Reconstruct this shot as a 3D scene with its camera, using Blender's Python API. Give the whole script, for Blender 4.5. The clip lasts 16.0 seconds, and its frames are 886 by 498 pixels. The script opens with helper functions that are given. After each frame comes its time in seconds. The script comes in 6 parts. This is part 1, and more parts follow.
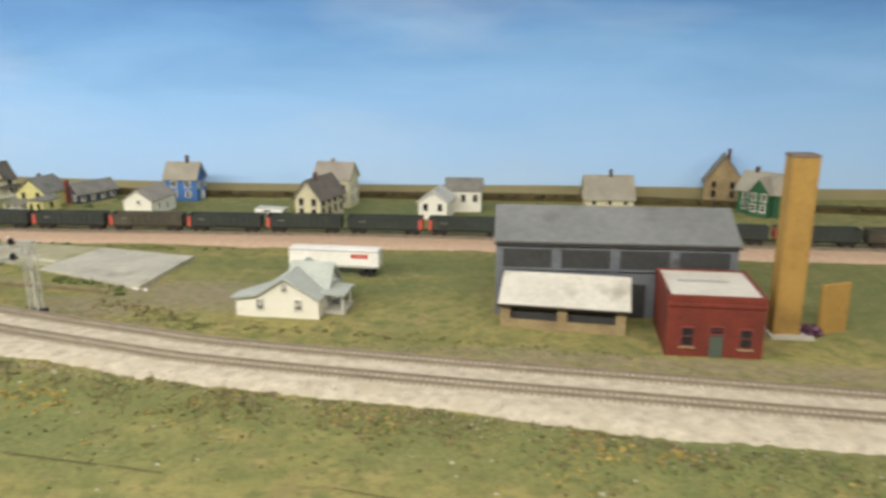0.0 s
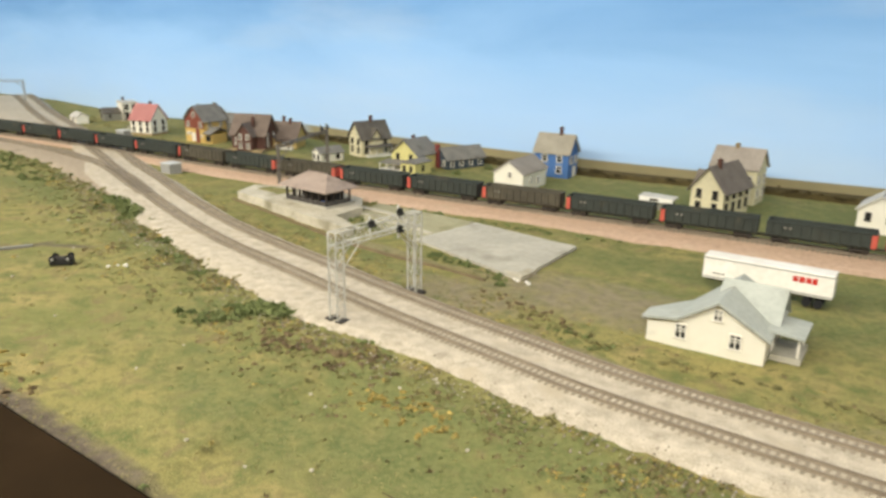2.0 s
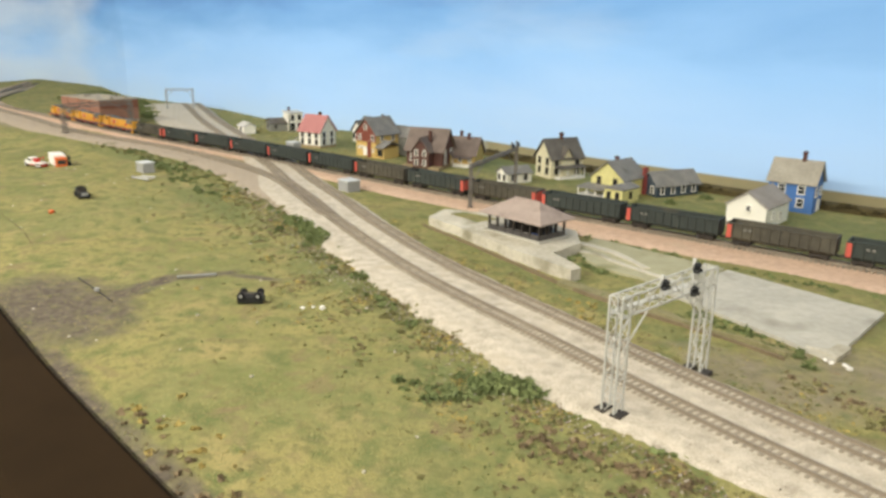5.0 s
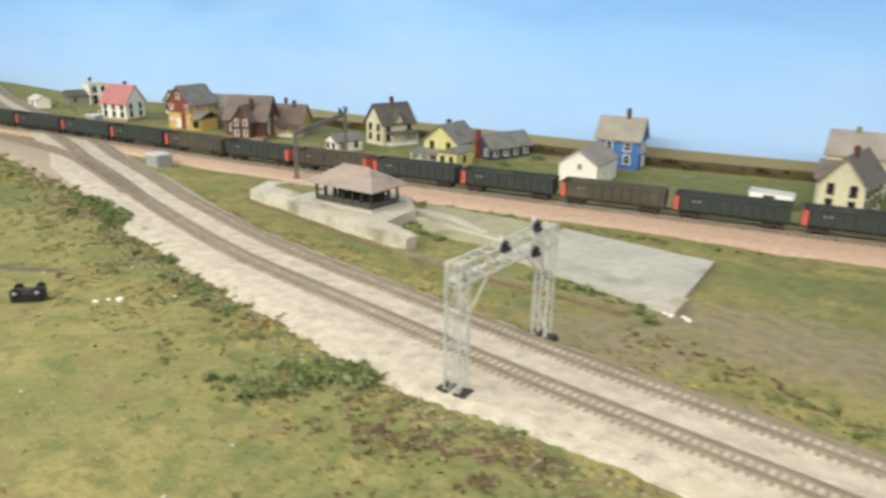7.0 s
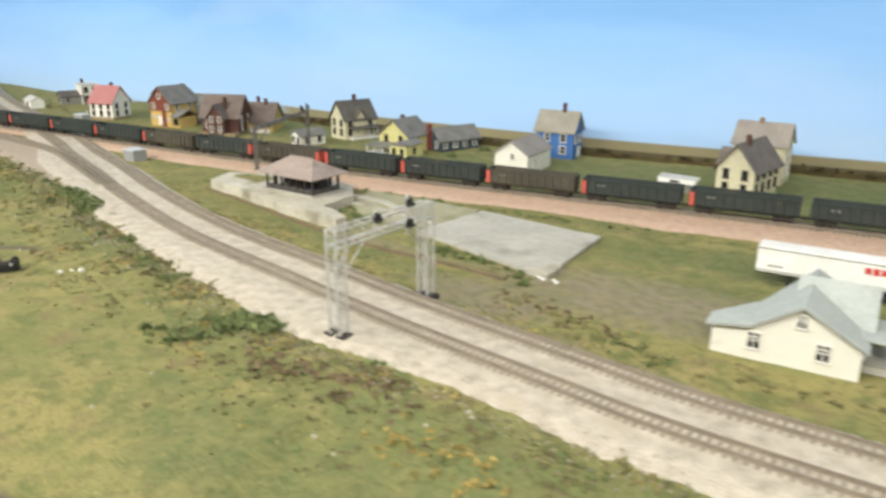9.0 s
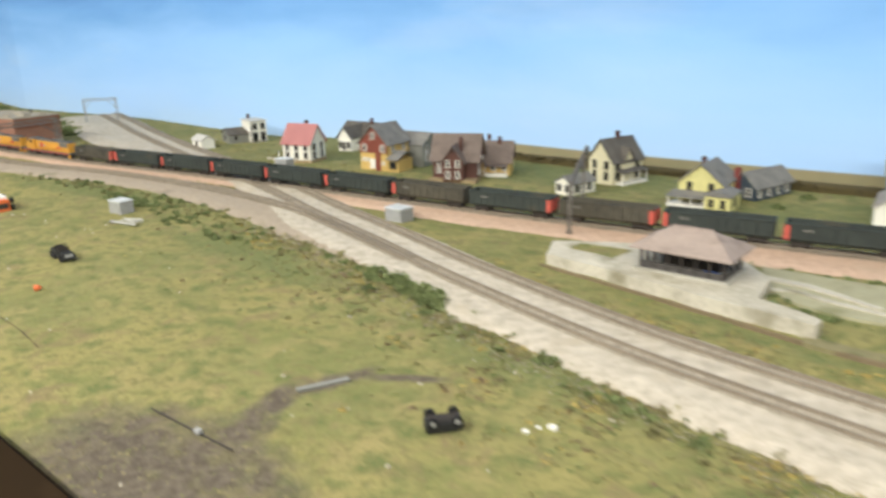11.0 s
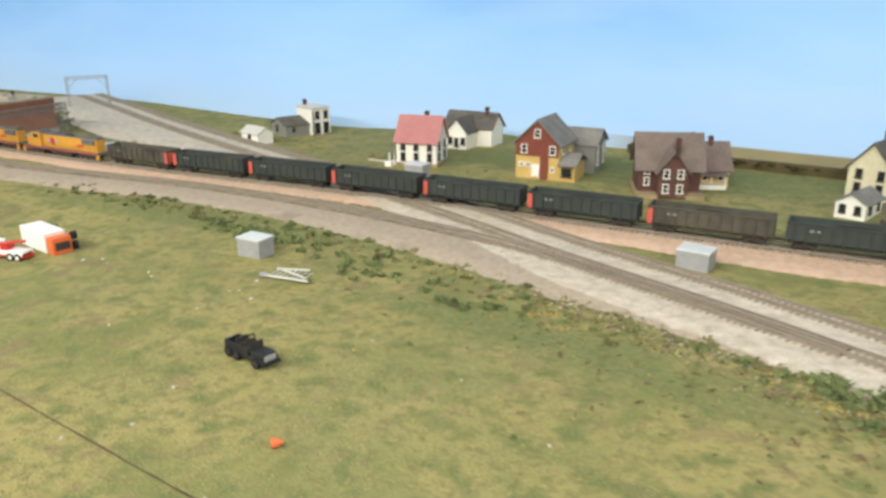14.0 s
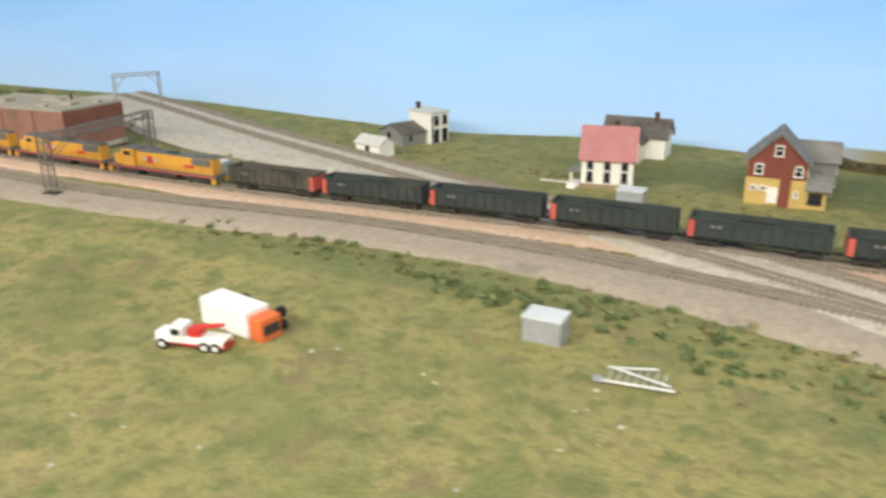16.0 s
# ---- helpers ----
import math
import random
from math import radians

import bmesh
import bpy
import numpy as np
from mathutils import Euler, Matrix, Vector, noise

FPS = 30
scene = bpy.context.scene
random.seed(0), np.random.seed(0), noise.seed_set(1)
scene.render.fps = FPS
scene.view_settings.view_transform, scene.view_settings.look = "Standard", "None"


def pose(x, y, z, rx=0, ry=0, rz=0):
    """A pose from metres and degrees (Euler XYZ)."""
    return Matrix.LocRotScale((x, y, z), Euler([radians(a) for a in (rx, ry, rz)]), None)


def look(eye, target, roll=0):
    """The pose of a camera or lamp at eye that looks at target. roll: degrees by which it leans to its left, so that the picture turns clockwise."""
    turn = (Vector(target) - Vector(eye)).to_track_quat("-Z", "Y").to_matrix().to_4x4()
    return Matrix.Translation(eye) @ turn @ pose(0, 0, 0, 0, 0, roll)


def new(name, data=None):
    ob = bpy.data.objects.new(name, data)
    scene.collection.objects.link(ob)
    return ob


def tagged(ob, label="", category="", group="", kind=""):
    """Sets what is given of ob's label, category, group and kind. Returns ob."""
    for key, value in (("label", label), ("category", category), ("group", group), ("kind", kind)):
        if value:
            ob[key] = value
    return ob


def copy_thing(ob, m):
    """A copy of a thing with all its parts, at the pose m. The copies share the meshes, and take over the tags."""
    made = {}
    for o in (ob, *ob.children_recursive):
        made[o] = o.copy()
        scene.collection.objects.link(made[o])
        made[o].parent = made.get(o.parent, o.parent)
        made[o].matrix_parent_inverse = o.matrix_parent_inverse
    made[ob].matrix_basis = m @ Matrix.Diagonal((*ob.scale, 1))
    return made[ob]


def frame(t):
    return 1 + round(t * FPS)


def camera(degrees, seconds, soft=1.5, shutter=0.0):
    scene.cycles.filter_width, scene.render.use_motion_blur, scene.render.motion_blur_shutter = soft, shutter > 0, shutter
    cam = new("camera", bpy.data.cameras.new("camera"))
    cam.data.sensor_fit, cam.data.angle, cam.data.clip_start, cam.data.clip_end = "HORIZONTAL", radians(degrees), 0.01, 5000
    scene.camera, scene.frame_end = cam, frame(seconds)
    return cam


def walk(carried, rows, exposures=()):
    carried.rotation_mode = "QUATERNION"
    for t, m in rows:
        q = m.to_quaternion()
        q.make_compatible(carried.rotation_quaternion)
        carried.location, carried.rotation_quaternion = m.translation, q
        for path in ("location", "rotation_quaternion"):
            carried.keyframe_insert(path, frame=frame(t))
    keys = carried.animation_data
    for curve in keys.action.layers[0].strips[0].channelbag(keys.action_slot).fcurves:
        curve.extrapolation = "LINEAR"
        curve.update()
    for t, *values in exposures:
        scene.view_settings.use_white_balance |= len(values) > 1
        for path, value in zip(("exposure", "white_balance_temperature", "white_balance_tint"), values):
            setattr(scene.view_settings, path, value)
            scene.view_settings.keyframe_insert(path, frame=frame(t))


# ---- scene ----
cam = camera(61.5, 16.0, soft=3.0, shutter=0.5)
PATH = [
    (0, (0.0560, -0.0650, 0.2180), (0.0090, 1.8690, -0.2890), -0.1),
    (0.5, (0.0100, -0.0380, 0.2170), (-0.2090, 1.8790, -0.3100), 0.3),
    (1, (-0.0230, 0.0100, 0.2120), (-0.5900, 1.8530, -0.3190), 1.1),
    (1.5, (-0.0430, 0.0440, 0.2050), (-0.8110, 1.8070, -0.3450), 0.3),
    (2, (-0.0590, 0.0670, 0.1960), (-0.8970, 1.7920, -0.3730), 0.9),
    (2.5, (-0.0550, 0.0890, 0.1880), (-1.0190, 1.7470, -0.3810), 0.6),
    (3, (-0.0480, 0.1020, 0.1780), (-1.1260, 1.6850, -0.3970), 0.3),
    (3.5, (-0.0510, 0.1060, 0.1800), (-1.1990, 1.6490, -0.3680), 0.5),
    (4, (-0.1000, 0.1100, 0.1830), (-1.2670, 1.6380, -0.3680), 1.6),
    (4.2, (-0.1328, 0.1161, 0.1834), (-1.3007, 1.6510, -0.3457), 1.6),
    (6.3, (-0.2347, 0.1679, 0.1767), (-1.1753, 1.8322, -0.4111), 0.7),
    (6.5, (-0.2410, 0.1750, 0.1740), (-1.1310, 1.8670, -0.4120), 0.9),
    (7, (-0.2180, 0.1800, 0.1670), (-0.9700, 1.9340, -0.4320), 1.1),
    (7.5, (-0.1555, 0.1780, 0.1680), (-0.8790, 1.9385, -0.4490), 0.2),
    (8, (-0.0860, 0.1660, 0.1690), (-0.8480, 1.9100, -0.4450), -0.1),
    (8.2, (-0.0578, 0.1523, 0.1725), (-0.8197, 1.8888, -0.4613), 0.40),
    (10.3, (-0.3440, 0.1260, 0.1815), (-1.1530, 1.8670, -0.3780), -0.6),
    (10.5, (-0.3750, 0.1360, 0.1810), (-1.1895, 1.8710, -0.3915), -1.2),
    (11, (-0.4570, 0.1780, 0.1890), (-1.3460, 1.8750, -0.3850), -1.4),
    (11.5, (-0.5490, 0.2280, 0.1840), (-1.5070, 1.8910, -0.3780), -0.8),
    (12, (-0.6460, 0.2460, 0.1760), (-1.5900, 1.9220, -0.3730), -1.2),
    (12.5, (-0.7200, 0.2600, 0.1740), (-1.6190, 1.9600, -0.3750), -1),
    (13, (-0.7550, 0.2700, 0.1720), (-1.6280, 1.9820, -0.3820), -0.9),
    (13.5, (-0.7840, 0.2810, 0.1710), (-1.5450, 2.0360, -0.4130), -0.2),
    (14, (-0.8260, 0.2890, 0.1780), (-1.5150, 2.0560, -0.4550), -0.2),
    (14.5, (-0.8920, 0.3360, 0.1670), (-1.5130, 2.1160, -0.5010), 0.2),
    (15, (-0.9520, 0.3730, 0.1640), (-1.5680, 2.1550, -0.5020), -0.2),
    (15.5, (-1.0080, 0.3760, 0.1700), (-1.6260, 2.1550, -0.5010), 0.2),
    (16, (-1.0800, 0.3650, 0.1800), (-1.6940, 2.1460, -0.4900), -0.2),
]
walk(cam, [(t, look(eye, target, roll)) for t, eye, target, roll in PATH], exposures=[(0, -0.24, 6800, 10), (1.0, -0.16, 7050, 10), (2.5, -0.08, 7150, 10), (4.0, -0.08, 7050, 10), (6.5, -0.06, 6650, 10), (8.0, -0.04, 6450, 10), (11.0, -0.01, 6480, 10), (16, -0.05, 6480, 10)])

# ---------------------------------------------------------------- light of the room
world = bpy.data.worlds.new("room_world")
scene.world = world
world.use_nodes = True
wbg = world.node_tree.nodes["Background"]
wbg.inputs[0].default_value = (1.0, 0.96, 0.9, 1)
wbg.inputs[1].default_value = 0.3


def area_lamp(x, y, z, power, sx, sy, tilt=(0, 0, 0)):
    """An unseen area lamp, for the room's fluorescent ceiling tubes and the added front fill."""
    d = bpy.data.lights.new("unseen_lamp", "AREA")
    d.shape, d.size, d.size_y, d.energy, d.color = "RECTANGLE", sx, sy, power, (1.0, 0.985, 0.96)
    ob = new("unseen_lamp", d)
    ob.matrix_world = pose(x, y, z, *tilt)
    return ob


KEY, FRONT_FILL = 5.3, 15.9
area_lamp(-2.0, 0.3, 1.30, KEY, 1.3, 0.35)
area_lamp(-0.6, 0.3, 1.30, KEY, 1.3, 0.35)
area_lamp(0.8, 0.2, 1.30, KEY, 1.3, 0.35)
# unseen fill lamps, added above the front edge to brighten upright walls and backdrop
for vx, vy in ((-3.4, 0.10), (1.8, -0.90), (0.05, -0.55), (-1.0, -0.35), (-2.1, -0.15)):
    area_lamp(vx, vy, 0.80, FRONT_FILL, 1.0, 0.14, (62, 0, -8))


# ---------------------------------------------------------------- materials
def srgb(r, g, b):
    return tuple((c / 255 / 12.92 if c <= 10.3 else ((c / 255 + 0.055) / 1.055) ** 2.4) for c in (r, g, b)) + (1.0,)


MATS = {}


def mat(name, col, col2=None, scale=300.0, rough=0.8, bump=0.25, bumpscale=None, metal=0.0, spec=0.3, stain=None, island=0.0, lines=None, detail=6.0):
    """A surface: two base colours mixed by noise at two scales, stains and fine relief; sizes in world metres.
    lines: (axis, period, depth) of siding boards or courses. island: spread of brightness between loose pieces."""
    m = bpy.data.materials.new(name)
    MATS[name] = m
    m.use_nodes = True
    nt = m.node_tree
    N, L = nt.nodes, nt.links
    bsdf = N["Principled BSDF"]
    bsdf.inputs["Roughness"].default_value = rough
    bsdf.inputs["Metallic"].default_value = metal
    bsdf.inputs["Specular IOR Level"].default_value = spec
    geo = N.new("ShaderNodeNewGeometry")
    n1 = N.new("ShaderNodeTexNoise")
    n1.inputs["Scale"].default_value, n1.inputs["Detail"].default_value = scale, detail
    L.new(geo.outputs["Position"], n1.inputs["Vector"])
    n2 = N.new("ShaderNodeTexNoise")
    n2.inputs["Scale"].default_value, n2.inputs["Detail"].default_value = scale * 0.13, 4.0
    L.new(geo.outputs["Position"], n2.inputs["Vector"])
    mix = N.new("ShaderNodeMix")
    mix.data_type = "RGBA"
    a = col if len(col) == 4 else tuple(col) + (1.0,)
    b = col2 or tuple(c * 0.72 for c in a[:3]) + (1.0,)
    mix.inputs[6].default_value, mix.inputs[7].default_value = a, b
    ramp = N.new("ShaderNodeMapRange")
    ramp.inputs[1].default_value, ramp.inputs[2].default_value = 0.35, 0.68
    add = N.new("ShaderNodeMath")
    add.operation = "MULTIPLY_ADD"
    add.inputs[1].default_value = 0.5
    half = N.new("ShaderNodeMath")
    half.operation = "MULTIPLY"
    half.inputs[1].default_value = 0.5
    L.new(n2.outputs["Fac"], half.inputs[0])
    L.new(n1.outputs["Fac"], add.inputs[0])
    L.new(half.outputs[0], add.inputs[2])
    L.new(add.outputs[0], ramp.inputs[0])
    L.new(ramp.outputs[0], mix.inputs[0])
    colour = mix.outputs[2]
    if stain:
        n3 = N.new("ShaderNodeTexNoise")
        n3.inputs["Scale"].default_value, n3.inputs["Detail"].default_value = stain[1], 5.0
        L.new(geo.outputs["Position"], n3.inputs["Vector"])
        r3 = N.new("ShaderNodeMapRange")
        r3.inputs[1].default_value, r3.inputs[2].default_value = stain[2], stain[2] + 0.16
        L.new(n3.outputs["Fac"], r3.inputs[0])
        m3 = N.new("ShaderNodeMix")
        m3.data_type = "RGBA"
        L.new(r3.outputs[0], m3.inputs[0])
        L.new(colour, m3.inputs[6])
        m3.inputs[7].default_value = stain[0]
        colour = m3.outputs[2]
    if island:
        hsv = N.new("ShaderNodeHueSaturation")
        mr = N.new("ShaderNodeMapRange")
        mr.inputs[3].default_value, mr.inputs[4].default_value = 1 - island, 1 + island
        L.new(geo.outputs["Random Per Island"], mr.inputs[0])
        L.new(mr.outputs[0], hsv.inputs["Value"])
        L.new(colour, hsv.inputs["Color"])
        colour = hsv.outputs["Color"]
    L.new(colour, bsdf.inputs["Base Color"])
    bp = N.new("ShaderNodeBump")
    bp.inputs["Strength"].default_value = bump
    bp.inputs["Distance"].default_value = 0.0006
    n4 = N.new("ShaderNodeTexNoise")
    n4.inputs["Scale"].default_value, n4.inputs["Detail"].default_value = bumpscale or scale * 3, 4.0
    L.new(geo.outputs["Position"], n4.inputs["Vector"])
    height = n4.outputs["Fac"]
    if lines:
        sep = N.new("ShaderNodeSeparateXYZ")
        tc = N.new("ShaderNodeTexCoord")
        L.new(tc.outputs["Object"], sep.inputs[0])
        fr = N.new("ShaderNodeMath")
        fr.operation = "DIVIDE"
        fr.inputs[1].default_value = lines[1]
        L.new(sep.outputs["XYZ".index(lines[0])], fr.inputs[0])
        fc = N.new("ShaderNodeMath")
        fc.operation = "FRACT"
        L.new(fr.outputs[0], fc.inputs[0])
        ma = N.new("ShaderNodeMath")
        ma.operation = "MULTIPLY_ADD"
        ma.inputs[1].default_value = lines[2]
        L.new(fc.outputs[0], ma.inputs[0])
        L.new(height, ma.inputs[2])
        height = ma.outputs[0]
    L.new(height, bp.inputs["Height"])
    L.new(bp.outputs["Normal"], bsdf.inputs["Normal"])
    return m


def siding(name, c, dirt=0.8):
    worn_paint = tuple(v * dirt * 0.8 for v in srgb(*c)[:3]) + (1,)
    return mat(name, srgb(*c), tuple(v * dirt for v in srgb(*c)[:3]) + (1,), 260, 0.65, 0.5, 1500, lines=("Z", 0.0013, 1.2), stain=(worn_paint, 60, 0.64))


W_WHITE = siding("white_siding", (244, 240, 224), 0.94)
W_CREAM = siding("cream_siding", (226, 218, 182))
W_PALEY = siding("pale_yellow_siding", (228, 220, 150))
W_YELLOW = siding("ochre_siding", (212, 180, 108))
W_BLUE = siding("blue_siding", (78, 120, 178))
W_GREEN = siding("green_siding", (56, 100, 72))
W_REDBR = siding("barn_red_siding", (136, 76, 62))
W_GREY = siding("grey_siding", (140, 140, 130))
W_NAVY = siding("slate_blue_siding", (70, 82, 92))
W_DBROWN = mat("dark_red_brick", srgb(108, 76, 66), srgb(84, 60, 54), 700, 0.85, 0.5, 2500, lines=("Z", 0.0008, 0.8))
W_BRICK = mat("red_brick", srgb(132, 62, 48), srgb(102, 50, 42), 600, 0.85, 0.5, 2500, lines=("Z", 0.0009, 0.8), stain=(srgb(92, 62, 52), 50, 0.6))
W_ORBRICK = mat("orange_brick", srgb(158, 116, 94), srgb(136, 98, 80), 500, 0.85, 0.4, 2500, lines=("Z", 0.0009, 0.8), stain=(srgb(120, 96, 80), 30, 0.58))
W_MILL = mat("weathered_grey_boards", srgb(112, 116, 120), srgb(86, 90, 94), 300, 0.8, 0.5, 1200, lines=("X", 0.004, 1.0), stain=(srgb(70, 66, 60), 45, 0.6))
W_STONE = mat("tan_stone", srgb(166, 146, 108), srgb(120, 104, 78), 500, 0.9, 0.6)
R_GREY = mat("grey_shingles", srgb(138, 134, 124), srgb(104, 102, 96), 500, 0.85, 0.6, 1800, stain=(srgb(92, 88, 80), 40, 0.6))
R_DARK = mat("dark_shingles", srgb(104, 98, 88), srgb(76, 72, 66), 500, 0.85, 0.6, 1800, stain=(srgb(70, 64, 56), 40, 0.6))
R_BROWN = mat("brown_shingles", srgb(124, 110, 99), srgb(98, 87, 79), 500, 0.85, 0.6, 1800, stain=(srgb(86, 75, 67), 40, 0.6))
R_RED = mat("red_shingles", srgb(178, 122, 116), srgb(160, 106, 102), 400, 0.8, 0.5, 1800, stain=(srgb(150, 112, 106), 40, 0.6))
R_WORN = mat("worn_brown_shingles", srgb(124, 115, 104), srgb(98, 91, 83), 500, 0.85, 0.6, 1800, stain=(srgb(84, 78, 70), 40, 0.6))
R_FADED = mat("faded_grey_shingles", srgb(158, 150, 138), srgb(134, 126, 116), 400, 0.85, 0.5, 1800, stain=(srgb(120, 112, 100), 40, 0.6))
R_TAN = mat("tan_shingles", srgb(160, 154, 138), srgb(134, 129, 115), 400, 0.85, 0.5, 1800, stain=(srgb(120, 114, 100), 40, 0.62))
R_WHITE = mat("pale_metal_roof", srgb(206, 202, 190), srgb(180, 176, 164), 200, 0.6, 0.3, 900, stain=(srgb(150, 145, 130), 30, 0.62))
R_PINK = mat("weathered_pink_shingles", srgb(166, 150, 136), srgb(142, 128, 118), 400, 0.85, 0.6, 1800, stain=(srgb(126, 112, 102), 40, 0.6))
R_MILL = mat("grey_metal_roof", srgb(122, 124, 122), srgb(102, 104, 104), 150, 0.7, 0.3, 900, stain=(srgb(90, 90, 86), 25, 0.58))
R_GRAVEL = mat("tar_and_gravel_roof", srgb(168, 160, 140), srgb(140, 132, 116), 700, 0.9, 0.6)
TRIM = mat("white_trim", srgb(232, 228, 214), srgb(206, 202, 188), 300, 0.6, 0.1)
TRIM_DARK = mat("dark_trim", srgb(62, 56, 50), srgb(44, 40, 36), 300, 0.6, 0.1)
GLASS = mat("dark_pane", srgb(42, 44, 44), srgb(30, 32, 34), 300, 0.12, 0.0, spec=0.5)
CHIM = mat("chimney_brick", srgb(92, 62, 52), srgb(70, 50, 44), 800, 0.9, 0.5)
CHIM_RED = mat("red_chimney_brick", srgb(142, 70, 64), srgb(116, 58, 54), 800, 0.9, 0.5)
CONC = mat("concrete", srgb(184, 180, 164), srgb(160, 156, 142), 200, 0.9, 0.4, 1500, stain=(srgb(138, 134, 118), 22, 0.6))
CONC_LIGHT = mat("pale_concrete", srgb(200, 193, 172), srgb(164, 157, 138), 260, 0.9, 0.7, 900, stain=(srgb(140, 134, 110), 36, 0.55))
SILVER = mat("silver_paint", srgb(196, 195, 184), srgb(166, 165, 155), 400, 0.6, 0.2, metal=0.05, spec=0.3)
GALV = mat("galvanised_sheet", srgb(160, 160, 154), srgb(140, 140, 136), 200, 0.5, 0.15, metal=0.05)
GALV_TOP = mat("pale_sheet_lid", srgb(206, 208, 202), srgb(186, 188, 182), 200, 0.5, 0.15, metal=0.05)
BLACK = mat("black_paint", srgb(44, 45, 44), srgb(33, 34, 33), 300, 0.5, 0.2)
DARKMETAL = mat("dark_weathered_steel", srgb(66, 60, 52), srgb(48, 44, 40), 400, 0.7, 0.3)
RAIL = mat("weathered_rail", srgb(150, 138, 119), srgb(122, 112, 96), 600, 0.5, 0.2, metal=0.15)
TIE = mat("weathered_tie", srgb(158, 148, 130), srgb(128, 120, 104), 800, 0.9, 0.4, island=0.2)
BAL_LIGHT = mat("pale_ballast", srgb(208, 198, 177), srgb(152, 142, 123), 900, 0.95, 1.0, 1700, stain=(srgb(182, 170, 147), 40, 0.56))
BAL_PINK = mat("pink_ballast", srgb(208, 178, 152), srgb(172, 146, 122), 1300, 0.95, 0.9, 2200, stain=(srgb(190, 166, 140), 25, 0.58))
BAL_GREY = mat("grey_ballast", srgb(178, 163, 140), srgb(146, 133, 114), 1500, 0.95, 0.8, 2600, stain=(srgb(124, 113, 98), 25, 0.60))
STONES = mat("loose_stones", srgb(178, 168, 150), srgb(112, 104, 92), 900, 0.95, 0.3, island=0.45)
LEAF_DARK = mat("dark_green_foam", srgb(116, 124, 78), srgb(92, 104, 62), 500, 0.95, 0.2, island=0.3)
LEAF_OLIVE = mat("olive_foam", srgb(134, 128, 85), srgb(111, 109, 70), 500, 0.95, 0.2, island=0.35)
LEAF_YEL = mat("yellow_foam", srgb(176, 155, 88), srgb(150, 134, 79), 500, 0.95, 0.2, island=0.3)
LEAF_BROWN = mat("brown_foam", srgb(128, 111, 83), srgb(104, 90, 68), 500, 0.95, 0.2, island=0.35)
EDGE_FOAM = mat("brown_edge_foam", srgb(86, 76, 46), srgb(62, 55, 35), 500, 0.95, 0.3, island=0.35)
LOCO_Y = mat("locomotive_yellow", srgb(206, 152, 60), srgb(184, 132, 50), 120, 0.5, 0.1, stain=(srgb(142, 104, 50), 40, 0.62))
LOCO_G = mat("locomotive_grey", srgb(104, 104, 98), srgb(80, 80, 76), 200, 0.6, 0.2)
LOCO_R = mat("locomotive_red", srgb(190, 60, 50), srgb(160, 50, 44), 200, 0.5, 0.1)
HOP_G = mat("dark_green_hopper", srgb(58, 64, 58), srgb(46, 51, 47), 160, 0.7, 0.2, stain=(srgb(78, 74, 60), 30, 0.6))
HOP_B = mat("brown_grey_hopper", srgb(86, 82, 68), srgb(62, 59, 50), 160, 0.75, 0.2, stain=(srgb(58, 55, 47), 30, 0.56))
COAL = mat("coal", srgb(34, 33, 32), srgb(22, 22, 22), 1500, 0.9, 1.0)
LETTERING = mat("worn_lettering", srgb(132, 130, 120), srgb(104, 102, 94), 400, 0.8, 0.1)
HOP_R = mat("red_end_panel", srgb(194, 92, 76), srgb(174, 78, 66), 200, 0.6, 0.1)
ORANGE = mat("orange_plastic", srgb(218, 112, 60), srgb(194, 96, 52), 200, 0.45, 0.1)
REDP = mat("red_plastic", srgb(200, 58, 48), srgb(170, 46, 40), 200, 0.45, 0.1)
WHITEP = mat("white_plastic", srgb(236, 234, 224), srgb(216, 212, 200), 200, 0.5, 0.1)
RUBBER = mat("rubber", srgb(32, 32, 32), srgb(24, 24, 24), 300, 0.8, 0.2)
SILO = mat("tan_tower_board", srgb(168, 134, 72), srgb(150, 118, 62), 200, 0.8, 0.2, lines=("X", 0.003, 0.6), stain=(srgb(136, 108, 62), 25, 0.6))
PURPLE = mat("purple_foam", srgb(120, 84, 104), srgb(96, 66, 84), 500, 0.95, 0.3, island=0.3)
SEAM = mat("dark_seam", srgb(92, 80, 56), srgb(70, 60, 42), 300, 0.95, 0.3)
FASCIA = mat("dark_brown_fascia", srgb(46, 35, 22), srgb(38, 29, 18), 30, 0.95, 0.15, 400, spec=0.04, stain=(srgb(54, 42, 28), 12, 0.62))
FASCIA_G = mat("dark_green_fascia", srgb(40, 50, 38), srgb(30, 40, 30), 30, 0.6, 0.15, 400)
PLASTER = mat("room_plaster", srgb(214, 206, 190), srgb(200, 192, 176), 6, 0.9, 0.2, 60)
CARPET = mat("aisle_carpet", srgb(96, 88, 80), srgb(76, 70, 64), 60, 0.95, 0.4, 300)
CEILM = mat("ceiling_tile", srgb(226, 222, 212), srgb(212, 208, 198), 8, 0.9, 0.2, 90)


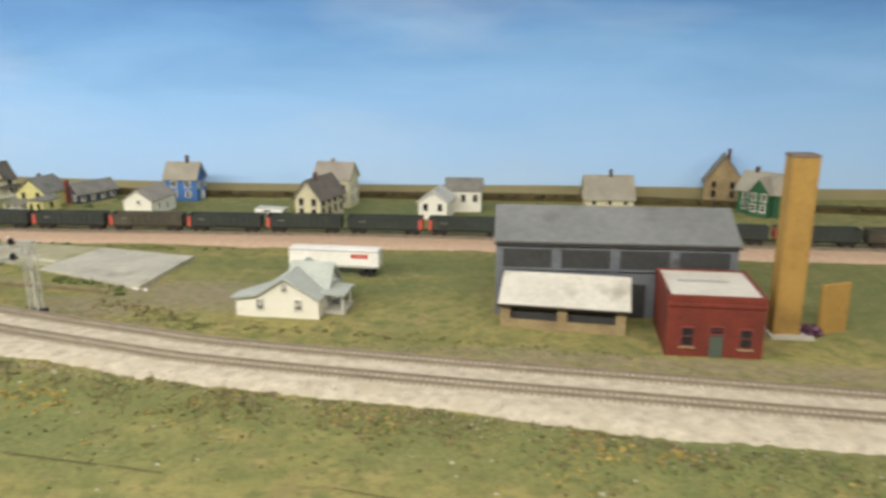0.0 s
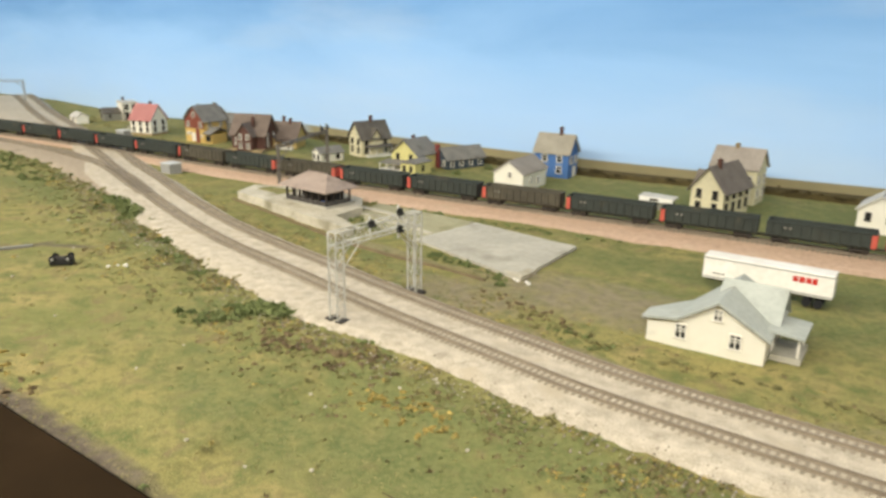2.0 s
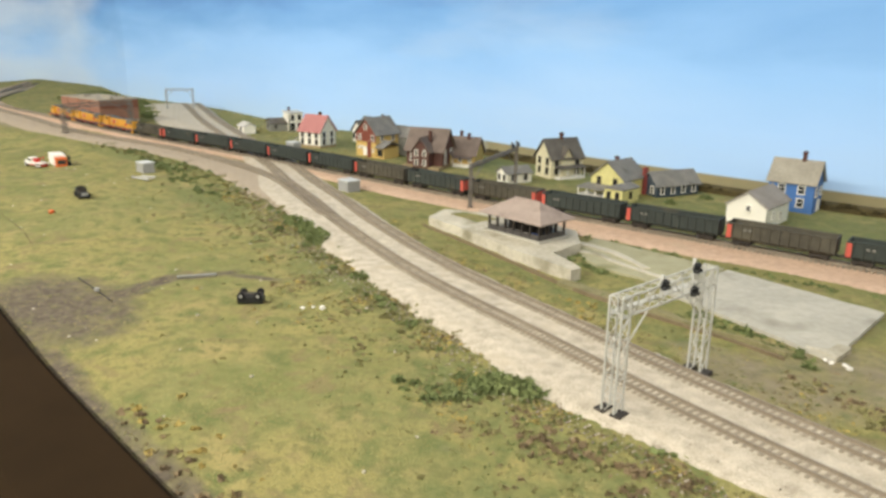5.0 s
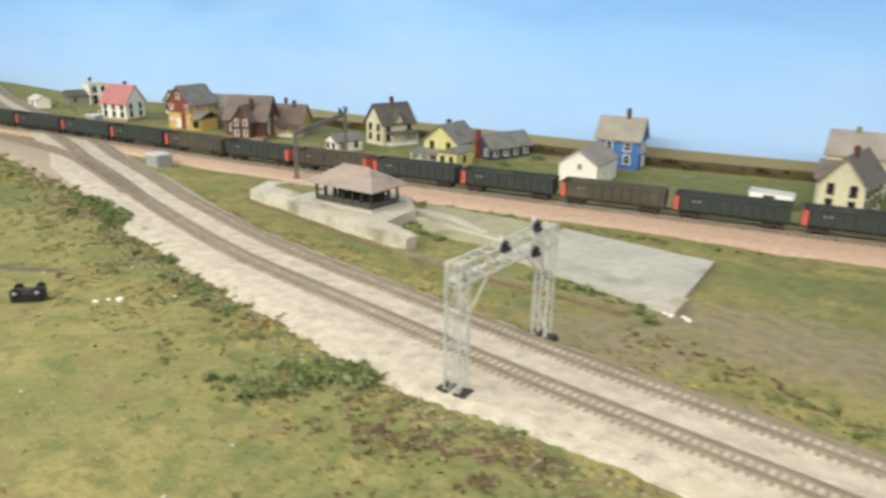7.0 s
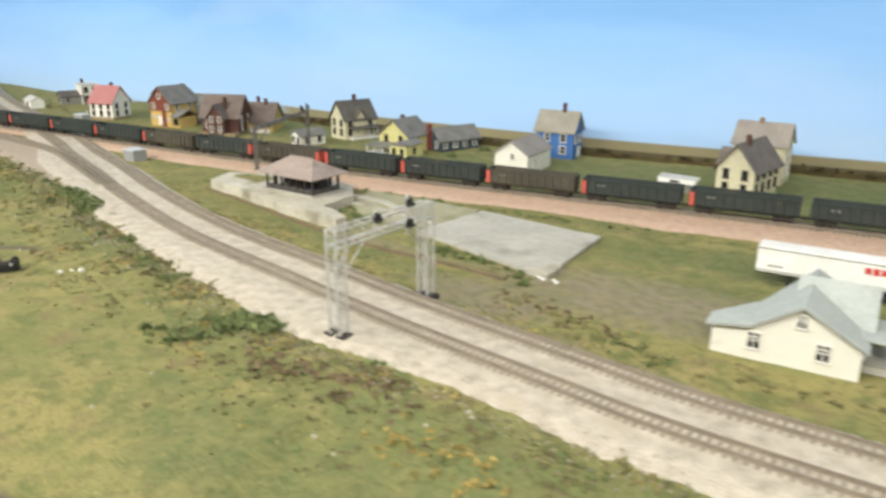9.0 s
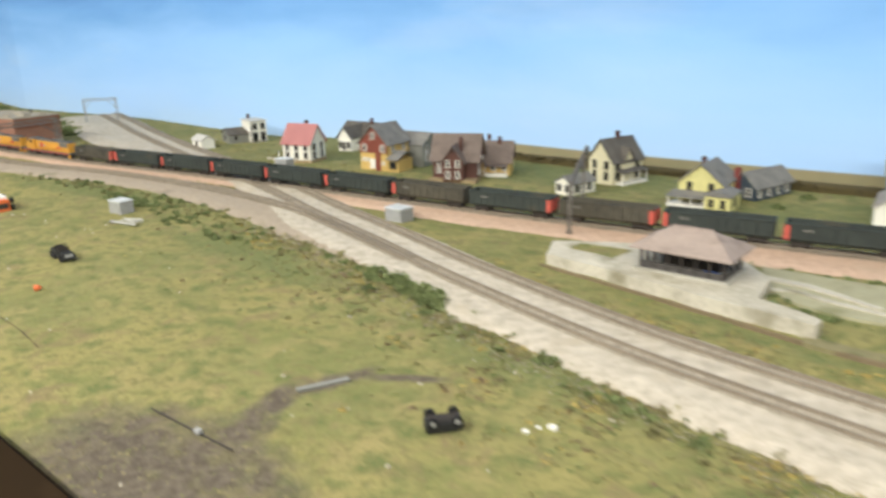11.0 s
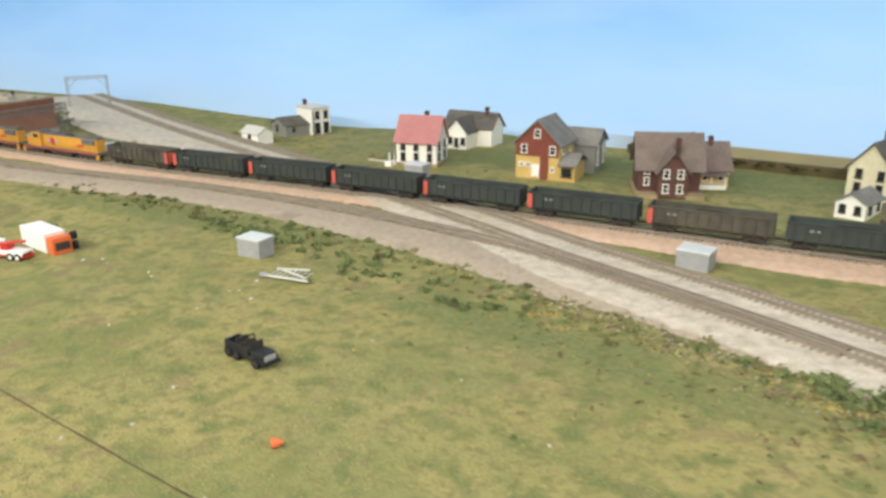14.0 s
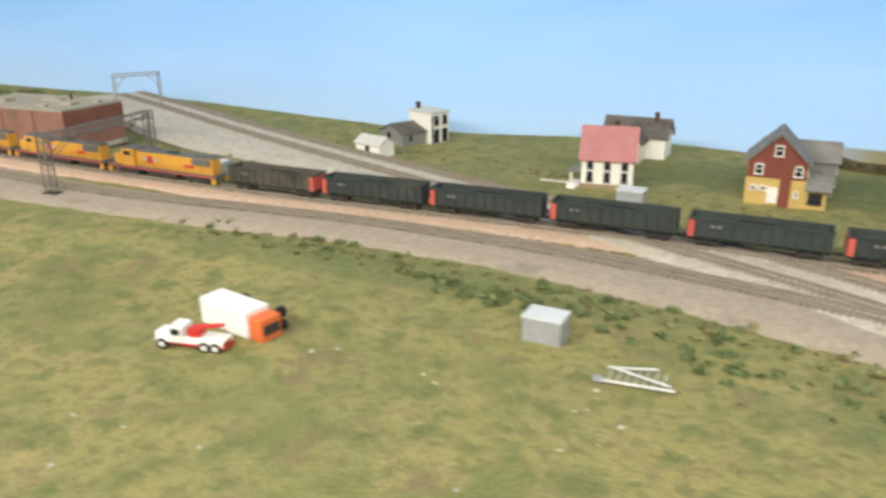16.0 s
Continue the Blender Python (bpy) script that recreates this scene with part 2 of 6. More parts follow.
def backdrop_material():
    """A sky painted on the backdrop: deep blue above, pale at the foot, brushed clouds, a dun field at its foot to the right."""
    m = bpy.data.materials.new("painted_sky")
    m.use_nodes = True
    nt = m.node_tree
    N, L = nt.nodes, nt.links
    bsdf = N["Principled BSDF"]
    bsdf.inputs["Roughness"].default_value = 0.85
    bsdf.inputs["Specular IOR Level"].default_value = 0.2
    geo = N.new("ShaderNodeNewGeometry")
    sep = N.new("ShaderNodeSeparateXYZ")
    L.new(geo.outputs["Position"], sep.inputs[0])
    mp = N.new("ShaderNodeMapping")
    mp.inputs["Scale"].default_value = (2.2, 2.2, 9.0)
    L.new(geo.outputs["Position"], mp.inputs["Vector"])
    nz = N.new("ShaderNodeTexNoise")
    nz.inputs["Scale"].default_value, nz.inputs["Detail"].default_value, nz.inputs["Distortion"].default_value = 1.4, 7.0, 0.4
    L.new(mp.outputs[0], nz.inputs["Vector"])
    wob = N.new("ShaderNodeMath")
    wob.operation = "MULTIPLY_ADD"
    wob.inputs[1].default_value = 0.13
    L.new(nz.outputs["Fac"], wob.inputs[0])
    L.new(sep.outputs["Z"], wob.inputs[2])
    mr = N.new("ShaderNodeMapRange")
    mr.inputs[1].default_value, mr.inputs[2].default_value = 0.055, 0.395
    L.new(wob.outputs[0], mr.inputs[0])
    ramp = N.new("ShaderNodeValToRGB")
    els = ramp.color_ramp.elements
    els[0].position, els[0].color = 0.0, srgb(170, 199, 228)
    els[1].position, els[1].color = 1.0, srgb(76, 120, 178)
    for p, c in ((0.25, (160, 197, 236)), (0.5, (142, 186, 231)), (0.75, (110, 159, 210))):
        e = els.new(p)
        e.color = srgb(*c)
    L.new(mr.outputs[0], ramp.inputs[0])
    # clouds: brushed white, most in the far corner
    n2 = N.new("ShaderNodeTexNoise")
    n2.inputs["Scale"].default_value, n2.inputs["Detail"].default_value = 1.1, 8.0
    mp2 = N.new("ShaderNodeMapping")
    mp2.inputs["Scale"].default_value = (1.4, 1.4, 5.0)
    mp2.inputs["Location"].default_value = (3.1, 0.4, 0.7)
    L.new(geo.outputs["Position"], mp2.inputs["Vector"])
    L.new(mp2.outputs[0], n2.inputs["Vector"])
    corner = N.new("ShaderNodeMapRange")
    corner.inputs[1].default_value, corner.inputs[2].default_value = -2.62, -2.95
    corner.inputs[3].default_value, corner.inputs[4].default_value = 0.0, 0.34
    L.new(sep.outputs["X"], corner.inputs[0])
    ad = N.new("ShaderNodeMath")
    ad.operation = "ADD"
    L.new(n2.outputs["Fac"], ad.inputs[0])
    L.new(corner.outputs[0], ad.inputs[1])
    cr = N.new("ShaderNodeMapRange")
    cr.inputs[1].default_value, cr.inputs[2].default_value = 0.56, 0.92
    cr.inputs[4].default_value = 0.62
    L.new(ad.outputs[0], cr.inputs[0])
    mixc = N.new("ShaderNodeMix")
    mixc.data_type = "RGBA"
    L.new(cr.outputs[0], mixc.inputs[0])
    L.new(ramp.outputs[0], mixc.inputs[6])
    mixc.inputs[7].default_value = srgb(202, 214, 222)
    # dun field along the foot
    edge = N.new("ShaderNodeMapRange")
    edge.inputs[1].default_value, edge.inputs[2].default_value = 0.0145, 0.0165
    L.new(sep.outputs["Z"], edge.inputs[0])
    xr = N.new("ShaderNodeMapRange")
    xr.inputs[1].default_value, xr.inputs[2].default_value = -1.0, -0.9
    L.new(sep.outputs["X"], xr.inputs[0])
    inv = N.new("ShaderNodeMath")
    inv.operation = "SUBTRACT"
    inv.inputs[0].default_value = 1.0
    L.new(edge.outputs[0], inv.inputs[1])
    both = N.new("ShaderNodeMath")
    both.operation = "MULTIPLY"
    L.new(inv.outputs[0], both.inputs[0])
    L.new(xr.outputs[0], both.inputs[1])
    nf = N.new("ShaderNodeTexNoise")
    nf.inputs["Scale"].default_value = 40
    L.new(geo.outputs["Position"], nf.inputs["Vector"])
    fm = N.new("ShaderNodeMix")
    fm.data_type = "RGBA"
    L.new(nf.outputs["Fac"], fm.inputs[0])
    fm.inputs[6].default_value, fm.inputs[7].default_value = srgb(150, 138, 104), srgb(128, 124, 96)
    mixf = N.new("ShaderNodeMix")
    mixf.data_type = "RGBA"
    L.new(both.outputs[0], mixf.inputs[0])
    L.new(mixc.outputs[2], mixf.inputs[6])
    L.new(fm.outputs[2], mixf.inputs[7])
    L.new(mixf.outputs[2], bsdf.inputs["Base Color"])
    return m


def turf_material():
    """Ground scatter: olive, straw and green foam, bare earth where the vertex layer says so."""
    m = bpy.data.materials.new("scenic_turf")
    m.use_nodes = True
    nt = m.node_tree
    N, L = nt.nodes, nt.links
    bsdf = N["Principled BSDF"]
    bsdf.inputs["Roughness"].default_value = 0.95
    bsdf.inputs["Specular IOR Level"].default_value = 0.15
    geo = N.new("ShaderNodeNewGeometry")

    def nz(scale, detail=6.0, dist=0.0):
        n = N.new("ShaderNodeTexNoise")
        n.inputs["Scale"].default_value, n.inputs["Detail"].default_value, n.inputs["Distortion"].default_value = scale, detail, dist
        L.new(geo.outputs["Position"], n.inputs["Vector"])
        return n.outputs["Fac"]

    def rng(v, a, b):
        r = N.new("ShaderNodeMapRange")
        r.inputs[1].default_value, r.inputs[2].default_value = a, b
        L.new(v, r.inputs[0])
        return r.outputs[0]

    def mixed(f, a, b):
        x = N.new("ShaderNodeMix")
        x.data_type = "RGBA"
        L.new(f, x.inputs[0])
        for v, i in ((a, 6), (b, 7)):
            if isinstance(v, tuple):
                x.inputs[i].default_value = v
            else:
                L.new(v, x.inputs[i])
        return x.outputs[2]

    base = mixed(rng(nz(9, 5, 0.6), 0.38, 0.62), srgb(150, 141, 88), srgb(132, 131, 83))
    base = mixed(rng(nz(17, 6, 1.0), 0.50, 0.70), base, srgb(115, 121, 71))
    base = mixed(rng(nz(26, 6), 0.54, 0.70), base, srgb(158, 144, 96))
    base = mixed(rng(nz(150, 6), 0.50, 0.66), base, srgb(120, 116, 74))
    base = mixed(rng(nz(60, 6), 0.50, 0.66), base, srgb(104, 111, 67))
    base = mixed(rng(nz(34, 7, 1.5), 0.56, 0.72), base, srgb(128, 114, 82))
    base = mixed(rng(nz(500, 3), 0.5, 0.75), base, srgb(121, 117, 73))
    base = mixed(rng(nz(900, 2), 0.58, 0.75), base, srgb(164, 152, 96))
    at = N.new("ShaderNodeAttribute")
    at.attribute_name = "earth"
    sp = N.new("ShaderNodeSeparateColor")
    L.new(at.outputs["Color"], sp.inputs[0])
    earth = mixed(rng(nz(120, 6), 0.35, 0.65), srgb(148, 138, 110), srgb(126, 118, 92))
    earth = mixed(rng(nz(700, 3), 0.5, 0.7), earth, srgb(140, 128, 108))

    def worn(layer):
        a2 = N.new("ShaderNodeMath")
        a2.operation = "ADD"
        L.new(layer, a2.inputs[0])
        L.new(nz(70, 6), a2.inputs[1])
        return rng(a2.outputs[0], 0.70, 1.30)

    green = mixed(rng(nz(300, 5), 0.4, 0.6), srgb(119, 123, 78), srgb(100, 108, 66))
    col = mixed(worn(sp.outputs["Green"]), base, green)
    col = mixed(worn(sp.outputs["Red"]), col, earth)
    mud = mixed(rng(nz(200, 6), 0.35, 0.65), srgb(112, 102, 86), srgb(88, 80, 68))
    col = mixed(worn(sp.outputs["Blue"]), col, mud)
    L.new(col, bsdf.inputs["Base Color"])
    bp = N.new("ShaderNodeBump")
    bp.inputs["Strength"].default_value, bp.inputs["Distance"].default_value = 0.9, 0.0012
    L.new(nz(900, 5), bp.inputs["Height"])
    L.new(bp.outputs["Normal"], bsdf.inputs["Normal"])
    return m


SKY = backdrop_material()
TURF = turf_material()


# ---------------------------------------------------------------- mesh helpers
def make_mesh(name, bm, material):
    me = bpy.data.meshes.new(name)
    bm.to_mesh(me)
    bm.free()
    me.materials.append(material)
    return me


def part(name, bm, material, parent, label=""):
    me = bm if isinstance(bm, bpy.types.Mesh) else make_mesh(name, bm, material)
    ob = new(name, me)
    ob.parent = parent
    if label:
        ob["label"] = label
    return ob


def thing(name, x, y, z, rot, label, category, group=""):
    e = new(name)
    e.empty_display_size = 0.01
    e.matrix_world = pose(x, y, z, 0, 0, rot)
    return tagged(e, label, category, group)


def box(bm, cx, cy, cz, sx, sy, sz, rot=None):
    m = Matrix.Translation((cx, cy, cz))
    if rot:
        m = m @ Euler([radians(a) for a in rot]).to_matrix().to_4x4()
    return bmesh.ops.create_cube(bm, size=1.0, matrix=m @ Matrix.Diagonal((sx, sy, sz, 1)))["verts"]


def boxes(*rows):
    bm = bmesh.new()
    for r in rows:
        box(bm, *r)
    return bm


def bevelled(bm, width=0.0004, segments=2):
    bmesh.ops.bevel(bm, geom=list(bm.edges), offset=width, segments=segments, affect="EDGES", profile=0.6)
    return bm


def cyl(bm, p, q, r, r2=None, n=10):
    p, q = Vector(p), Vector(q)
    d = q - p
    m = Matrix.Translation((p + q) / 2) @ d.to_track_quat("Z", "Y").to_matrix().to_4x4()
    bmesh.ops.create_cone(bm, cap_ends=True, segments=n, radius1=r, radius2=r if r2 is None else r2, depth=d.length, matrix=m)
    return bm


def prism(bm, profile, axis, a, b):
    """A closed profile of (u, z) pairs drawn out from a to b along local x or y."""
    def at(u, z, s):
        return (s, u, z) if axis == "x" else (u, s, z)
    f = [bm.verts.new(at(u, z, a)) for u, z in profile]
    g = [bm.verts.new(at(u, z, b)) for u, z in profile]
    n = len(f)
    bm.faces.new(f)
    bm.faces.new(g[::-1])
    for i in range(n):
        bm.faces.new((f[i], g[i], g[(i + 1) % n], f[(i + 1) % n]))
    bmesh.ops.recalc_face_normals(bm, faces=bm.faces)
    return bm


# ---------------------------------------------------------------- plan
def smooth_line(pts, step):
    """A smooth line through plan points, at even steps."""
    P = [Vector((*p, 0)) for p in pts]
    P = [2 * P[0] - P[1]] + P + [2 * P[-1] - P[-2]]
    out = []
    for i in range(1, len(P) - 2):
        for k in range(24):
            t = k / 24
            a, b, c, d = P[i - 1:i + 3]
            out.append(0.5 * ((2 * b) + (c - a) * t + (2 * a - 5 * b + 4 * c - d) * t * t + (3 * b - a - 3 * c + d) * t ** 3))
    out.append(P[-2])
    res, acc = [out[0].copy()], 0.0
    for u, v in zip(out, out[1:]):
        L = (v - u).length
        while acc + L >= step:
            f = (step - acc) / L
            u = u.lerp(v, f)
            res.append(u.copy())
            L = (v - u).length
            acc = 0.0
        acc += L
    return res


def normals(line):
    res = []
    for i in range(len(line)):
        d = (line[min(i + 1, len(line) - 1)] - line[max(i - 1, 0)]).normalized()
        res.append(Vector((-d.y, d.x, 0)))
    return res


def offset_line(line, o):
    return [p + n * o for p, n in zip(line, normals(line))]


TRACK_B = smooth_line([(1.2682, 0.2517), (0.8682, 0.3017), (0.5282, 0.3527), (0.3082, 0.3896), (0.2035, 0.4078), (0.0521, 0.4341), (-0.1220, 0.4688), (-0.1980, 0.4918), (-0.2983, 0.5249), (-0.4045, 0.5655),
                       (-0.5429, 0.6198), (-0.6981, 0.7002), (-0.7994, 0.7607), (-0.9176, 0.8269), (-1.0259, 0.8931), (-1.1881, 0.9819), (-1.3428, 1.0623), (-1.5168, 1.1564), (-1.6682, 1.2427),
                       (-1.8165, 1.3319), (-2.0265, 1.4551)], 0.004)
TRACK_A = offset_line(TRACK_B, 0.034)
MAIN = smooth_line([(1.4423, 0.7109), (0.8423, 0.7459), (0.4623, 0.7699), (0.0277, 0.8189), (-0.2481, 0.8354), (-0.4471, 0.8451), (-0.7003, 0.8611), (-0.9049, 0.8829), (-1.0585, 0.8999), (-1.2118, 0.9145),
                    (-1.4148, 0.9284), (-1.6150, 0.9512), (-1.9077, 0.9942), (-2.2428, 1.0440), (-2.5787, 1.1520), (-2.8387, 1.3070), (-3.0987, 1.4870), (-3.2787, 1.6070)], 0.004)
LEAD = smooth_line([(-3.1802, 1.6051), (-3.0102, 1.4601), (-2.7702, 1.2701), (-2.5302, 1.1101), (-2.2068, 1.0049), (-1.9242, 0.9518), (-1.7331, 0.9103), (-1.5825, 0.8882), (-1.4275, 0.8845), (-1.3225, 0.8804), (-1.2442, 0.8709), (-1.1614, 0.8571), (-1.0860, 0.8404),
                    (-1.0191, 0.8221), (-0.9566, 0.7980), (-0.8997, 0.7700), (-0.8357, 0.7350), (-0.7525, 0.6884)], 0.004)
EDGE = [(1.7337, -0.0983), (0.5337, 0.1017), (-0.0003, 0.2064), (-0.2836, 0.2568), (-0.4296, 0.2831), (-0.5777, 0.3112), (-0.6772, 0.3333), (-0.8272, 0.3688), (-1.0776, 0.4251), (-1.5686, 0.4951), (-2.2950, 0.5934), (-3.1950, 0.6434), (-3.7950, 0.6634)]
WALL = [(1.8546, 1.0448), (0.7046, 1.0798), (0.2298, 1.1079), (-0.0158, 1.1135), (-0.3330, 1.1294), (-0.6977, 1.1846), (-0.9490, 1.2462), (-1.1622, 1.2956), (-1.4777, 1.3196), (-1.8390, 1.4252), (-2.1001, 1.4764), (-2.4543, 1.5114),
        (-2.7843, 1.6014), (-3.3843, 1.6614), (-3.7043, 1.3314), (-3.8343, 0.4814)]
BACK_EDGE_LINE = [(-0.9442, 1.2321), (-0.9292, 1.1998), (-0.8792, 1.1844), (-0.7992, 1.1689), (-0.7193, 1.1540), (-0.5011, 1.1114), (-0.3345, 1.0886), (-0.1988, 1.0829), (-0.0166, 1.0797), (0.2689, 1.0537), (0.7105, 0.9608), (1.3605, 0.9358), (1.7605, 0.9158)]


def at_x(pts, x):
    q = sorted(pts)
    if x <= q[0][0]:
        return q[0][1]
    for a, b in zip(q, q[1:]):
        if x <= b[0]:
            return a[1] + (b[1] - a[1]) * (x - a[0]) / (b[0] - a[0])
    return q[-1][1]


def dip(x):
    """The land falls a little beyond the farmhouse."""
    u = min(1.0, max(0.0, (-1.22 - x) / 0.16))
    return u * u * (3 - 2 * u)


def ground(x, y):
    """Height of the turf."""
    z = 0.0016 * noise.noise((x * 6, y * 6, 0.3)) + 0.0007 * noise.noise((x * 40, y * 40, 1.7)) - 0.0012
    if y > 1.05 or y < 0.8:
        z -= 0.005 * dip(x) * min(1.0, max((y - 1.05) / 0.05, (0.8 - y) / 0.05))
    hx = max(0.0, min(1.0, (-2.35 - x) / 0.4))
    hy = max(0.0, min(1.0, (y - 1.28 - 0.35 * max(0.0, -2.75 - x)) / 0.18))
    z += 0.014 * hx * hx * hy * hy
    if y < 0.62 and x > -0.3:
        z -= 0.004 * min(1, max(0, (at_x([(p[0], p[1]) for p in ((1.3, 0.18), (0.2750, 0.3067), (-0.1109, 0.3886), (-0.3285, 0.4248))], x) - y) / 0.05))
    return z


# ---------------------------------------------------------------- the layout's ground
def blob(x, y, cx, cy, rx, ry, rot=0.0):
    c, s = math.cos(radians(rot)), math.sin(radians(rot))
    dx, dy = x - cx, y - cy
    u, v = (dx * c + dy * s) / rx, (-dx * s + dy * c) / ry
    return max(0.0, 1.0 - (u * u + v * v)) ** 0.5


EARTH = [(-0.188, 0.597, 0.13, 0.055, -8), (-0.283, 0.560, 0.07, 0.03, -20), 
         (-0.195, 0.495, 0.1, 0.018, -18), (-0.539, 0.569, 0.1, 0.012, -25), (0.281, 0.430, 0.35, 0.02, -8),
         (-1.784, 0.879, 0.3, 0.03, 0), (-1.526, 1.039, 0.2, 0.04, 25), (-0.746, 0.718, 0.14, 0.012, -30)]
GREEN = [(-0.196, 0.387, 0.25, 0.028, -12), (0.144, 0.322, 0.25, 0.028, -10), (-0.234, 0.342, 0.2, 0.05, -10), (-0.416, 0.450, 0.05, 0.03, -15), (-0.099, 0.422, 0.12, 0.012, -12), (-0.054, 0.623, 0.16, 0.05, 0), (-0.008, 0.705, 0.3, 0.05, 0), (-0.438, 0.631, 0.16, 0.016, -22),
         (-0.061, 0.954, 0.6, 0.12, -3), (-0.899, 1.117, 0.4, 0.08, -6), (0.192, 0.308, 0.3, 0.04, -6), (-0.591, 0.546, 0.1, 0.03, -22), (-0.899, 0.656, 0.16, 0.03, -15), (-1.269, 0.799, 0.25, 0.03, -6), (0.557, 0.606, 0.4, 0.15, 0)]
MUD = [(-0.713, 0.374, 0.10, 0.060, -10), (-0.690, 0.486, 0.034, 0.010, 58), (-0.705, 0.452, 0.034, 0.013, 96), (-0.698, 0.418, 0.034, 0.018, 100), (-0.655, 0.505, 0.03, 0.006, 20), (-0.385, 0.279, 0.2, 0.016, -11), (-0.574, 0.312, 0.12, 0.016, -14), (-0.965, 0.407, 0.12, 0.016, -18)]


def build_ground():
    nx, ny = 700, 260
    x0, x1 = -3.80, 1.85
    verts, cols = [], []
    for i in range(nx + 1):
        # closer columns where the camera passes nearest
        u = i / nx
        x = x0 + (x1 - x0) * (u + 0.06 * math.sin(2 * math.pi * u))
        ya, yb = at_x(EDGE, x), at_x(WALL, x) + 0.004
        for j in range(ny + 1):
            y = ya + (yb - ya) * j / ny
            z = ground(x, y)
            if j == 0:
                z -= 0.002
            n = 0.25 * noise.noise((x * 25, y * 25, 5.0))
            verts.append((x, y, z))
            cols.append((max([blob(x, y, *b) for b in EARTH]) * 0.75 + n * 0.3, max([blob(x, y, *b) for b in GREEN]) * 0.7 + n * 0.3, max([blob(x, y, *b) for b in MUD]) * 0.85, 1.0))
    faces = [(i * (ny + 1) + j, (i + 1) * (ny + 1) + j, (i + 1) * (ny + 1) + j + 1, i * (ny + 1) + j + 1) for i in range(nx) for j in range(ny)]
    me = bpy.data.meshes.new("ground")
    me.from_pydata(verts, [], faces)
    att = me.color_attributes.new("earth", "FLOAT_COLOR", "POINT")
    att.data.foreach_set("color", np.array(cols, dtype=np.float32).clip(0, 1).ravel())
    me.polygons.foreach_set("use_smooth", [True] * len(me.polygons))
    me.materials.append(TURF)
    return tagged(new("ground", me), "olive and straw coloured scenic turf with bare earth patches", "ground", kind="structure")


build_ground()


def ribbon(pts, profile, close=False):
    """A band along a plan line; profile: (offset to the left, z) pairs."""
    line = [Vector((*p, 0)) if len(p) == 2 else Vector(p) for p in pts]
    ns = normals(line)
    verts = [tuple(p + n * o + Vector((0, 0, z))) for p, n in zip(line, ns) for o, z in profile]
    k = len(profile)
    faces = [(i * k + j, (i + 1) * k + j, (i + 1) * k + j + 1, i * k + j + 1) for i in range(len(line) - 1) for j in range(k - 1)]
    if close:
        faces += [(i * k + k - 1, (i + 1) * k + k - 1, (i + 1) * k, i * k) for i in range(len(line) - 1)]
        faces += [tuple(range(k)), tuple(range((len(line) - 1) * k, len(line) * k))[::-1]]
    me = bpy.data.meshes.new("band")
    me.from_pydata(verts, [], faces)
    return me


def structure(name, me, material, label, category):
    me.name = name
    if not me.materials:
        me.materials.append(material)
    bm = bmesh.new()
    bm.from_mesh(me)
    bmesh.ops.recalc_face_normals(bm, faces=bm.faces)
    bm.to_mesh(me)
    bm.free()
    return tagged(new(name, me), label, category, kind="structure")


# fascia at the layout's front edge
edge_line = smooth_line(EDGE, 0.03)
structure("fascia", ribbon(edge_line, [(0.001, -0.004), (0.0, 0.004), (0.003, 0.007), (0.046, 0.005), (0.050, 0.0), (0.050, -0.30), (0.0, -0.30)], True), FASCIA, "dark brown wooden fascia board along the layout edge", "fascia")
structure("skirt", ribbon(edge_line, [(0.056, -0.05), (0.075, -0.06), (0.075, -1.08), (0.056, -1.08)], True), FASCIA_G, "dark green cloth skirt below the layout", "skirt")

# painted backdrop, a thick bent board
wall_line = smooth_line(WALL[:12], 0.03) + smooth_line(WALL[11:], 0.03)[1:]
structure("backdrop", ribbon(wall_line, [(0.0, -0.03), (0.0, 0.85), (-0.006, 0.85), (-0.006, -0.03)], True), SKY, "painted blue sky backdrop with pale brushed clouds", "backdrop")


# room shell
def slab(name, material, label, category, *dims):
    return structure(name, make_mesh(name, boxes(dims), material), material, label, category)


slab("floor", CARPET, "dark carpet of the aisle", "floor", -0.7, -0.3, -1.12, 8.0, 5.0, 0.04)
slab("ceiling", CEILM, "white ceiling of the railway room", "ceiling", -0.7, -0.3, 1.42, 8.0, 5.0, 0.04)
slab("wall_north", PLASTER, "pale plaster wall behind the layout", "wall", -0.7, 2.18, 0.15, 8.0, 0.04, 2.5)
slab("wall_south", PLASTER, "pale plaster wall behind the aisle", "wall", -0.7, -2.78, 0.15, 8.0, 0.04, 2.5)
slab("wall_east", PLASTER, "pale plaster wall", "wall", 3.28, -0.3, 0.15, 0.04, 4.9, 2.5)
slab("wall_west", PLASTER, "pale plaster wall", "wall", -4.68, -0.3, 0.15, 0.04, 4.9, 2.5)


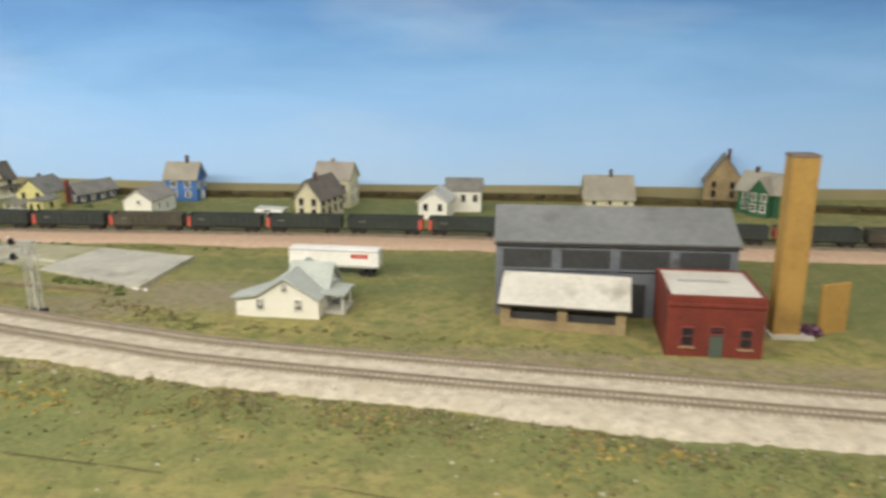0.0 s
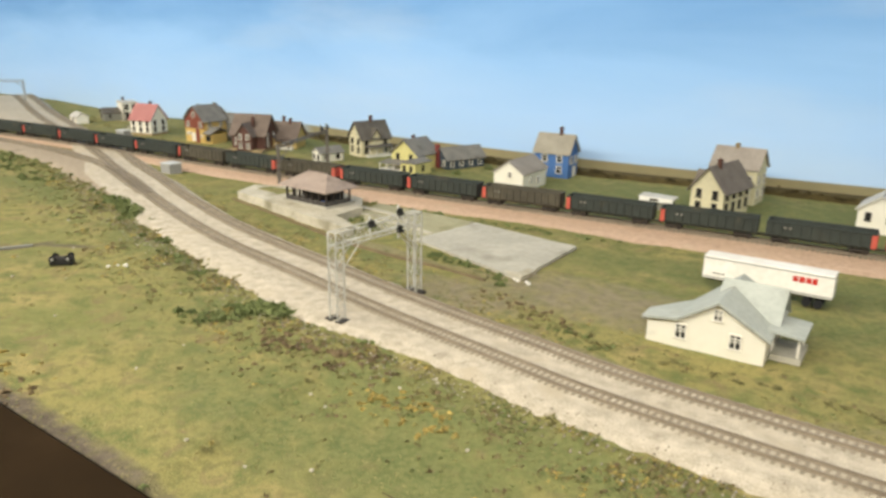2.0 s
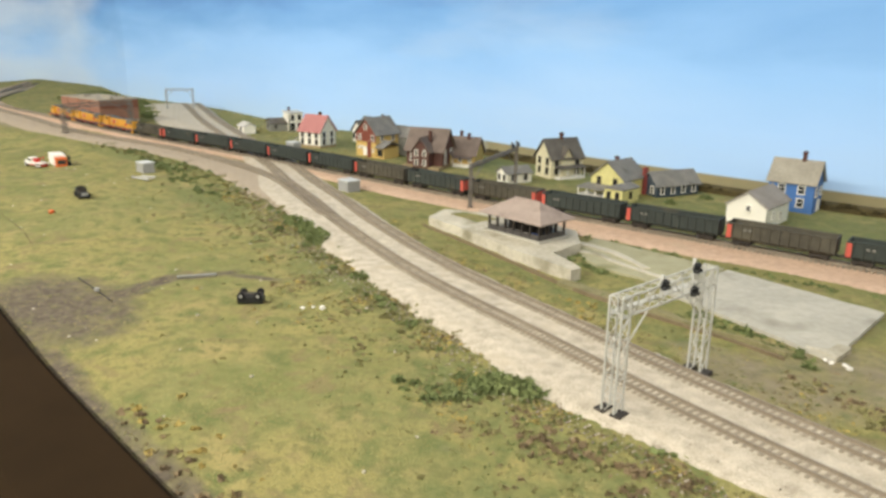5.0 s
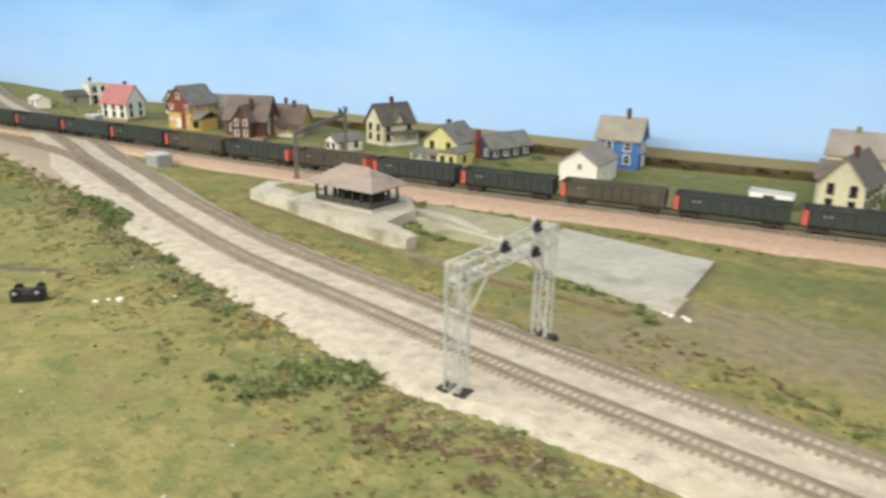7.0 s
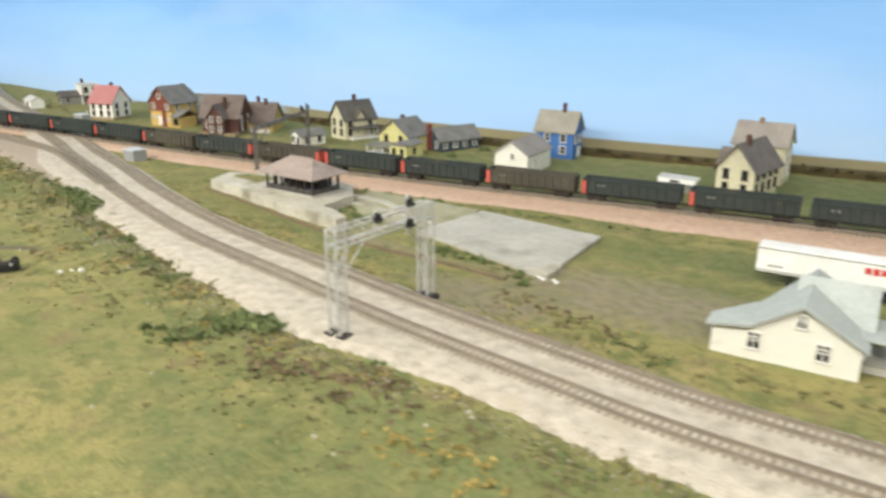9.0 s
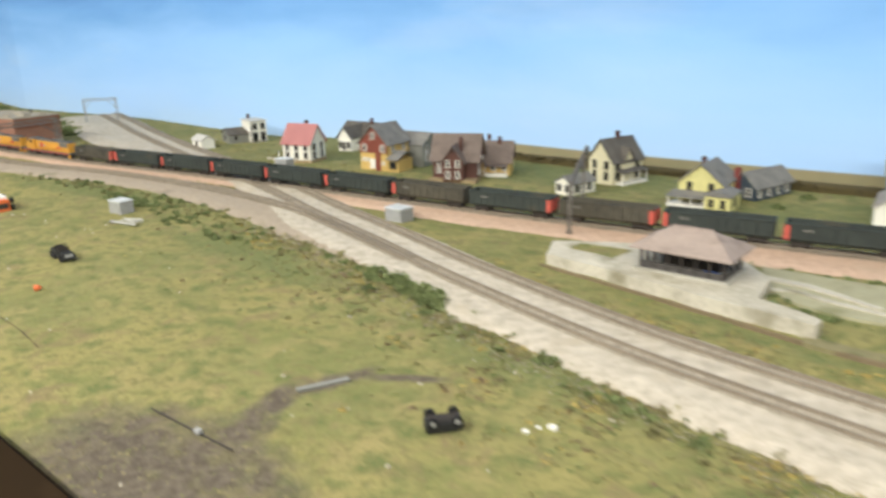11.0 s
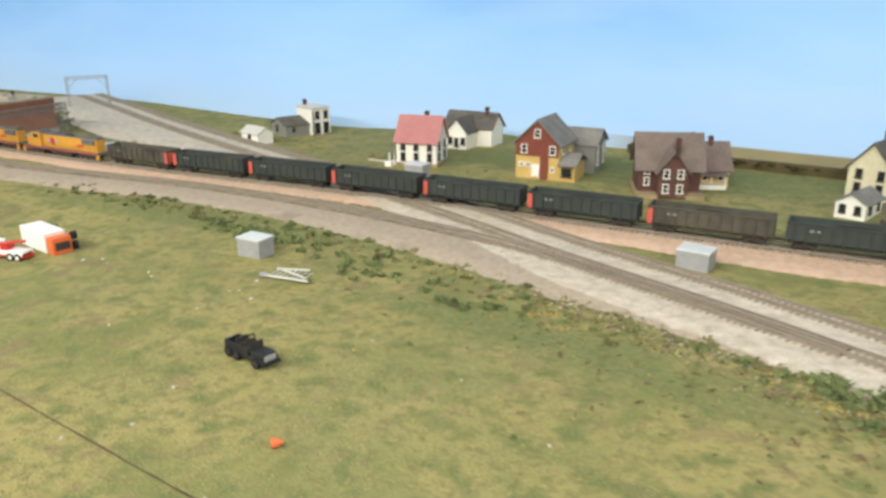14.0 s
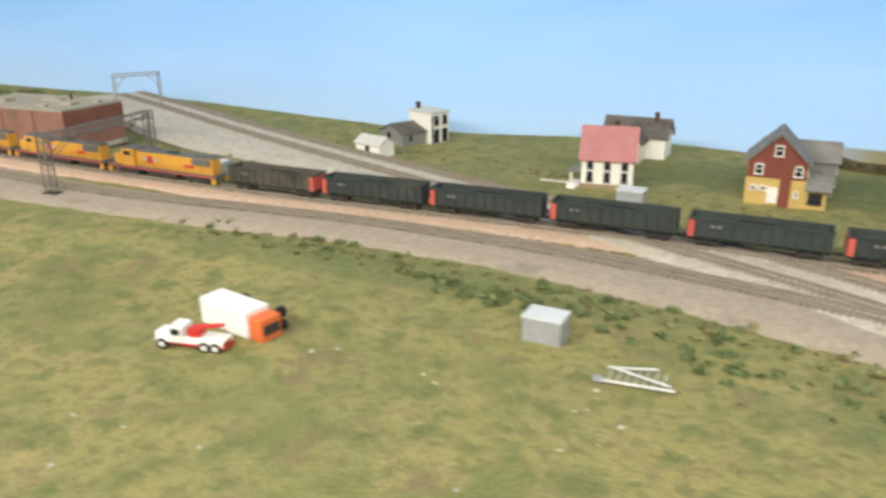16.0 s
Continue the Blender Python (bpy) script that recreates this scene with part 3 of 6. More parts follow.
# brown foam strip along the back, added for the dark mat edge at the backdrop
def leaf_cloud(points, size, seed, n_each, spread, squash=0.7):
    """Small leaf-like chips in clumps round the points (x, y, z, radius)."""
    rng = np.random.default_rng(seed)
    V, F = [], []
    for x, y, z, r in points:
        k = max(6, int(n_each * (r / spread) ** 1.6))
        d = rng.normal(size=(k, 3))
        d /= np.linalg.norm(d, axis=1)[:, None]
        rad = r * rng.random(k) ** 0.4
        c = np.stack([x + d[:, 0] * rad, y + d[:, 1] * rad, z + np.abs(d[:, 2]) * rad * squash], 1)
        a = rng.normal(size=(k, 3)) * size
        b = rng.normal(size=(k, 3)) * size
        for i in range(k):
            s = len(V)
            V += [tuple(c[i] - a[i]), tuple(c[i] + b[i]), tuple(c[i] + a[i]), tuple(c[i] - b[i] * 0.8)]
            F.append((s, s + 1, s + 2, s + 3))
    me = bpy.data.meshes.new("leaves")
    me.from_pydata(V, [], F)
    return me


def stuff(name, me, material, label, category):
    me.name = name
    me.materials.append(material)
    return tagged(new(name, me), label, category, kind="stuff")


hl = smooth_line(BACK_EDGE_LINE, 0.005)
structure("back_edge_strip", ribbon(smooth_line(BACK_EDGE_LINE, 0.02), [(-0.002, -0.004), (-0.001, 0.005), (0.003, 0.0075), (0.009, 0.0085), (0.012, -0.004)], True), EDGE_FOAM, "low brown strip standing in for the dark mat edge before the backdrop", "hedge")
stuff("hedge", leaf_cloud([(p.x + random.uniform(-.003, .003), p.y + random.uniform(-.002, .008), 0.002 + random.uniform(0, .004), random.uniform(.003, .0055)) for p in hl], 0.0011, 5, 26, 0.004), EDGE_FOAM, "dark brown foam standing in for the mat edge at the backdrop", "hedge")


# ---------------------------------------------------------------- ballast and tracks
def ballast(name, line, left, right, top, material, label):
    """A ballast bed; left and right: widths from the centre, uneven at its edges."""
    ns = normals(line)
    verts = []
    k = 11
    for i, (p, n) in enumerate(zip(line, ns)):
        lw = left(p.x) * (1 + 0.10 * noise.noise((p.x * 7, p.y * 7, 2.0)) + 0.05 * noise.noise((p.x * 210, 3.0, p.y)))
        rw = right(p.x) * (1 + 0.08 * noise.noise((p.x * 9, p.y * 9, 9.0)) + 0.06 * noise.noise((p.x * 210, 8.0, p.y)))
        for j in range(k):
            u = -1 + 2 * j / (k - 1)
            o = lw * u if u > 0 else rw * u
            fall = max(0.0, abs(u) - 0.7) / 0.3
            z = top - (top + 0.0035) * fall ** 1.5 + 0.00035 * noise.noise((p.x * 300 + j * 7.0, p.y * 300, j * 3.1))
            verts.append(tuple(p + n * o + Vector((0, 0, z))))
    faces = [(i * k + j, i * k + j + 1, (i + 1) * k + j + 1, (i + 1) * k + j) for i in range(len(line) - 1) for j in range(k - 1)]
    me = bpy.data.meshes.new(name)
    me.from_pydata(verts, [], faces)
    me.polygons.foreach_set("use_smooth", [True] * len(me.polygons))
    me.materials.append(material)
    return tagged(new(name, me), label, "ballast", kind="structure")


MID = offset_line(TRACK_B, 0.017)


def near_width(x):
    return at_x([(-2.1, 0.125), (-1.6, 0.105), (-1.42, 0.075), (-1.25, 0.05), (-1.0, 0.05), (-0.9, 0.075), (-0.74, 0.066), (-0.56, 0.064), (-0.45, 0.062), (-0.39, 0.070), (-0.36, 0.074), (-0.30, 0.066), (-0.18, 0.054), (0.05, 0.055), (0.2, 0.068), (0.35, 0.066), (1.3, 0.066)], x)


ballast("ballast_double", MID, near_width, lambda x: 0.036, 0.0021, BAL_LIGHT, "pale cream stone ballast under the double track")
ballast("ballast_main", MAIN, lambda x: at_x([(-2.6, .03), (-0.95, .035), (-0.7, 0.055), (-0.3, 0.062), (0.2, 0.055), (1.5, 0.05)], x), lambda x: 0.02, 0.0013, BAL_PINK, "pinkish stone ballast under the main line")
ballast("ballast_lead", LEAD, lambda x: 0.026, lambda x: at_x([(-2.5, 0.07), (-1.9, 0.07), (-1.4, 0.05), (-1.1, 0.055), (-0.9, 0.06), (-0.76, 0.04)], x), 0.0010, BAL_GREY, "grey stone ballast under the connecting track")

TIE_ME = make_mesh("tie", bevelled(boxes((0, 0, 0, 0.0019, 0.0165, 0.0013)), 0.0002, 1), TIE)


def track(name, line, label, near=(9, 9), spacing=0.0044):
    """Rails and ties along a plan line; ties in the near stretch are pieces of their own."""
    t = thing(name, 0, 0, 0, 0, label, "railway track")
    t["kind"] = "structure"
    for o in (-0.0047, 0.0047):
        me = ribbon(offset_line(line, o), [(-0.0009, 0.0026), (-0.0003, 0.0029), (-0.0003, 0.0039), (-0.0005, 0.0042), (-0.0005, 0.0046), (0.0005, 0.0046), (0.0005, 0.0042), (0.0003, 0.0039), (0.0003, 0.0029), (0.0009, 0.0026)], True)
        me.materials.append(RAIL)
        part("rail", me, RAIL, t)
    far = bmesh.new()
    step = 0
    ns = normals(line)
    acc, last = 0.0, line[0]
    for p, n in zip(line, ns):
        acc += (p - last).length
        last = p
        if acc < spacing and p is not line[0]:
            continue
        acc -= spacing if acc >= spacing else 0
        m = Matrix.Translation((p.x, p.y, 0.0020)) @ Matrix.Rotation(math.atan2(n.y, n.x) - math.pi / 2 + random.uniform(-.03, .03), 4, "Z")
        if near[0] < p.x < near[1]:
            ob = new("tie", TIE_ME)
            ob.parent = t
            ob.matrix_local = m
        else:
            bmesh.ops.create_cube(far, size=1.0, matrix=m @ Matrix.Diagonal((0.0019, 0.0165, 0.0013, 1)))
    if far.verts:
        ob = part("far_ties", far, TIE, t)
        ob["kind"] = "stuff"
    return t


tB, tA = smooth_line([(p.x, p.y) for p in TRACK_B[::8]], 0.0022), smooth_line([(p.x, p.y) for p in TRACK_A[::8]], 0.0022)
tM, tL = smooth_line([(p.x, p.y) for p in MAIN[::8]], 0.0022), smooth_line([(p.x, p.y) for p in LEAD[::8]], 0.0022)
track("track_far", tB, "weathered railway track with brown ties on pale ballast", (-0.42, 0.36))
track("track_near", tA, "weathered railway track with brown ties beside the signal bridge", (-0.46, 0.36))
track("track_main", tM, "main line railway track under the coal train")
track("track_lead", tL, "dark connecting railway track on grey ballast")


# ---------------------------------------------------------------- buildings
WIN_CACHE = {}


def window(parent, x, y, z, rot, w=0.0062, h=0.0092, trim=None, name="window"):
    """A sash window on a wall: casing, sill, glazing bar and pane."""
    trim = trim or TRIM
    key = (round(w, 5), round(h, 5), trim.name)
    if key not in WIN_CACHE:
        b = 0.0009
        bm = boxes((-w / 2 + b / 2, 0, 0, b, 0.0010, h), (w / 2 - b / 2, 0, 0, b, 0.0010, h), (0, 0, h / 2 - b / 2, w - 2 * b, 0.0010, b), (0, 0, 0, w - 2 * b, 0.0008, b * 0.6),
                   (0, -0.0004, -h / 2 - b * 0.25, w + 0.001, 0.0018, b * 0.9))
        WIN_CACHE[key] = (make_mesh("window_frame", bm, trim), make_mesh("pane", boxes((0, 0.0002, 0, w - b, 0.0005, h - b)), GLASS))
    fr, pn = WIN_CACHE[key]
    ob = new(name, fr)
    ob.parent = parent
    ob.matrix_local = pose(x, y, z, 0, 0, rot)
    p = new("pane", pn)
    p.parent = ob
    return ob


def door(parent, x, y, z, rot, material, w=0.0065, h=0.0125):
    bm = boxes((0, 0, h / 2, w, 0.0012, h))
    fr = boxes((-w / 2 - 0.0005, 0, h / 2, 0.001, 0.0018, h + 0.001), (w / 2 + 0.0005, 0, h / 2, 0.001, 0.0018, h + 0.001), (0, 0, h + 0.0005, w, 0.0018, 0.001))
    ob = part("door", bm, material, parent)
    ob.matrix_local = pose(x, y, z, 0, 0, rot)
    part("door_frame", fr, TRIM, ob)
    return ob


def gable_walls(parent, material, x0, x1, y0, y1, he, hr, axis, peak=0.5, label=""):
    bm = bmesh.new()
    if axis == "y":
        c = x0 + (x1 - x0) * peak
        prism(bm, [(x0, -0.005), (x1, -0.005), (x1, he), (c, hr), (x0, he)], "y", y0, y1)
    else:
        c = y0 + (y1 - y0) * peak
        prism(bm, [(y0, -0.005), (y1, -0.005), (y1, he), (c, hr), (y0, he)], "x", x0, x1)
    return part("wall", bm, material, parent, label)


def gable_roof(parent, material, x0, x1, y0, y1, he, hr, axis, peak=0.5, over=0.003, t=0.0013, ends=None):
    a, b, s0, s1 = (x0, x1, y0, y1) if axis == "y" else (y0, y1, x0, x1)
    c = a + (b - a) * peak
    sl, sr = (hr - he) / (c - a), (hr - he) / (b - c)
    g = 0.0003
    prof = [(a - over, he - over * sl + g), (c, hr + g), (b + over, he - over * sr + g), (b + over, he - over * sr + t + g), (c, hr + t * 1.15 + g), (a - over, he - over * sl + t + g)]
    e0, e1 = ends or (over, over)
    return part("roof", prism(bmesh.new(), prof, axis, s0 - e0, s1 + e1), material, parent)


def chimney(parent, x, y, z, top, material=None, w=0.0042):
    bm = boxes((x, y, (z + top) / 2, w, w, top - z), (x, y, top - 0.0006, w + 0.0012, w + 0.0012, 0.0012), (x, y, top + 0.0006, w * 0.6, w * 0.6, 0.0012))
    return part("chimney", bm, material or CHIM, parent)


def win_grid(parent, side, x0, x1, y0, y1, cols, zs, skip=(), **kw):
    for r, z in enumerate(zs):
        for c in range(cols):
            if (r, c) in skip:
                continue
            f = (c + 0.5) / cols
            if side == "front":
                window(parent, x0 + (x1 - x0) * f, y0 - 0.0004, z, 0, **kw)
            elif side == "right":
                window(parent, x1 + 0.0004, y0 + (y1 - y0) * f, z, 90, **kw)
            elif side == "left":
                window(parent, x0 - 0.0004, y0 + (y1 - y0) * f, z, -90, **kw)


def porch(parent, x0, x1, y0, y1, h, roofmat, n=3, floor=0.002, side="front", trim=None):
    """A porch: deck, posts, rail and a thin sloping roof."""
    trim = trim or TRIM
    part("porch_deck", boxes(((x0 + x1) / 2, (y0 + y1) / 2, floor / 2 - 0.002, x1 - x0, y1 - y0, floor + 0.004)), trim, parent)
    bm = bmesh.new()
    drop = 0.0025
    if side == "front":
        prism(bm, [(y0 - 0.001, h - drop), (y1, h), (y1, h + 0.001), (y0 - 0.001, h - drop + 0.001)], "x", x0 - 0.001, x1 + 0.001)
    elif side == "right":
        prism(bm, [(x0, h), (x1 + 0.001, h - drop), (x1 + 0.001, h - drop + 0.001), (x0, h + 0.001)], "y", y0 - 0.001, y1 + 0.001)
    else:
        prism(bm, [(x0 - 0.001, h - drop), (x1, h), (x1, h + 0.001), (x0 - 0.001, h - drop + 0.001)], "y", y0 - 0.001, y1 + 0.001)
    part("porch_roof", bm, roofmat, parent)
    for i in range(n):
        f = (i + 0.02) / (n - 1 + 0.04) if n > 1 else 0.5
        px, py = (x0 + 0.0008 + (x1 - x0 - 0.0016) * f, y0 + 0.001) if side == "front" else ((x1 - 0.001 if side == "right" else x0 + 0.001), y0 + 0.0008 + (y1 - y0 - 0.0016) * f)
        part("post", boxes((px, py, h / 2 - 0.001, 0.0012, 0.0012, h - drop + 0.001)), trim, parent)


def house(name, label, p0, p1, group="houses"):
    """An empty at the front left corner of a house, its local x along the front, y to the back. Returns it and the front's length."""
    dx, dy = p1[0] - p0[0], p1[1] - p0[1]
    t = thing(name, p0[0], p0[1], -0.005 * dip(p0[0]) if p0[1] > 1.05 else 0.0, math.degrees(math.atan2(dy, dx)), label, "house", group)
    return t, math.hypot(dx, dy)


def simple_house(name, label, p0, p1, depth, he, hr, axis, wall, roof, front=(0, ()), right=(0, ()), left=(0, ()), over=0.003, chim=(), trim=None, base=None, peak=0.5, ww=0.0062, wh=0.0092, category=""):
    t, w = house(name, label, p0, p1)
    if category:
        t["category"] = category
    gable_walls(t, wall, 0, w, 0, depth, he, hr, axis, peak)
    gable_roof(t, roof, 0, w, 0, depth, he, hr, axis, peak, over)
    for side, (c, zs) in (("front", front), ("right", right), ("left", left)):
        if c:
            win_grid(t, side, 0, w, 0, depth, c, zs, trim=trim, w=ww, h=wh)
    for x, y, top in chim:
        chimney(t, x * w, y * depth, he, top)
    if base:
        part("foundation", boxes((w / 2, depth / 2, 0, w + 0.0016, depth + 0.0016, 0.007)), base, t, "grey stone foundation")
    return t, w


simple_house("small_shed", "small white shed with a pale roof beside the tracks", (-1.4525, 1.1375), (-1.4169, 1.1237), 0.024, 0.0135, 0.0205, "x", W_WHITE, R_WHITE, (1, (0.0075,)), (0, ()), over=0.002, trim=TRIM_DARK, category="shed")
t, w = house("grey_shed", "grey gabled shed with a shingled roof", (-1.4555, 1.2154), (-1.4159, 1.1909))
t["category"] = "shed"
gable_walls(t, W_GREY, 0, w, 0, 0.036, 0.0142, 0.0235, "y")
gable_roof(t, R_DARK, 0, w, 0, 0.036, 0.0142, 0.0235, "y", over=0.002)
window(t, w * 0.4, -0.0004, 0.009, 0, trim=TRIM_DARK)
window(t, w + 0.0004, 0.012, 0.009, 90, 0.004, 0.006, trim=TRIM_DARK)

t, w = house("tall_house", "tall narrow white house with a flat sloping roof", (-1.424, 1.235), (-1.388, 1.219))
bm = prism(bmesh.new(), [(0, -0.005), (w, -0.005), (w, 0.0360), (0, 0.0372)], "y", 0, 0.03)
part("wall", bm, W_WHITE, t)
part("roof", prism(bmesh.new(), [(-0.002, 0.0374), (w + 0.002, 0.0362), (w + 0.002, 0.0378), (-0.002, 0.039)], "y", -0.002, 0.032), R_WHITE, t)
part("corner_board", boxes((w + 0.0003, 0.0003, 0.016, 0.0014, 0.0014, 0.036)), TRIM_DARK, t)
win_grid(t, "right", 0, w, 0, 0.03, 2, (0.0275,), trim=TRIM_DARK, w=0.007, h=0.011)
win_grid(t, "right", 0, w, 0, 0.03, 2, (0.0085,), trim=TRIM_DARK, w=0.009, h=0.016)
chimney(t, 0.004, 0.012, 0.037, 0.046)

# white farmhouse with the red roof
t, w = simple_house("farmhouse", "white two-storey farmhouse with a red shingle roof", (-1.1793, 1.0506), (-1.1322, 1.0543), 0.042, 0.0285, 0.0530, "x", W_WHITE, R_RED, (3, (0.0105, 0.0225)), (2, (0.0105, 0.0225)), trim=TRIM_DARK, base=W_STONE,
                    chim=((0.62, 0.55, 0.0585),), ww=0.0056, wh=0.0090)
porch(t, -0.011, -0.0002, 0.002, 0.020, 0.0155, R_GREY, 2, side="left")
part("porch_steps", boxes((-0.0085, -0.003, 0.0012, 0.008, 0.006, 0.006)), TRIM, t)

t, w = house("l_shaped_house", "white house with a grey shingle roof and front gable", (-1.1634, 1.1708), (-1.1367, 1.1670))
gable_walls(t, W_WHITE, 0, w, 0, 0.05, 0.0215, 0.0365, "y")
gable_roof(t, R_DARK, 0, w, 0, 0.05, 0.0215, 0.0365, "y")
gable_walls(t, W_WHITE, -0.02, 0.048, 0.03, 0.064, 0.0235, 0.0395, "x")
gable_roof(t, R_DARK, -0.02, 0.048, 0.03, 0.064, 0.0235, 0.0395, "x")
win_grid(t, "front", 0, w, 0, 0.05, 3, (0.0095,), ((0, 1),), trim=TRIM_DARK)
door(t, w / 2, -0.0004, 0.001, 0, TRIM_DARK)
chimney(t, 0.034, 0.045, 0.035, 0.047)

# yellow house with a red gable
t, w = house("two_tone_house", "ochre and barn red house with grey roof and porch", (-1.0365, 1.0427), (-0.9896, 1.0378))
gable_walls(t, W_YELLOW, 0, w, 0, 0.05, 0.0375, 0.0605, "y")
part("gable_cladding", prism(bmesh.new(), [(0.0002, 0.0235), (w - 0.0002, 0.0235), (w - 0.0002, 0.0372), (w / 2, 0.060), (0.0002, 0.0372)], "y", -0.0009, 0.0002), W_REDBR, t, "barn red upper wall boards")
part("wall_strip", boxes((w * 0.67, -0.0006, 0.011, 0.0085, 0.0012, 0.0246)), W_REDBR, t, "barn red vertical panel")
gable_roof(t, R_GREY, 0, w, 0, 0.05, 0.0375, 0.0605, "y", over=0.0035)
window(t, w * 0.5, -0.0013, 0.0475, 0, 0.0068, 0.009)
for fx, z in ((0.2, 0.031), (0.86, 0.031)):
    window(t, w * fx, -0.0013, z, 0, 0.0068, 0.009)
for fx in (0.14, 0.3):
    window(t, w * fx, -0.0004, 0.0145, 0, 0.0055, 0.0042)
door(t, w * 0.47, -0.0004, 0.002, 0, TRIM)
window(t, w * 0.86, -0.0004, 0.011, 0, 0.004, 0.005)
part("bay", prism(bmesh.new(), [(w, -0.005), (w + 0.017, -0.005), (w + 0.017, 0.0155), (w, 0.0155)], "y", 0.001, 0.034), W_YELLOW, t)
part("bay_roof", prism(bmesh.new(), [(-0.004, 0.0158), (0.018, 0.0255), (0.040, 0.0158), (0.040, 0.0170), (0.018, 0.0268), (-0.004, 0.0170)], "x", w, w + 0.020), R_GREY, t)
window(t, w + 0.0085, 0.0006, 0.0085, 0, 0.011, 0.009, trim=TRIM_DARK)
gable_walls(t, W_GREY, 0.010, w + 0.024, 0.05, 0.09, 0.031, 0.044, "x")
gable_roof(t, R_GREY, 0.010, w + 0.024, 0.05, 0.09, 0.031, 0.044, "x")
win_grid(t, "right", 0, w + 0.024, 0.05, 0.09, 2, (0.012, 0.024))
win_grid(t, "right", 0, w, 0, 0.05, 2, (0.030,))

# brown brick house
t, w = house("brick_house", "dark red-brown brick house with white windows and brown roof", (-0.9057, 1.0120), (-0.8494, 1.0256))
gable_walls(t, W_DBROWN, 0, w, 0, 0.045, 0.0270, 0.0545, "x")
gable_roof(t, R_BROWN, 0, w, 0, 0.045, 0.0270, 0.0545, "x", over=0.004)
gable_walls(t, W_DBROWN, 0.017, 0.043, -0.017, 0.02, 0.0262, 0.0440, "y")
gable_roof(t, R_BROWN, 0.017, 0.043, -0.017, 0.022, 0.0262, 0.0440, "y", over=0.003, ends=(0.003, 0.0))
win_grid(t, "front", 0.017, 0.043, -0.017, 0, 2, (0.0095, 0.0235), w=0.0058, h=0.0085)
for z in (0.0125, 0.0235):
    window(t, 0.008, -0.0004, z, 0, 0.0052, 0.0078)
win_grid(t, "right", 0, w, 0, 0.045, 2, (0.010, 0.022))
part("gable_trim", boxes((0.030, -0.0205, 0.0425, 0.0012, 0.001, 0.008)), TRIM_DARK, t)
part("foundation", boxes((w / 2, 0.016, 0, w + 0.004, 0.066, 0.005)), W_STONE, t)
chimney(t, 0.036, 0.006, 0.035, 0.0525)

t, w = house("ochre_house", "ochre yellow house with a brown shingle roof and chimneys", (-0.8792, 1.0588), (-0.8244, 1.0748))
gable_walls(t, W_YELLOW, 0, w, 0, 0.045, 0.0175, 0.0395, "x")
gable_roof(t, R_BROWN, 0, w, 0, 0.045, 0.0175, 0.0395, "x", over=0.0035)
gable_walls(t, W_YELLOW, 0.004, 0.022, -0.010, 0.02, 0.018, 0.033, "y")
gable_roof(t, R_BROWN, 0.004, 0.022, -0.010, 0.022, 0.018, 0.033, "y", over=0.0025, ends=(0.0025, 0))
win_grid(t, "front", 0.026, w, 0, 0, 2, (0.010,))
window(t, 0.013, -0.0104, 0.011, 0)
chimney(t, w * 0.45, 0.03, 0.035, 0.048)
chimney(t, w * 0.72, 0.02, 0.035, 0.046)
porch(t, 0.024, w - 0.004, -0.009, -0.0002, 0.0135, R_BROWN, 3)

# cream gabled house with porch
t, w = house("gabled_house", "cream two-storey house with dark roof and side porch", (-0.7191, 1.0756), (-0.6848, 1.0576))
gable_walls(t, W_CREAM, 0, w, 0, 0.052, 0.0285, 0.0515, "y")
gable_roof(t, R_DARK, 0, w, 0, 0.052, 0.0285, 0.0515, "y", over=0.0035)
win_grid(t, "front", 0, w, 0, 0, 2, (0.0095, 0.0225), trim=TRIM_DARK)
win_grid(t, "right", 0, w, 0, 0.052, 3, (0.0095, 0.0225), trim=TRIM_DARK)
porch(t, w + 0.0002, w + 0.012, 0.006, 0.05, 0.0165, R_DARK, 4, side="right")
chimney(t, w * 0.5, 0.028, 0.045, 0.060)
gable_walls(t, W_CREAM, w * 0.5, w + 0.002, 0.018, 0.032, 0.030, 0.041, "x")
gable_roof(t, R_DARK, w * 0.5, w + 0.003, 0.018, 0.032, 0.030, 0.041, "x", over=0.002)

simple_house("cottage", "small white cottage with a grey roof behind the train", (-0.7353, 0.9970), (-0.7131, 0.9862), 0.040, 0.0115, 0.0190, "y", W_WHITE, R_GREY, (2, (0.0065,)), (2, (0.0065,)), over=0.002, trim=TRIM_DARK, ww=0.0055, wh=0.0075)

# pale yellow house
t, w = house("yellow_house", "pale yellow house with grey roof and low front porch", (-0.5966, 0.9987), (-0.5506, 0.9913))
gable_walls(t, W_PALEY, 0, w, 0, 0.05, 0.0225, 0.0415, "y")
gable_roof(t, R_GREY, 0, w, 0, 0.05, 0.0225, 0.0415, "y", over=0.003)
win_grid(t, "front", 0, w, 0, 0, 2, (0.0185,), trim=TRIM_DARK, w=0.0058, h=0.0085)
porch(t, -0.004, 0.036, -0.024, -0.0002, 0.0125, R_GREY, 4)
part("wing", prism(bmesh.new(), [(0.037, -0.005), (0.062, -0.005), (0.062, 0.0148), (0.037, 0.0148)], "y", -0.026, 0.012), W_PALEY, t)
part("wing_roof", prism(bmesh.new(), [(0.0365, 0.0150), (0.0640, 0.0150), (0.0640, 0.0160), (0.0500, 0.0205), (0.0365, 0.0160)], "y", -0.028, 0.012), R_GREY, t)
for fx in (0.0435, 0.0555):
    window(t, fx, -0.0264, 0.008, 0, 0.0052, 0.0078, trim=TRIM_DARK)
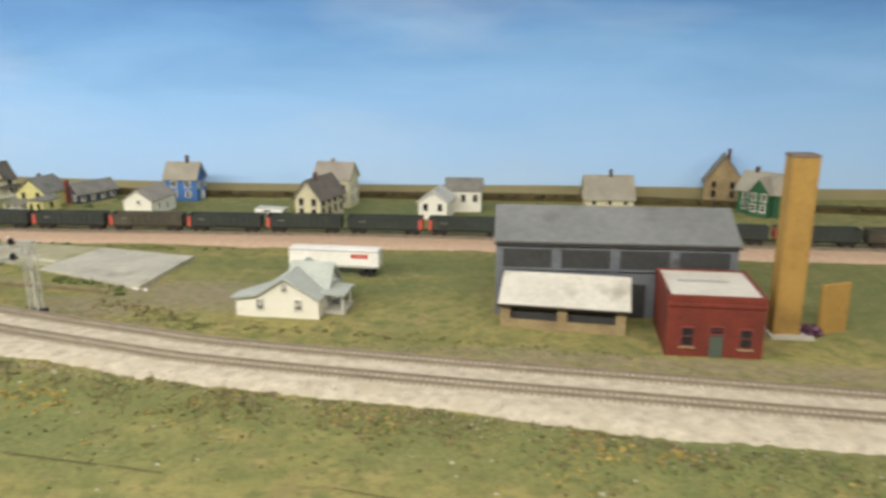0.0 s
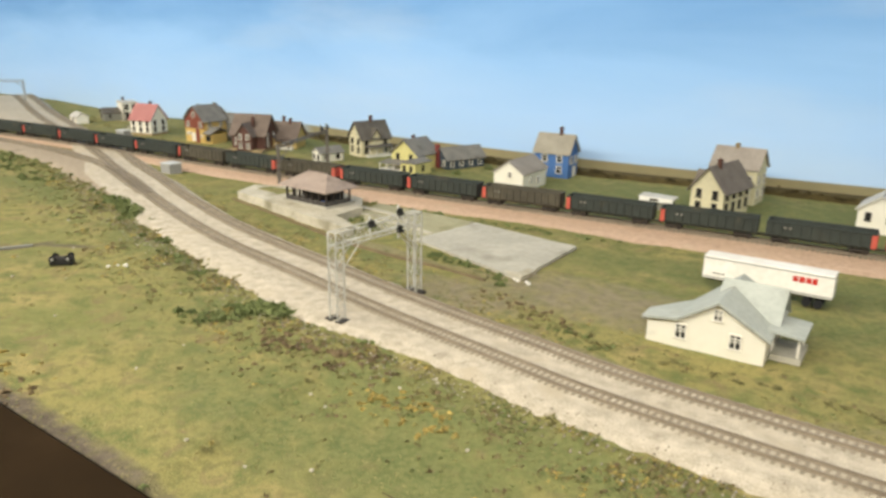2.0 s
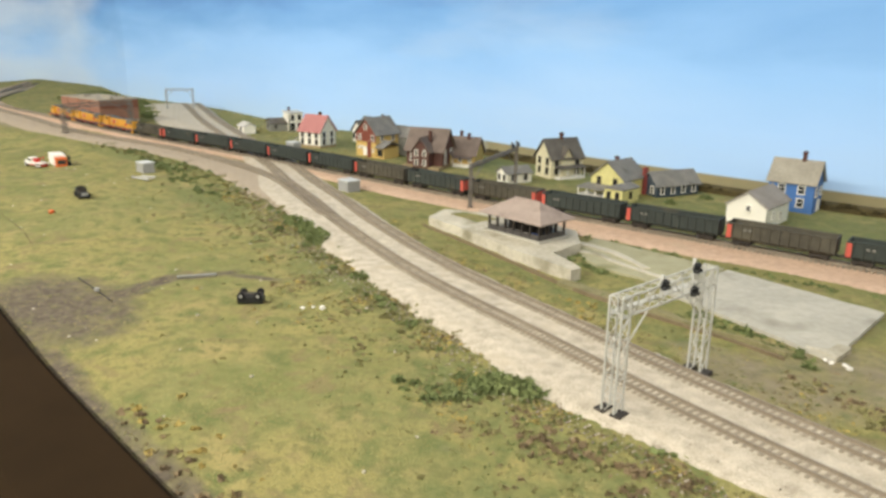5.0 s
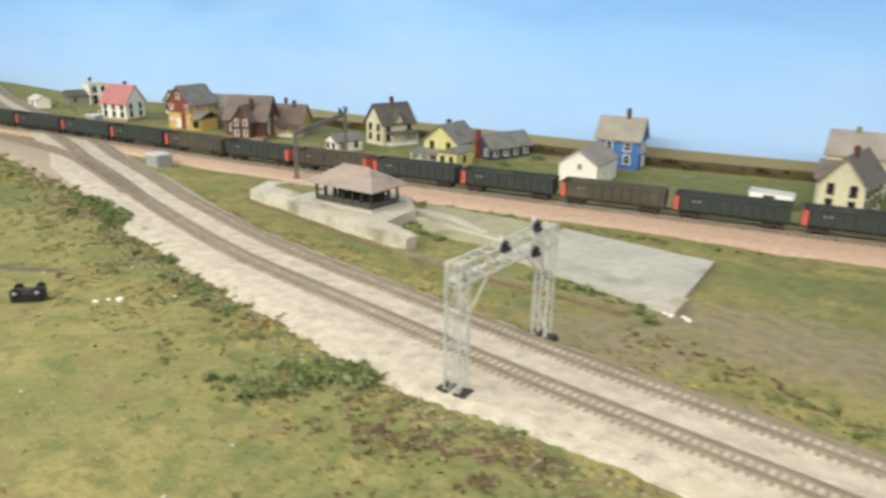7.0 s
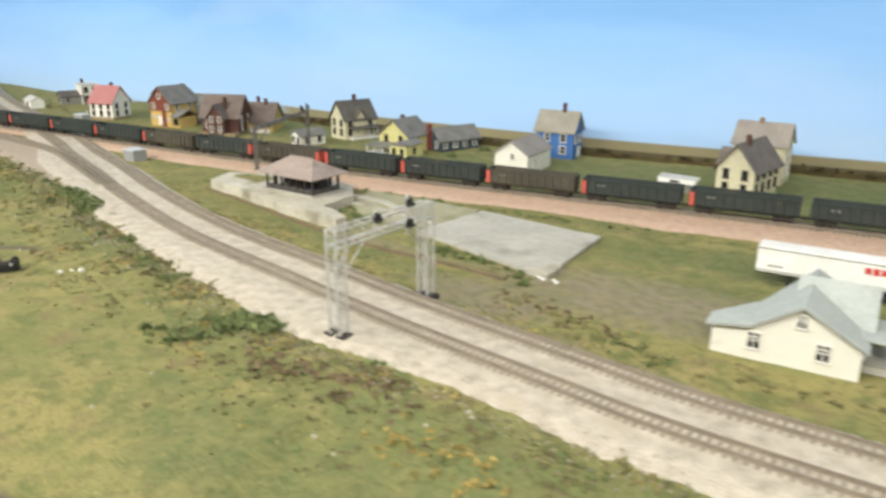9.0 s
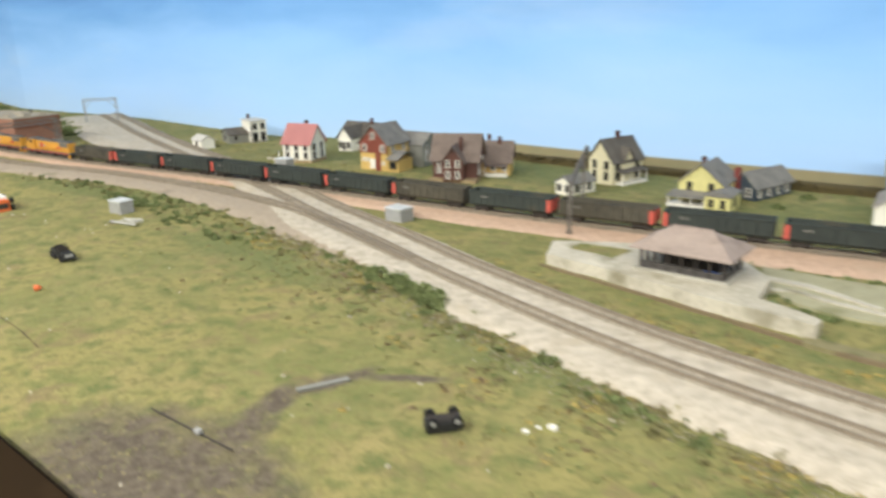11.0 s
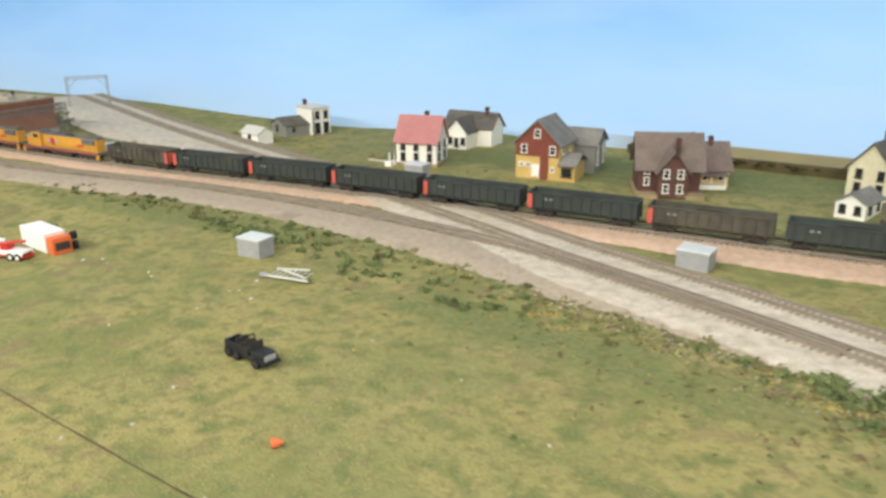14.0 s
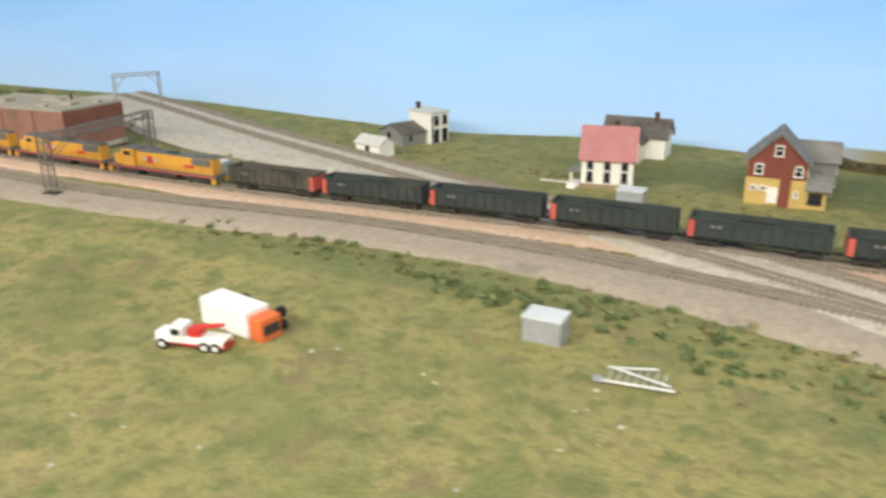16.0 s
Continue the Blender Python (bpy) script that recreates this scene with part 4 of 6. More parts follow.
window(t, 0.0624, -0.008, 0.008, 90, 0.0052, 0.0078, trim=TRIM_DARK)
chimney(t, w * 0.35, 0.03, 0.03, 0.045)

t, w = house("slate_house", "low slate blue house with white windows and red chimney", (-0.5476, 1.0424), (-0.5211, 1.0284))
gable_walls(t, W_NAVY, 0, w, 0, 0.068, 0.0140, 0.0280, "y")
gable_roof(t, R_GREY, 0, w, 0, 0.068, 0.0140, 0.0280, "y", over=0.003)
win_grid(t, "right", 0, w, 0, 0.068, 4, (0.0075,), w=0.0065, h=0.009)
window(t, w * 0.72, -0.0004, 0.008, 0, 0.0065, 0.009)
chimney(t, w * 0.28, -0.0022, -0.004, 0.033, CHIM_RED, 0.0050)

# white garage and the blue house
t, w = house("white_garage", "white gabled outbuilding with a faded grey-brown roof", (-0.4132, 0.9422), (-0.3719, 0.9376))
gable_walls(t, W_WHITE, 0, w, 0, 0.068, 0.0215, 0.0355, "y")
gable_roof(t, R_FADED, 0, w, 0, 0.068, 0.0215, 0.0355, "y", over=0.0022)
window(t, w * 0.55, -0.0004, 0.0195, 0, 0.0058, 0.0065)
window(t, w + 0.0004, 0.02, 0.012, 90, 0.006, 0.008)
window(t, w + 0.0004, 0.042, 0.009, 90, 0.006, 0.008)
part("lower_boards", boxes((w / 2, -0.0005, 0.0005, w + 0.001, 0.001, 0.0045)), W_GREY, t)

t, w = house("blue_house", "bright blue house with white windows and grey roof", (-0.3989, 1.0570), (-0.3492, 1.0537))
gable_walls(t, W_BLUE, 0, w, 0, 0.036, 0.0345, 0.0560, "x")
gable_roof(t, R_TAN, 0, w, 0, 0.036, 0.0345, 0.0560, "x", over=0.003)
for z in (0.0105, 0.0255):
    for fx in (0.30, 0.73):
        window(t, w * fx, -0.0004, z, 0, 0.0085, 0.0100)
win_grid(t, "right", 0, w, 0, 0.036, 2, (0.0235,), w=0.0085, h=0.010)
door(t, w + 0.0004, 0.022, 0.0, 90, TRIM)
chimney(t, w * 0.62, 0.018, 0.05, 0.0665)

# cream houses
t, w = house("cream_house", "cream two-storey house with dark windows and brown roof", (-0.1670, 0.9169), (-0.1314, 0.9052))
gable_walls(t, W_CREAM, 0, w, 0, 0.068, 0.0320, 0.0550, "y")
gable_roof(t, R_WORN, 0, w, 0, 0.068, 0.0320, 0.0550, "y", over=0.004)
win_grid(t, "front", 0, w, 0, 0, 2, (0.0125, 0.0265), trim=TRIM_DARK, w=0.0060, h=0.0094)
win_grid(t, "right", 0, w, 0, 0.068, 4, (0.0125, 0.0265), trim=TRIM_DARK, w=0.0060, h=0.0094)
chimney(t, w * 0.55, 0.02, 0.048, 0.0625)
gable_walls(t, W_CREAM, -0.012, w * 0.5, 0.035, 0.055, 0.030, 0.043, "x")
gable_roof(t, R_WORN, -0.012, w * 0.5, 0.035, 0.055, 0.030, 0.043, "x", over=0.003)

t, w = house("tall_cream_house", "tall cream house with a grey-tan roof", (-0.1589, 1.0123), (-0.1062, 1.0016))
gable_walls(t, W_CREAM, 0, w, 0, 0.040, 0.0430, 0.0630, "x")
gable_roof(t, R_FADED, 0, w, 0, 0.040, 0.0430, 0.0630, "x", over=0.0028)
win_grid(t, "front", 0, w, 0, 0, 3, (0.0135, 0.0290), w=0.0085, h=0.011)
win_grid(t, "right", 0, w, 0, 0.040, 2, (0.0135, 0.0290), w=0.0085, h=0.011)
chimney(t, w * 0.42, 0.02, 0.055, 0.068, W_STONE)

# houses further along
t, w = house("white_cottage", "white gabled cottage with a pale grey roof", (-0.0017, 0.9319), (0.0373, 0.9243))
gable_walls(t, W_WHITE, 0, w, 0, 0.05, 0.0235, 0.0375, "y")
gable_roof(t, R_WHITE, 0, w, 0, 0.05, 0.0235, 0.0375, "y", over=0.003)
win_grid(t, "front", 0, w, 0, 0, 2, (0.0165,), trim=TRIM_DARK, w=0.0058, h=0.0085)
t, w = house("white_house", "white house with a grey roof", (0.0353, 0.9843), (0.0845, 0.9815))
gable_walls(t, W_WHITE, 0, w, 0, 0.045, 0.0300, 0.0430, "x")
gable_roof(t, R_GREY, 0, w, 0, 0.045, 0.0300, 0.0430, "x", over=0.003)
win_grid(t, "front", 0, w, 0, 0, 3, (0.019,), trim=TRIM_DARK)
t, w = house("low_house", "low house under a broad tan roof", (0.2416, 1.0235), (0.3113, 1.0230))
gable_walls(t, W_CREAM, 0, w, 0, 0.045, 0.0110, 0.0410, "x")
gable_roof(t, R_TAN, 0, w, 0, 0.045, 0.0110, 0.0410, "x", over=0.003)
win_grid(t, "front", 0, w, 0, 0, 3, (0.0055,), trim=TRIM_DARK, w=0.005, h=0.006)
chimney(t, w * 0.55, 0.022, 0.035, 0.050)
t, w = house("green_house", "dark green house with white windows and tan roof", (0.4485, 0.9848), (0.4996, 0.9301))
gable_walls(t, W_GREEN, 0, w, 0, 0.045, 0.0340, 0.0560, "x")
gable_roof(t, R_TAN, 0, w, 0, 0.045, 0.0340, 0.0560, "x", over=0.004)
gable_walls(t, W_GREEN, 0.022, 0.050, -0.012, 0.022, 0.034, 0.052, "y")
gable_roof(t, R_TAN, 0.022, 0.050, -0.012, 0.022, 0.034, 0.052, "y", over=0.003, ends=(0.003, 0))
win_grid(t, "front", 0.022, 0.050, -0.012, 0, 2, (0.012, 0.027), w=0.0075, h=0.0105)
win_grid(t, "front", 0, 0.022, 0, 0, 1, (0.012, 0.027), w=0.0075, h=0.0105)
chimney(t, w * 0.2, 0.022, 0.05, 0.063)
t, w = house("gaunt_house", "tall faded tan house with a steep grey roof", (0.4254, 1.0606), (0.4762, 1.0464))
gable_walls(t, W_STONE, 0, w, 0, 0.04, 0.0340, 0.0700, "y")
gable_roof(t, R_GREY, 0, w, 0, 0.04, 0.0340, 0.0700, "y", over=0.004)
win_grid(t, "front", 0, w, 0, 0, 2, (0.013, 0.027), trim=TRIM_DARK)
chimney(t, w * 0.62, 0.018, 0.06, 0.078)

# small kiosk with a flat white roof behind the train
t = thing("kiosk", -0.2051, 0.9268, 0, -4, "small kiosk with a flat white roof and dark sign", "kiosk")
part("wall", boxes((0, 0.008, 0.004, 0.034, 0.016, 0.013)), W_GREY, t)
part("roof", prism(bmesh.new(), [(-0.020, 0.0128), (0.020, 0.0112), (0.020, 0.0128), (-0.020, 0.0144)], "y", -0.004, 0.020), R_WHITE, t)
part("fascia_board", boxes((0, -0.0042, 0.0112, 0.038, 0.0008, 0.0052)), WHITEP, t)
part("sign_bar", boxes((-0.002, -0.0048, 0.0112, 0.010, 0.0006, 0.0024)), DARKMETAL, t)


# ---------------------------------------------------------------- front house, trailer, mill
t, w = house("bungalow", "white clapboard bungalow with a grey roof and corner porch", (-0.1375, 0.5402), (-0.0644, 0.5312))
D = 0.064
pk = w * 0.60
K1, Z1, ZP = w * 0.27, 0.0182, 0.0338


def tapered(profile, back, y0, grow=0.0):
    """A solid from a front profile of (x, z) drawn back to a depth that is less towards the house's left side."""
    bm = bmesh.new()
    f = [bm.verts.new((x, y0, z)) for x, z in profile]
    g = [bm.verts.new((x, back(x) + grow, z)) for x, z in profile]
    n = len(f)
    bm.faces.new(f)
    bm.faces.new(g[::-1])
    for i in range(n):
        bm.faces.new((f[i], g[i], g[(i + 1) % n], f[(i + 1) % n]))
    bmesh.ops.triangulate(bm, faces=[q for q in bm.faces if len(q.verts) > 3])
    bmesh.ops.recalc_face_normals(bm, faces=bm.faces)
    return bm


def depth_at(x):
    return D * min(1.0, 0.16 + 0.84 * max(0.0, x) / (w * 0.60))


part("wall", tapered([(0, -0.006), (K1, -0.006), (pk, -0.006), (w, -0.006), (w, 0.0172), (pk, ZP), (K1, Z1), (0, 0.0158)], depth_at, 0), W_WHITE, t)
prof = [(-0.003, 0.0156), (K1, Z1 + 0.0004), (pk, ZP + 0.0004), (w + 0.003, 0.0157), (w + 0.003, 0.0171), (pk, ZP + 0.0019), (K1, Z1 + 0.0019), (-0.003, 0.0171)]
part("roof", tapered(prof, depth_at, -0.0032, 0.003), mat("pale_grey_shingles", srgb(176, 181, 172), srgb(156, 161, 153), 300, 0.9, 0.4, 1800, spec=0.1, stain=(srgb(158, 160, 150), 40, 0.62)), t)
part("rake_board", prism(bmesh.new(), [(-0.003, 0.0150), (K1, Z1 - 0.0002), (pk, ZP - 0.0002), (w + 0.003, 0.0151), (w + 0.003, 0.0157), (pk, ZP + 0.0005), (K1, Z1 + 0.0005), (-0.003, 0.0157)], "y", -0.0036, -0.0030), W_GREY, t)
for fx, z, ww, hh in ((0.30, 0.0105, 0.0078, 0.0100), (0.76, 0.0110, 0.0078, 0.0100), (0.60, 0.0262, 0.0060, 0.0076)):
    ob = window(t, w * fx, -0.0004, z, 0, ww, hh)
    part("glazing_bar", boxes((0, -0.0002, 0, 0.0007, 0.0006, hh - 0.001)), TRIM, ob)
    part("glazing_bar", boxes((0, -0.0004, hh * 0.2, ww - 0.001, 0.0006, 0.0006)), TRIM, ob)
gable_roof(t, MATS["pale_grey_shingles"], w * 0.5, w + 0.001, 0.020, 0.060, 0.0172, 0.0372, "x", over=0.002, ends=(0, 0.003))
gable_walls(t, W_WHITE, w * 0.6, w + 0.0002, 0.021, 0.059, 0.0165, 0.0357, "x")
part("porch_roof", prism(bmesh.new(), [(w - 0.002, 0.0186), (w + 0.020, 0.0166), (w + 0.020, 0.0180), (w - 0.002, 0.0200)], "y", 0.010, 0.044), MATS["pale_grey_shingles"], t)
part("porch_deck", boxes((w + 0.010, 0.028, 0.0012, 0.018, 0.030, 0.004)), CONC, t)
for py in (0.016, 0.040):
    part("post", boxes((w + 0.0165, py, 0.0095, 0.0014, 0.0014, 0.0155)), TRIM, t)
door(t, w + 0.0006, 0.026, 0.003, 90, W_GREY)
win_grid(t, "right", 0, w, 0.034, 0.06, 1, (0.010,))
t = thing("semi_trailer", -0.0719, 0.6684, 0, -7.5, "white box semi-trailer with a red mark on its side", "trailer")
part("body", bevelled(boxes((0, 0, 0.0178, 0.094, 0.0162, 0.0186)), 0.0006), WHITEP, t)
part("frame_rail", boxes((0, 0, 0.0074, 0.090, 0.008, 0.0022)), DARKMETAL, t)
for xx in (0.030, 0.038):
    bm = bmesh.new()
    cyl(bm, (xx, -0.0078, 0.0034), (xx, 0.0078, 0.0034), 0.0034, n=14)
    part("wheel_pair", bm, RUBBER, t)
for yy in (-0.005, 0.005):
    part("landing_leg", boxes((-0.026, yy, 0.003, 0.0016, 0.0016, 0.0085)), DARKMETAL, t)
for k, (dx, ww) in enumerate(((0.0, 0.0036), (0.0046, 0.0036), (0.0092, 0.0036), (0.0135, 0.0032))):
    part("side_mark", boxes((0.0205 + dx, -0.0083, 0.0205, ww, 0.0004, 0.0046 if k % 2 else 0.004)), REDP, t, "plain red bar of the lettering")
for zz in (0.0255, 0.010):
    part("side_rail", boxes((0, -0.0082, zz, 0.094, 0.0005, 0.0009)), GALV, t)
for k in range(3):
    part("data_mark", boxes((-0.038 + 0.0034 * k, -0.0083, 0.0135, 0.0024, 0.0003, 0.0009)), DARKMETAL, t)

# grey mill with a lean-to
t, w = house("mill", "large weathered grey mill with a metal roof", (0.0886, 0.5495), (0.2834, 0.5347))
t["category"] = "mill"
gable_walls(t, W_MILL, 0, w, 0, 0.085, 0.0660, 0.0860, "x", 0.5)
gable_roof(t, R_MILL, 0, w, 0, 0.085, 0.0660, 0.0860, "x", over=0.004)
for k in range(4):
    fx = (k + 0.5) / 4
    # flat dark panel; the shade of the opening is put into its colour
    part("shutter_opening", boxes((w * fx, -0.0004, 0.0500, 0.040, 0.0010, 0.0165)), mat("opening_dark", srgb(66, 66, 64), srgb(50, 50, 50), 200, 0.7, 0.2) if k == 0 else MATS["opening_dark"], t)
    for sx in (-0.0215, 0.0215):
        part("mullion", boxes((w * fx + sx, -0.0010, 0.0500, 0.0022 if sx else 0.0010, 0.0014, 0.0185)), W_MILL, t)
    part("lintel", boxes((w * fx, -0.0012, 0.0592, 0.045, 0.0018, 0.0018)), W_MILL, t)
    part("sill", boxes((w * fx, -0.0016, 0.0412, 0.045, 0.0026, 0.0014)), W_MILL, t)
for k in range(5):
    part("pilaster", boxes((w * k / 4, -0.0010, 0.030, 0.0042, 0.0024, 0.071)), W_MILL, t)
part("dark_door", boxes((w * 0.56, -0.0006, 0.014, 0.030, 0.0014, 0.030)), MATS["opening_dark"], t)
part("eaves_gutter", boxes((w / 2, -0.0052, 0.0632, w + 0.008, 0.0016, 0.0014)), DARKMETAL, t)

t, w = house("lean_to", "stone lean-to shed with a broad pale roof", (0.0894, 0.5157), (0.1874, 0.4972))
t["category"] = "shed"
part("rear_wall", boxes((w / 2, 0.031, 0.012, w, 0.003, 0.034)), W_STONE, t)
part("plinth", boxes((w / 2, 0.0012, 0.001, w, 0.0024, 0.012)), W_STONE, t)
# solid dark block, standing in for the shade under the shed roof
part("interior_shade", boxes((w / 2, 0.0155, 0.009, w - 0.006, 0.022, 0.020)), MATS["opening_dark"], t)
for fx in (0.035, 0.5, 0.965):
    part("pier", boxes((w * fx, 0.0014, 0.009, 0.008, 0.003, 0.0225)), W_STONE, t)
part("roof", prism(bmesh.new(), [(-0.004, 0.0200), (0.034, 0.0365), (0.034, 0.0385), (-0.004, 0.0218)], "x", -0.002, w + 0.004), R_WHITE, t)
part("gutter", boxes((w / 2, -0.0046, 0.0202, w + 0.006, 0.0012, 0.0014)), TRIM_DARK, t)

t, w = house("brick_office", "red brick office with a flat pale roof and white windows", (0.2095, 0.4600), (0.2785, 0.4515))
part("wall", boxes((w / 2, 0.036, 0.0190, w, 0.072, 0.050)), W_BRICK, t)
part("roof", boxes((w / 2, 0.036, 0.0446, w - 0.004, 0.068, 0.0016)), R_WHITE, t)
for r in ((w / 2, 0.001, 0.0446, w + 0.001, 0.0024, 0.0036), (w / 2, 0.071, 0.0446, w + 0.001, 0.0024, 0.0036), (0.001, 0.036, 0.0446, 0.0024, 0.0676, 0.0036), (w - 0.001, 0.036, 0.0446, 0.0024, 0.0676, 0.0036)):
    part("parapet", boxes(r), W_BRICK, t)
part("roof_seam", boxes((w * 0.45, 0.040, 0.0458, w * 0.55, 0.003, 0.0012)), GALV, t)
for fx in (0.22, 0.82):
    window(t, w * fx, -0.0004, 0.0150, 0, 0.0100, 0.0150, trim=CHIM_RED)
    part("sill", boxes((w * fx, -0.0012, 0.0065, 0.0115, 0.002, 0.0012)), W_STONE, t)
window(t, w * 0.52, -0.0004, 0.0205, 0, 0.0110, 0.0060, trim=CHIM_RED)
part("door", boxes((w * 0.52, -0.0004, 0.0070, 0.0095, 0.0012, 0.0180)), mat("faded_green_door", srgb(84, 92, 80), srgb(70, 78, 68), 300, 0.6, 0.2), t, "faded green door")
part("cornice", boxes((w / 2, -0.0008, 0.0395, w + 0.002, 0.0016, 0.0022)), W_BRICK, t)

t = thing("tower", 0.3165, 0.5075, 0, -5, "tall square tan tower on a concrete slab", "tower")
t.scale = (0.80, 0.85, 0.925)
part("shaft", bevelled(boxes((0, 0, 0.0755, 0.0250, 0.0200, 0.157)), 0.0008), SILO, t)
part("cap", bevelled(boxes((0, 0, 0.1548, 0.0265, 0.0212, 0.0024)), 0.0005), R_BROWN, t)
part("slab", bevelled(boxes((0.004, -0.003, -0.0006, 0.042, 0.034, 0.0032)), 0.0005), CONC, t)
for xx in (-0.0118, 0.0118):
    part("corner_strip", boxes((xx, -0.0101, 0.076, 0.0016, 0.0012, 0.154)), SILO, t)
t = thing("leaning_panel", 0.3555, 0.5080, 0, 20, "yellow wooden panel standing on the grass", "panel")
part("board", bevelled(boxes((0, 0, 0.0195, 0.0275, 0.0035, 0.043)), 0.0004), SILO, t)
part("batten", boxes((0, 0.0030, 0.0195, 0.0220, 0.0022, 0.003)), SILO, t)
stuff("purple_shrub", leaf_cloud([(0.336, 0.503, 0.0, 0.0072), (0.340, 0.499, 0.001, 0.0052)], 0.0012, 33, 160, 0.007, 1.2), PURPLE, "small purple foam shrub beside the tower", "shrub")

# brick warehouse in the far corner
t, w = house("warehouse", "orange brick warehouse with a flat gravel roof", (-1.930, 1.024), (-1.752, 1.013))
t["category"] = "warehouse"
t.scale = (1.0, 0.80, 0.94)
part("wall", boxes((w / 2, 0.055, 0.0225, w, 0.110, 0.0555)), W_ORBRICK, t)
part("roof", boxes((w / 2, 0.055, 0.0508, w - 0.006, 0.104, 0.0012)), R_GRAVEL, t)
for r in ((w / 2, 0.0012, 0.0510, w + 0.001, 0.0030, 0.0024), (w / 2, 0.1088, 0.0510, w + 0.001, 0.0030, 0.0024), (0.0012, 0.055, 0.0510, 0.0030, 0.1046, 0.0024), (w - 0.0012, 0.055, 0.0510, 0.0030, 0.1046, 0.0024)):
    part("parapet", boxes(r), R_GRAVEL, t)
for x, y, sx, sy, sz in ((0.145, 0.05, 0.022, 0.016, 0.004), (0.105, 0.07, 0.03, 0.012, 0.004), (0.05, 0.04, 0.02, 0.02, 0.005), (0.16, 0.085, 0.012, 0.010, 0.003), (0.125, 0.025, 0.016, 0.008, 0.003)):
    part("roof_vent", bevelled(boxes((x, y, 0.0512 + sz / 2, sx, sy, sz)), 0.0008), R_GRAVEL, t)
cyl(bm := bmesh.new(), (0.115, 0.09, 0.051), (0.115, 0.09, 0.060), 0.0018)
part("vent_pipe", bm, DARKMETAL, t)
part("loading_sill", boxes((w + 0.0014, 0.055, 0.0010, 0.0030, 0.108, 0.0050)), CONC_LIGHT, t)
part("upper_band", boxes((w + 0.0004, 0.055, 0.0400, 0.0012, 0.110, 0.0180)), mat("darker_brick", srgb(134, 88, 66), srgb(110, 72, 56), 400, 0.85, 0.4), t)
for x in (0.03, 0.08, 0.13):
    part("pier", boxes((x, -0.0008, 0.0225, 0.006, 0.0016, 0.0550)), W_ORBRICK, t)

# ---------------------------------------------------------------- depot, platform, paved pad
def plan_slab(name, pts, z0, z1, material, label, category, wobble=0.0):
    bm = bmesh.new()
    P = []
    for a, b in zip(pts, pts[1:] + pts[:1]):
        n = max(1, int(math.dist(a, b) / 0.012)) if wobble else 1
        for i in range(n):
            f = i / n
            x, y = a[0] + (b[0] - a[0]) * f, a[1] + (b[1] - a[1]) * f
            P.append((x + wobble * noise.noise((x * 70, y * 70, 4)), y + wobble * noise.noise((x * 70, y * 70, 9))))
    lo = [bm.verts.new((x, y, z0)) for x, y in P]
    hi = [bm.verts.new((x, y, z1)) for x, y in P]
    bm.faces.new(hi)
    bm.faces.new(lo[::-1])
    for i in range(len(P)):
        bm.faces.new((lo[i], lo[(i + 1) % len(P)], hi[(i + 1) % len(P)], hi[i]))
    bmesh.ops.recalc_face_normals(bm, faces=bm.faces)
    return structure(name, make_mesh(name, bm, material), material, label, category)


SAGE_EARTH = mat("olive_earth", srgb(140, 132, 96), srgb(116, 110, 76), 400, 0.95, 0.6, 1500, stain=(srgb(98, 98, 62), 60, 0.52))
SAGE = mat("sage_gravel", srgb(168, 164, 132), srgb(146, 142, 112), 500, 0.95, 0.5, 1800, stain=(srgb(130, 128, 92), 28, 0.58))
plan_slab("platform", [(-0.6503, 0.7325), (-0.5935, 0.7102), (-0.5205, 0.6802), (-0.4524, 0.6558), (-0.4477, 0.6674), (-0.4870, 0.6925), (-0.4833, 0.7378), (-0.5068, 0.7771), (-0.5740, 0.7958), (-0.6599, 0.7715)], -0.004, 0.0086, CONC_LIGHT, "raised pale concrete station platform with rough edges", "platform", 0.003)
plan_slab("platform_ledge", [(-0.4572, 0.6535), (-0.3899, 0.6388), (-0.3344, 0.6203), (-0.3287, 0.6147), (-0.3876, 0.6249), (-0.4568, 0.6422)], -0.004, 0.0014, SAGE_EARTH, "low earth strip at the platform foot", "verge", 0.003)
EDGING = [(-0.6557, 0.7273), (-0.5513, 0.6858), (-0.4509, 0.6424), (-0.3893, 0.6230), (-0.3221, 0.6088), (-0.2697, 0.5950)]
structure("edging", ribbon(smooth_line(EDGING, 0.01), [(-0.001, -0.003), (-0.001, 0.0012), (0.001, 0.0012), (0.001, -0.003)], True), mat("worn_timber", srgb(128, 112, 86), srgb(100, 88, 66), 300, 0.95, 0.3), "dark timber edging along the platform foot", "edging")
plan_slab("gravel_yard", [(-0.4931, 0.7900), (-0.3620, 0.7646), (-0.3740, 0.6868), (-0.4507, 0.7041), (-0.4920, 0.7393)], -0.004, 0.0008, SAGE, "sage coloured gravel yard beside the depot", "yard", 0.004)
RIM = [(-0.3815, 0.6320), (-0.3560, 0.6201), (-0.3326, 0.6125), (-0.3067, 0.6128), (-0.2789, 0.6039)]
structure("kerb", ribbon(smooth_line(RIM, 0.006), [(-0.0012, -0.003), (-0.0010, 0.0020), (0.0010, 0.0022), (0.0012, -0.003)], True), SAGE_EARTH, "thin earth-stained kerb beside the parking pad", "kerb")
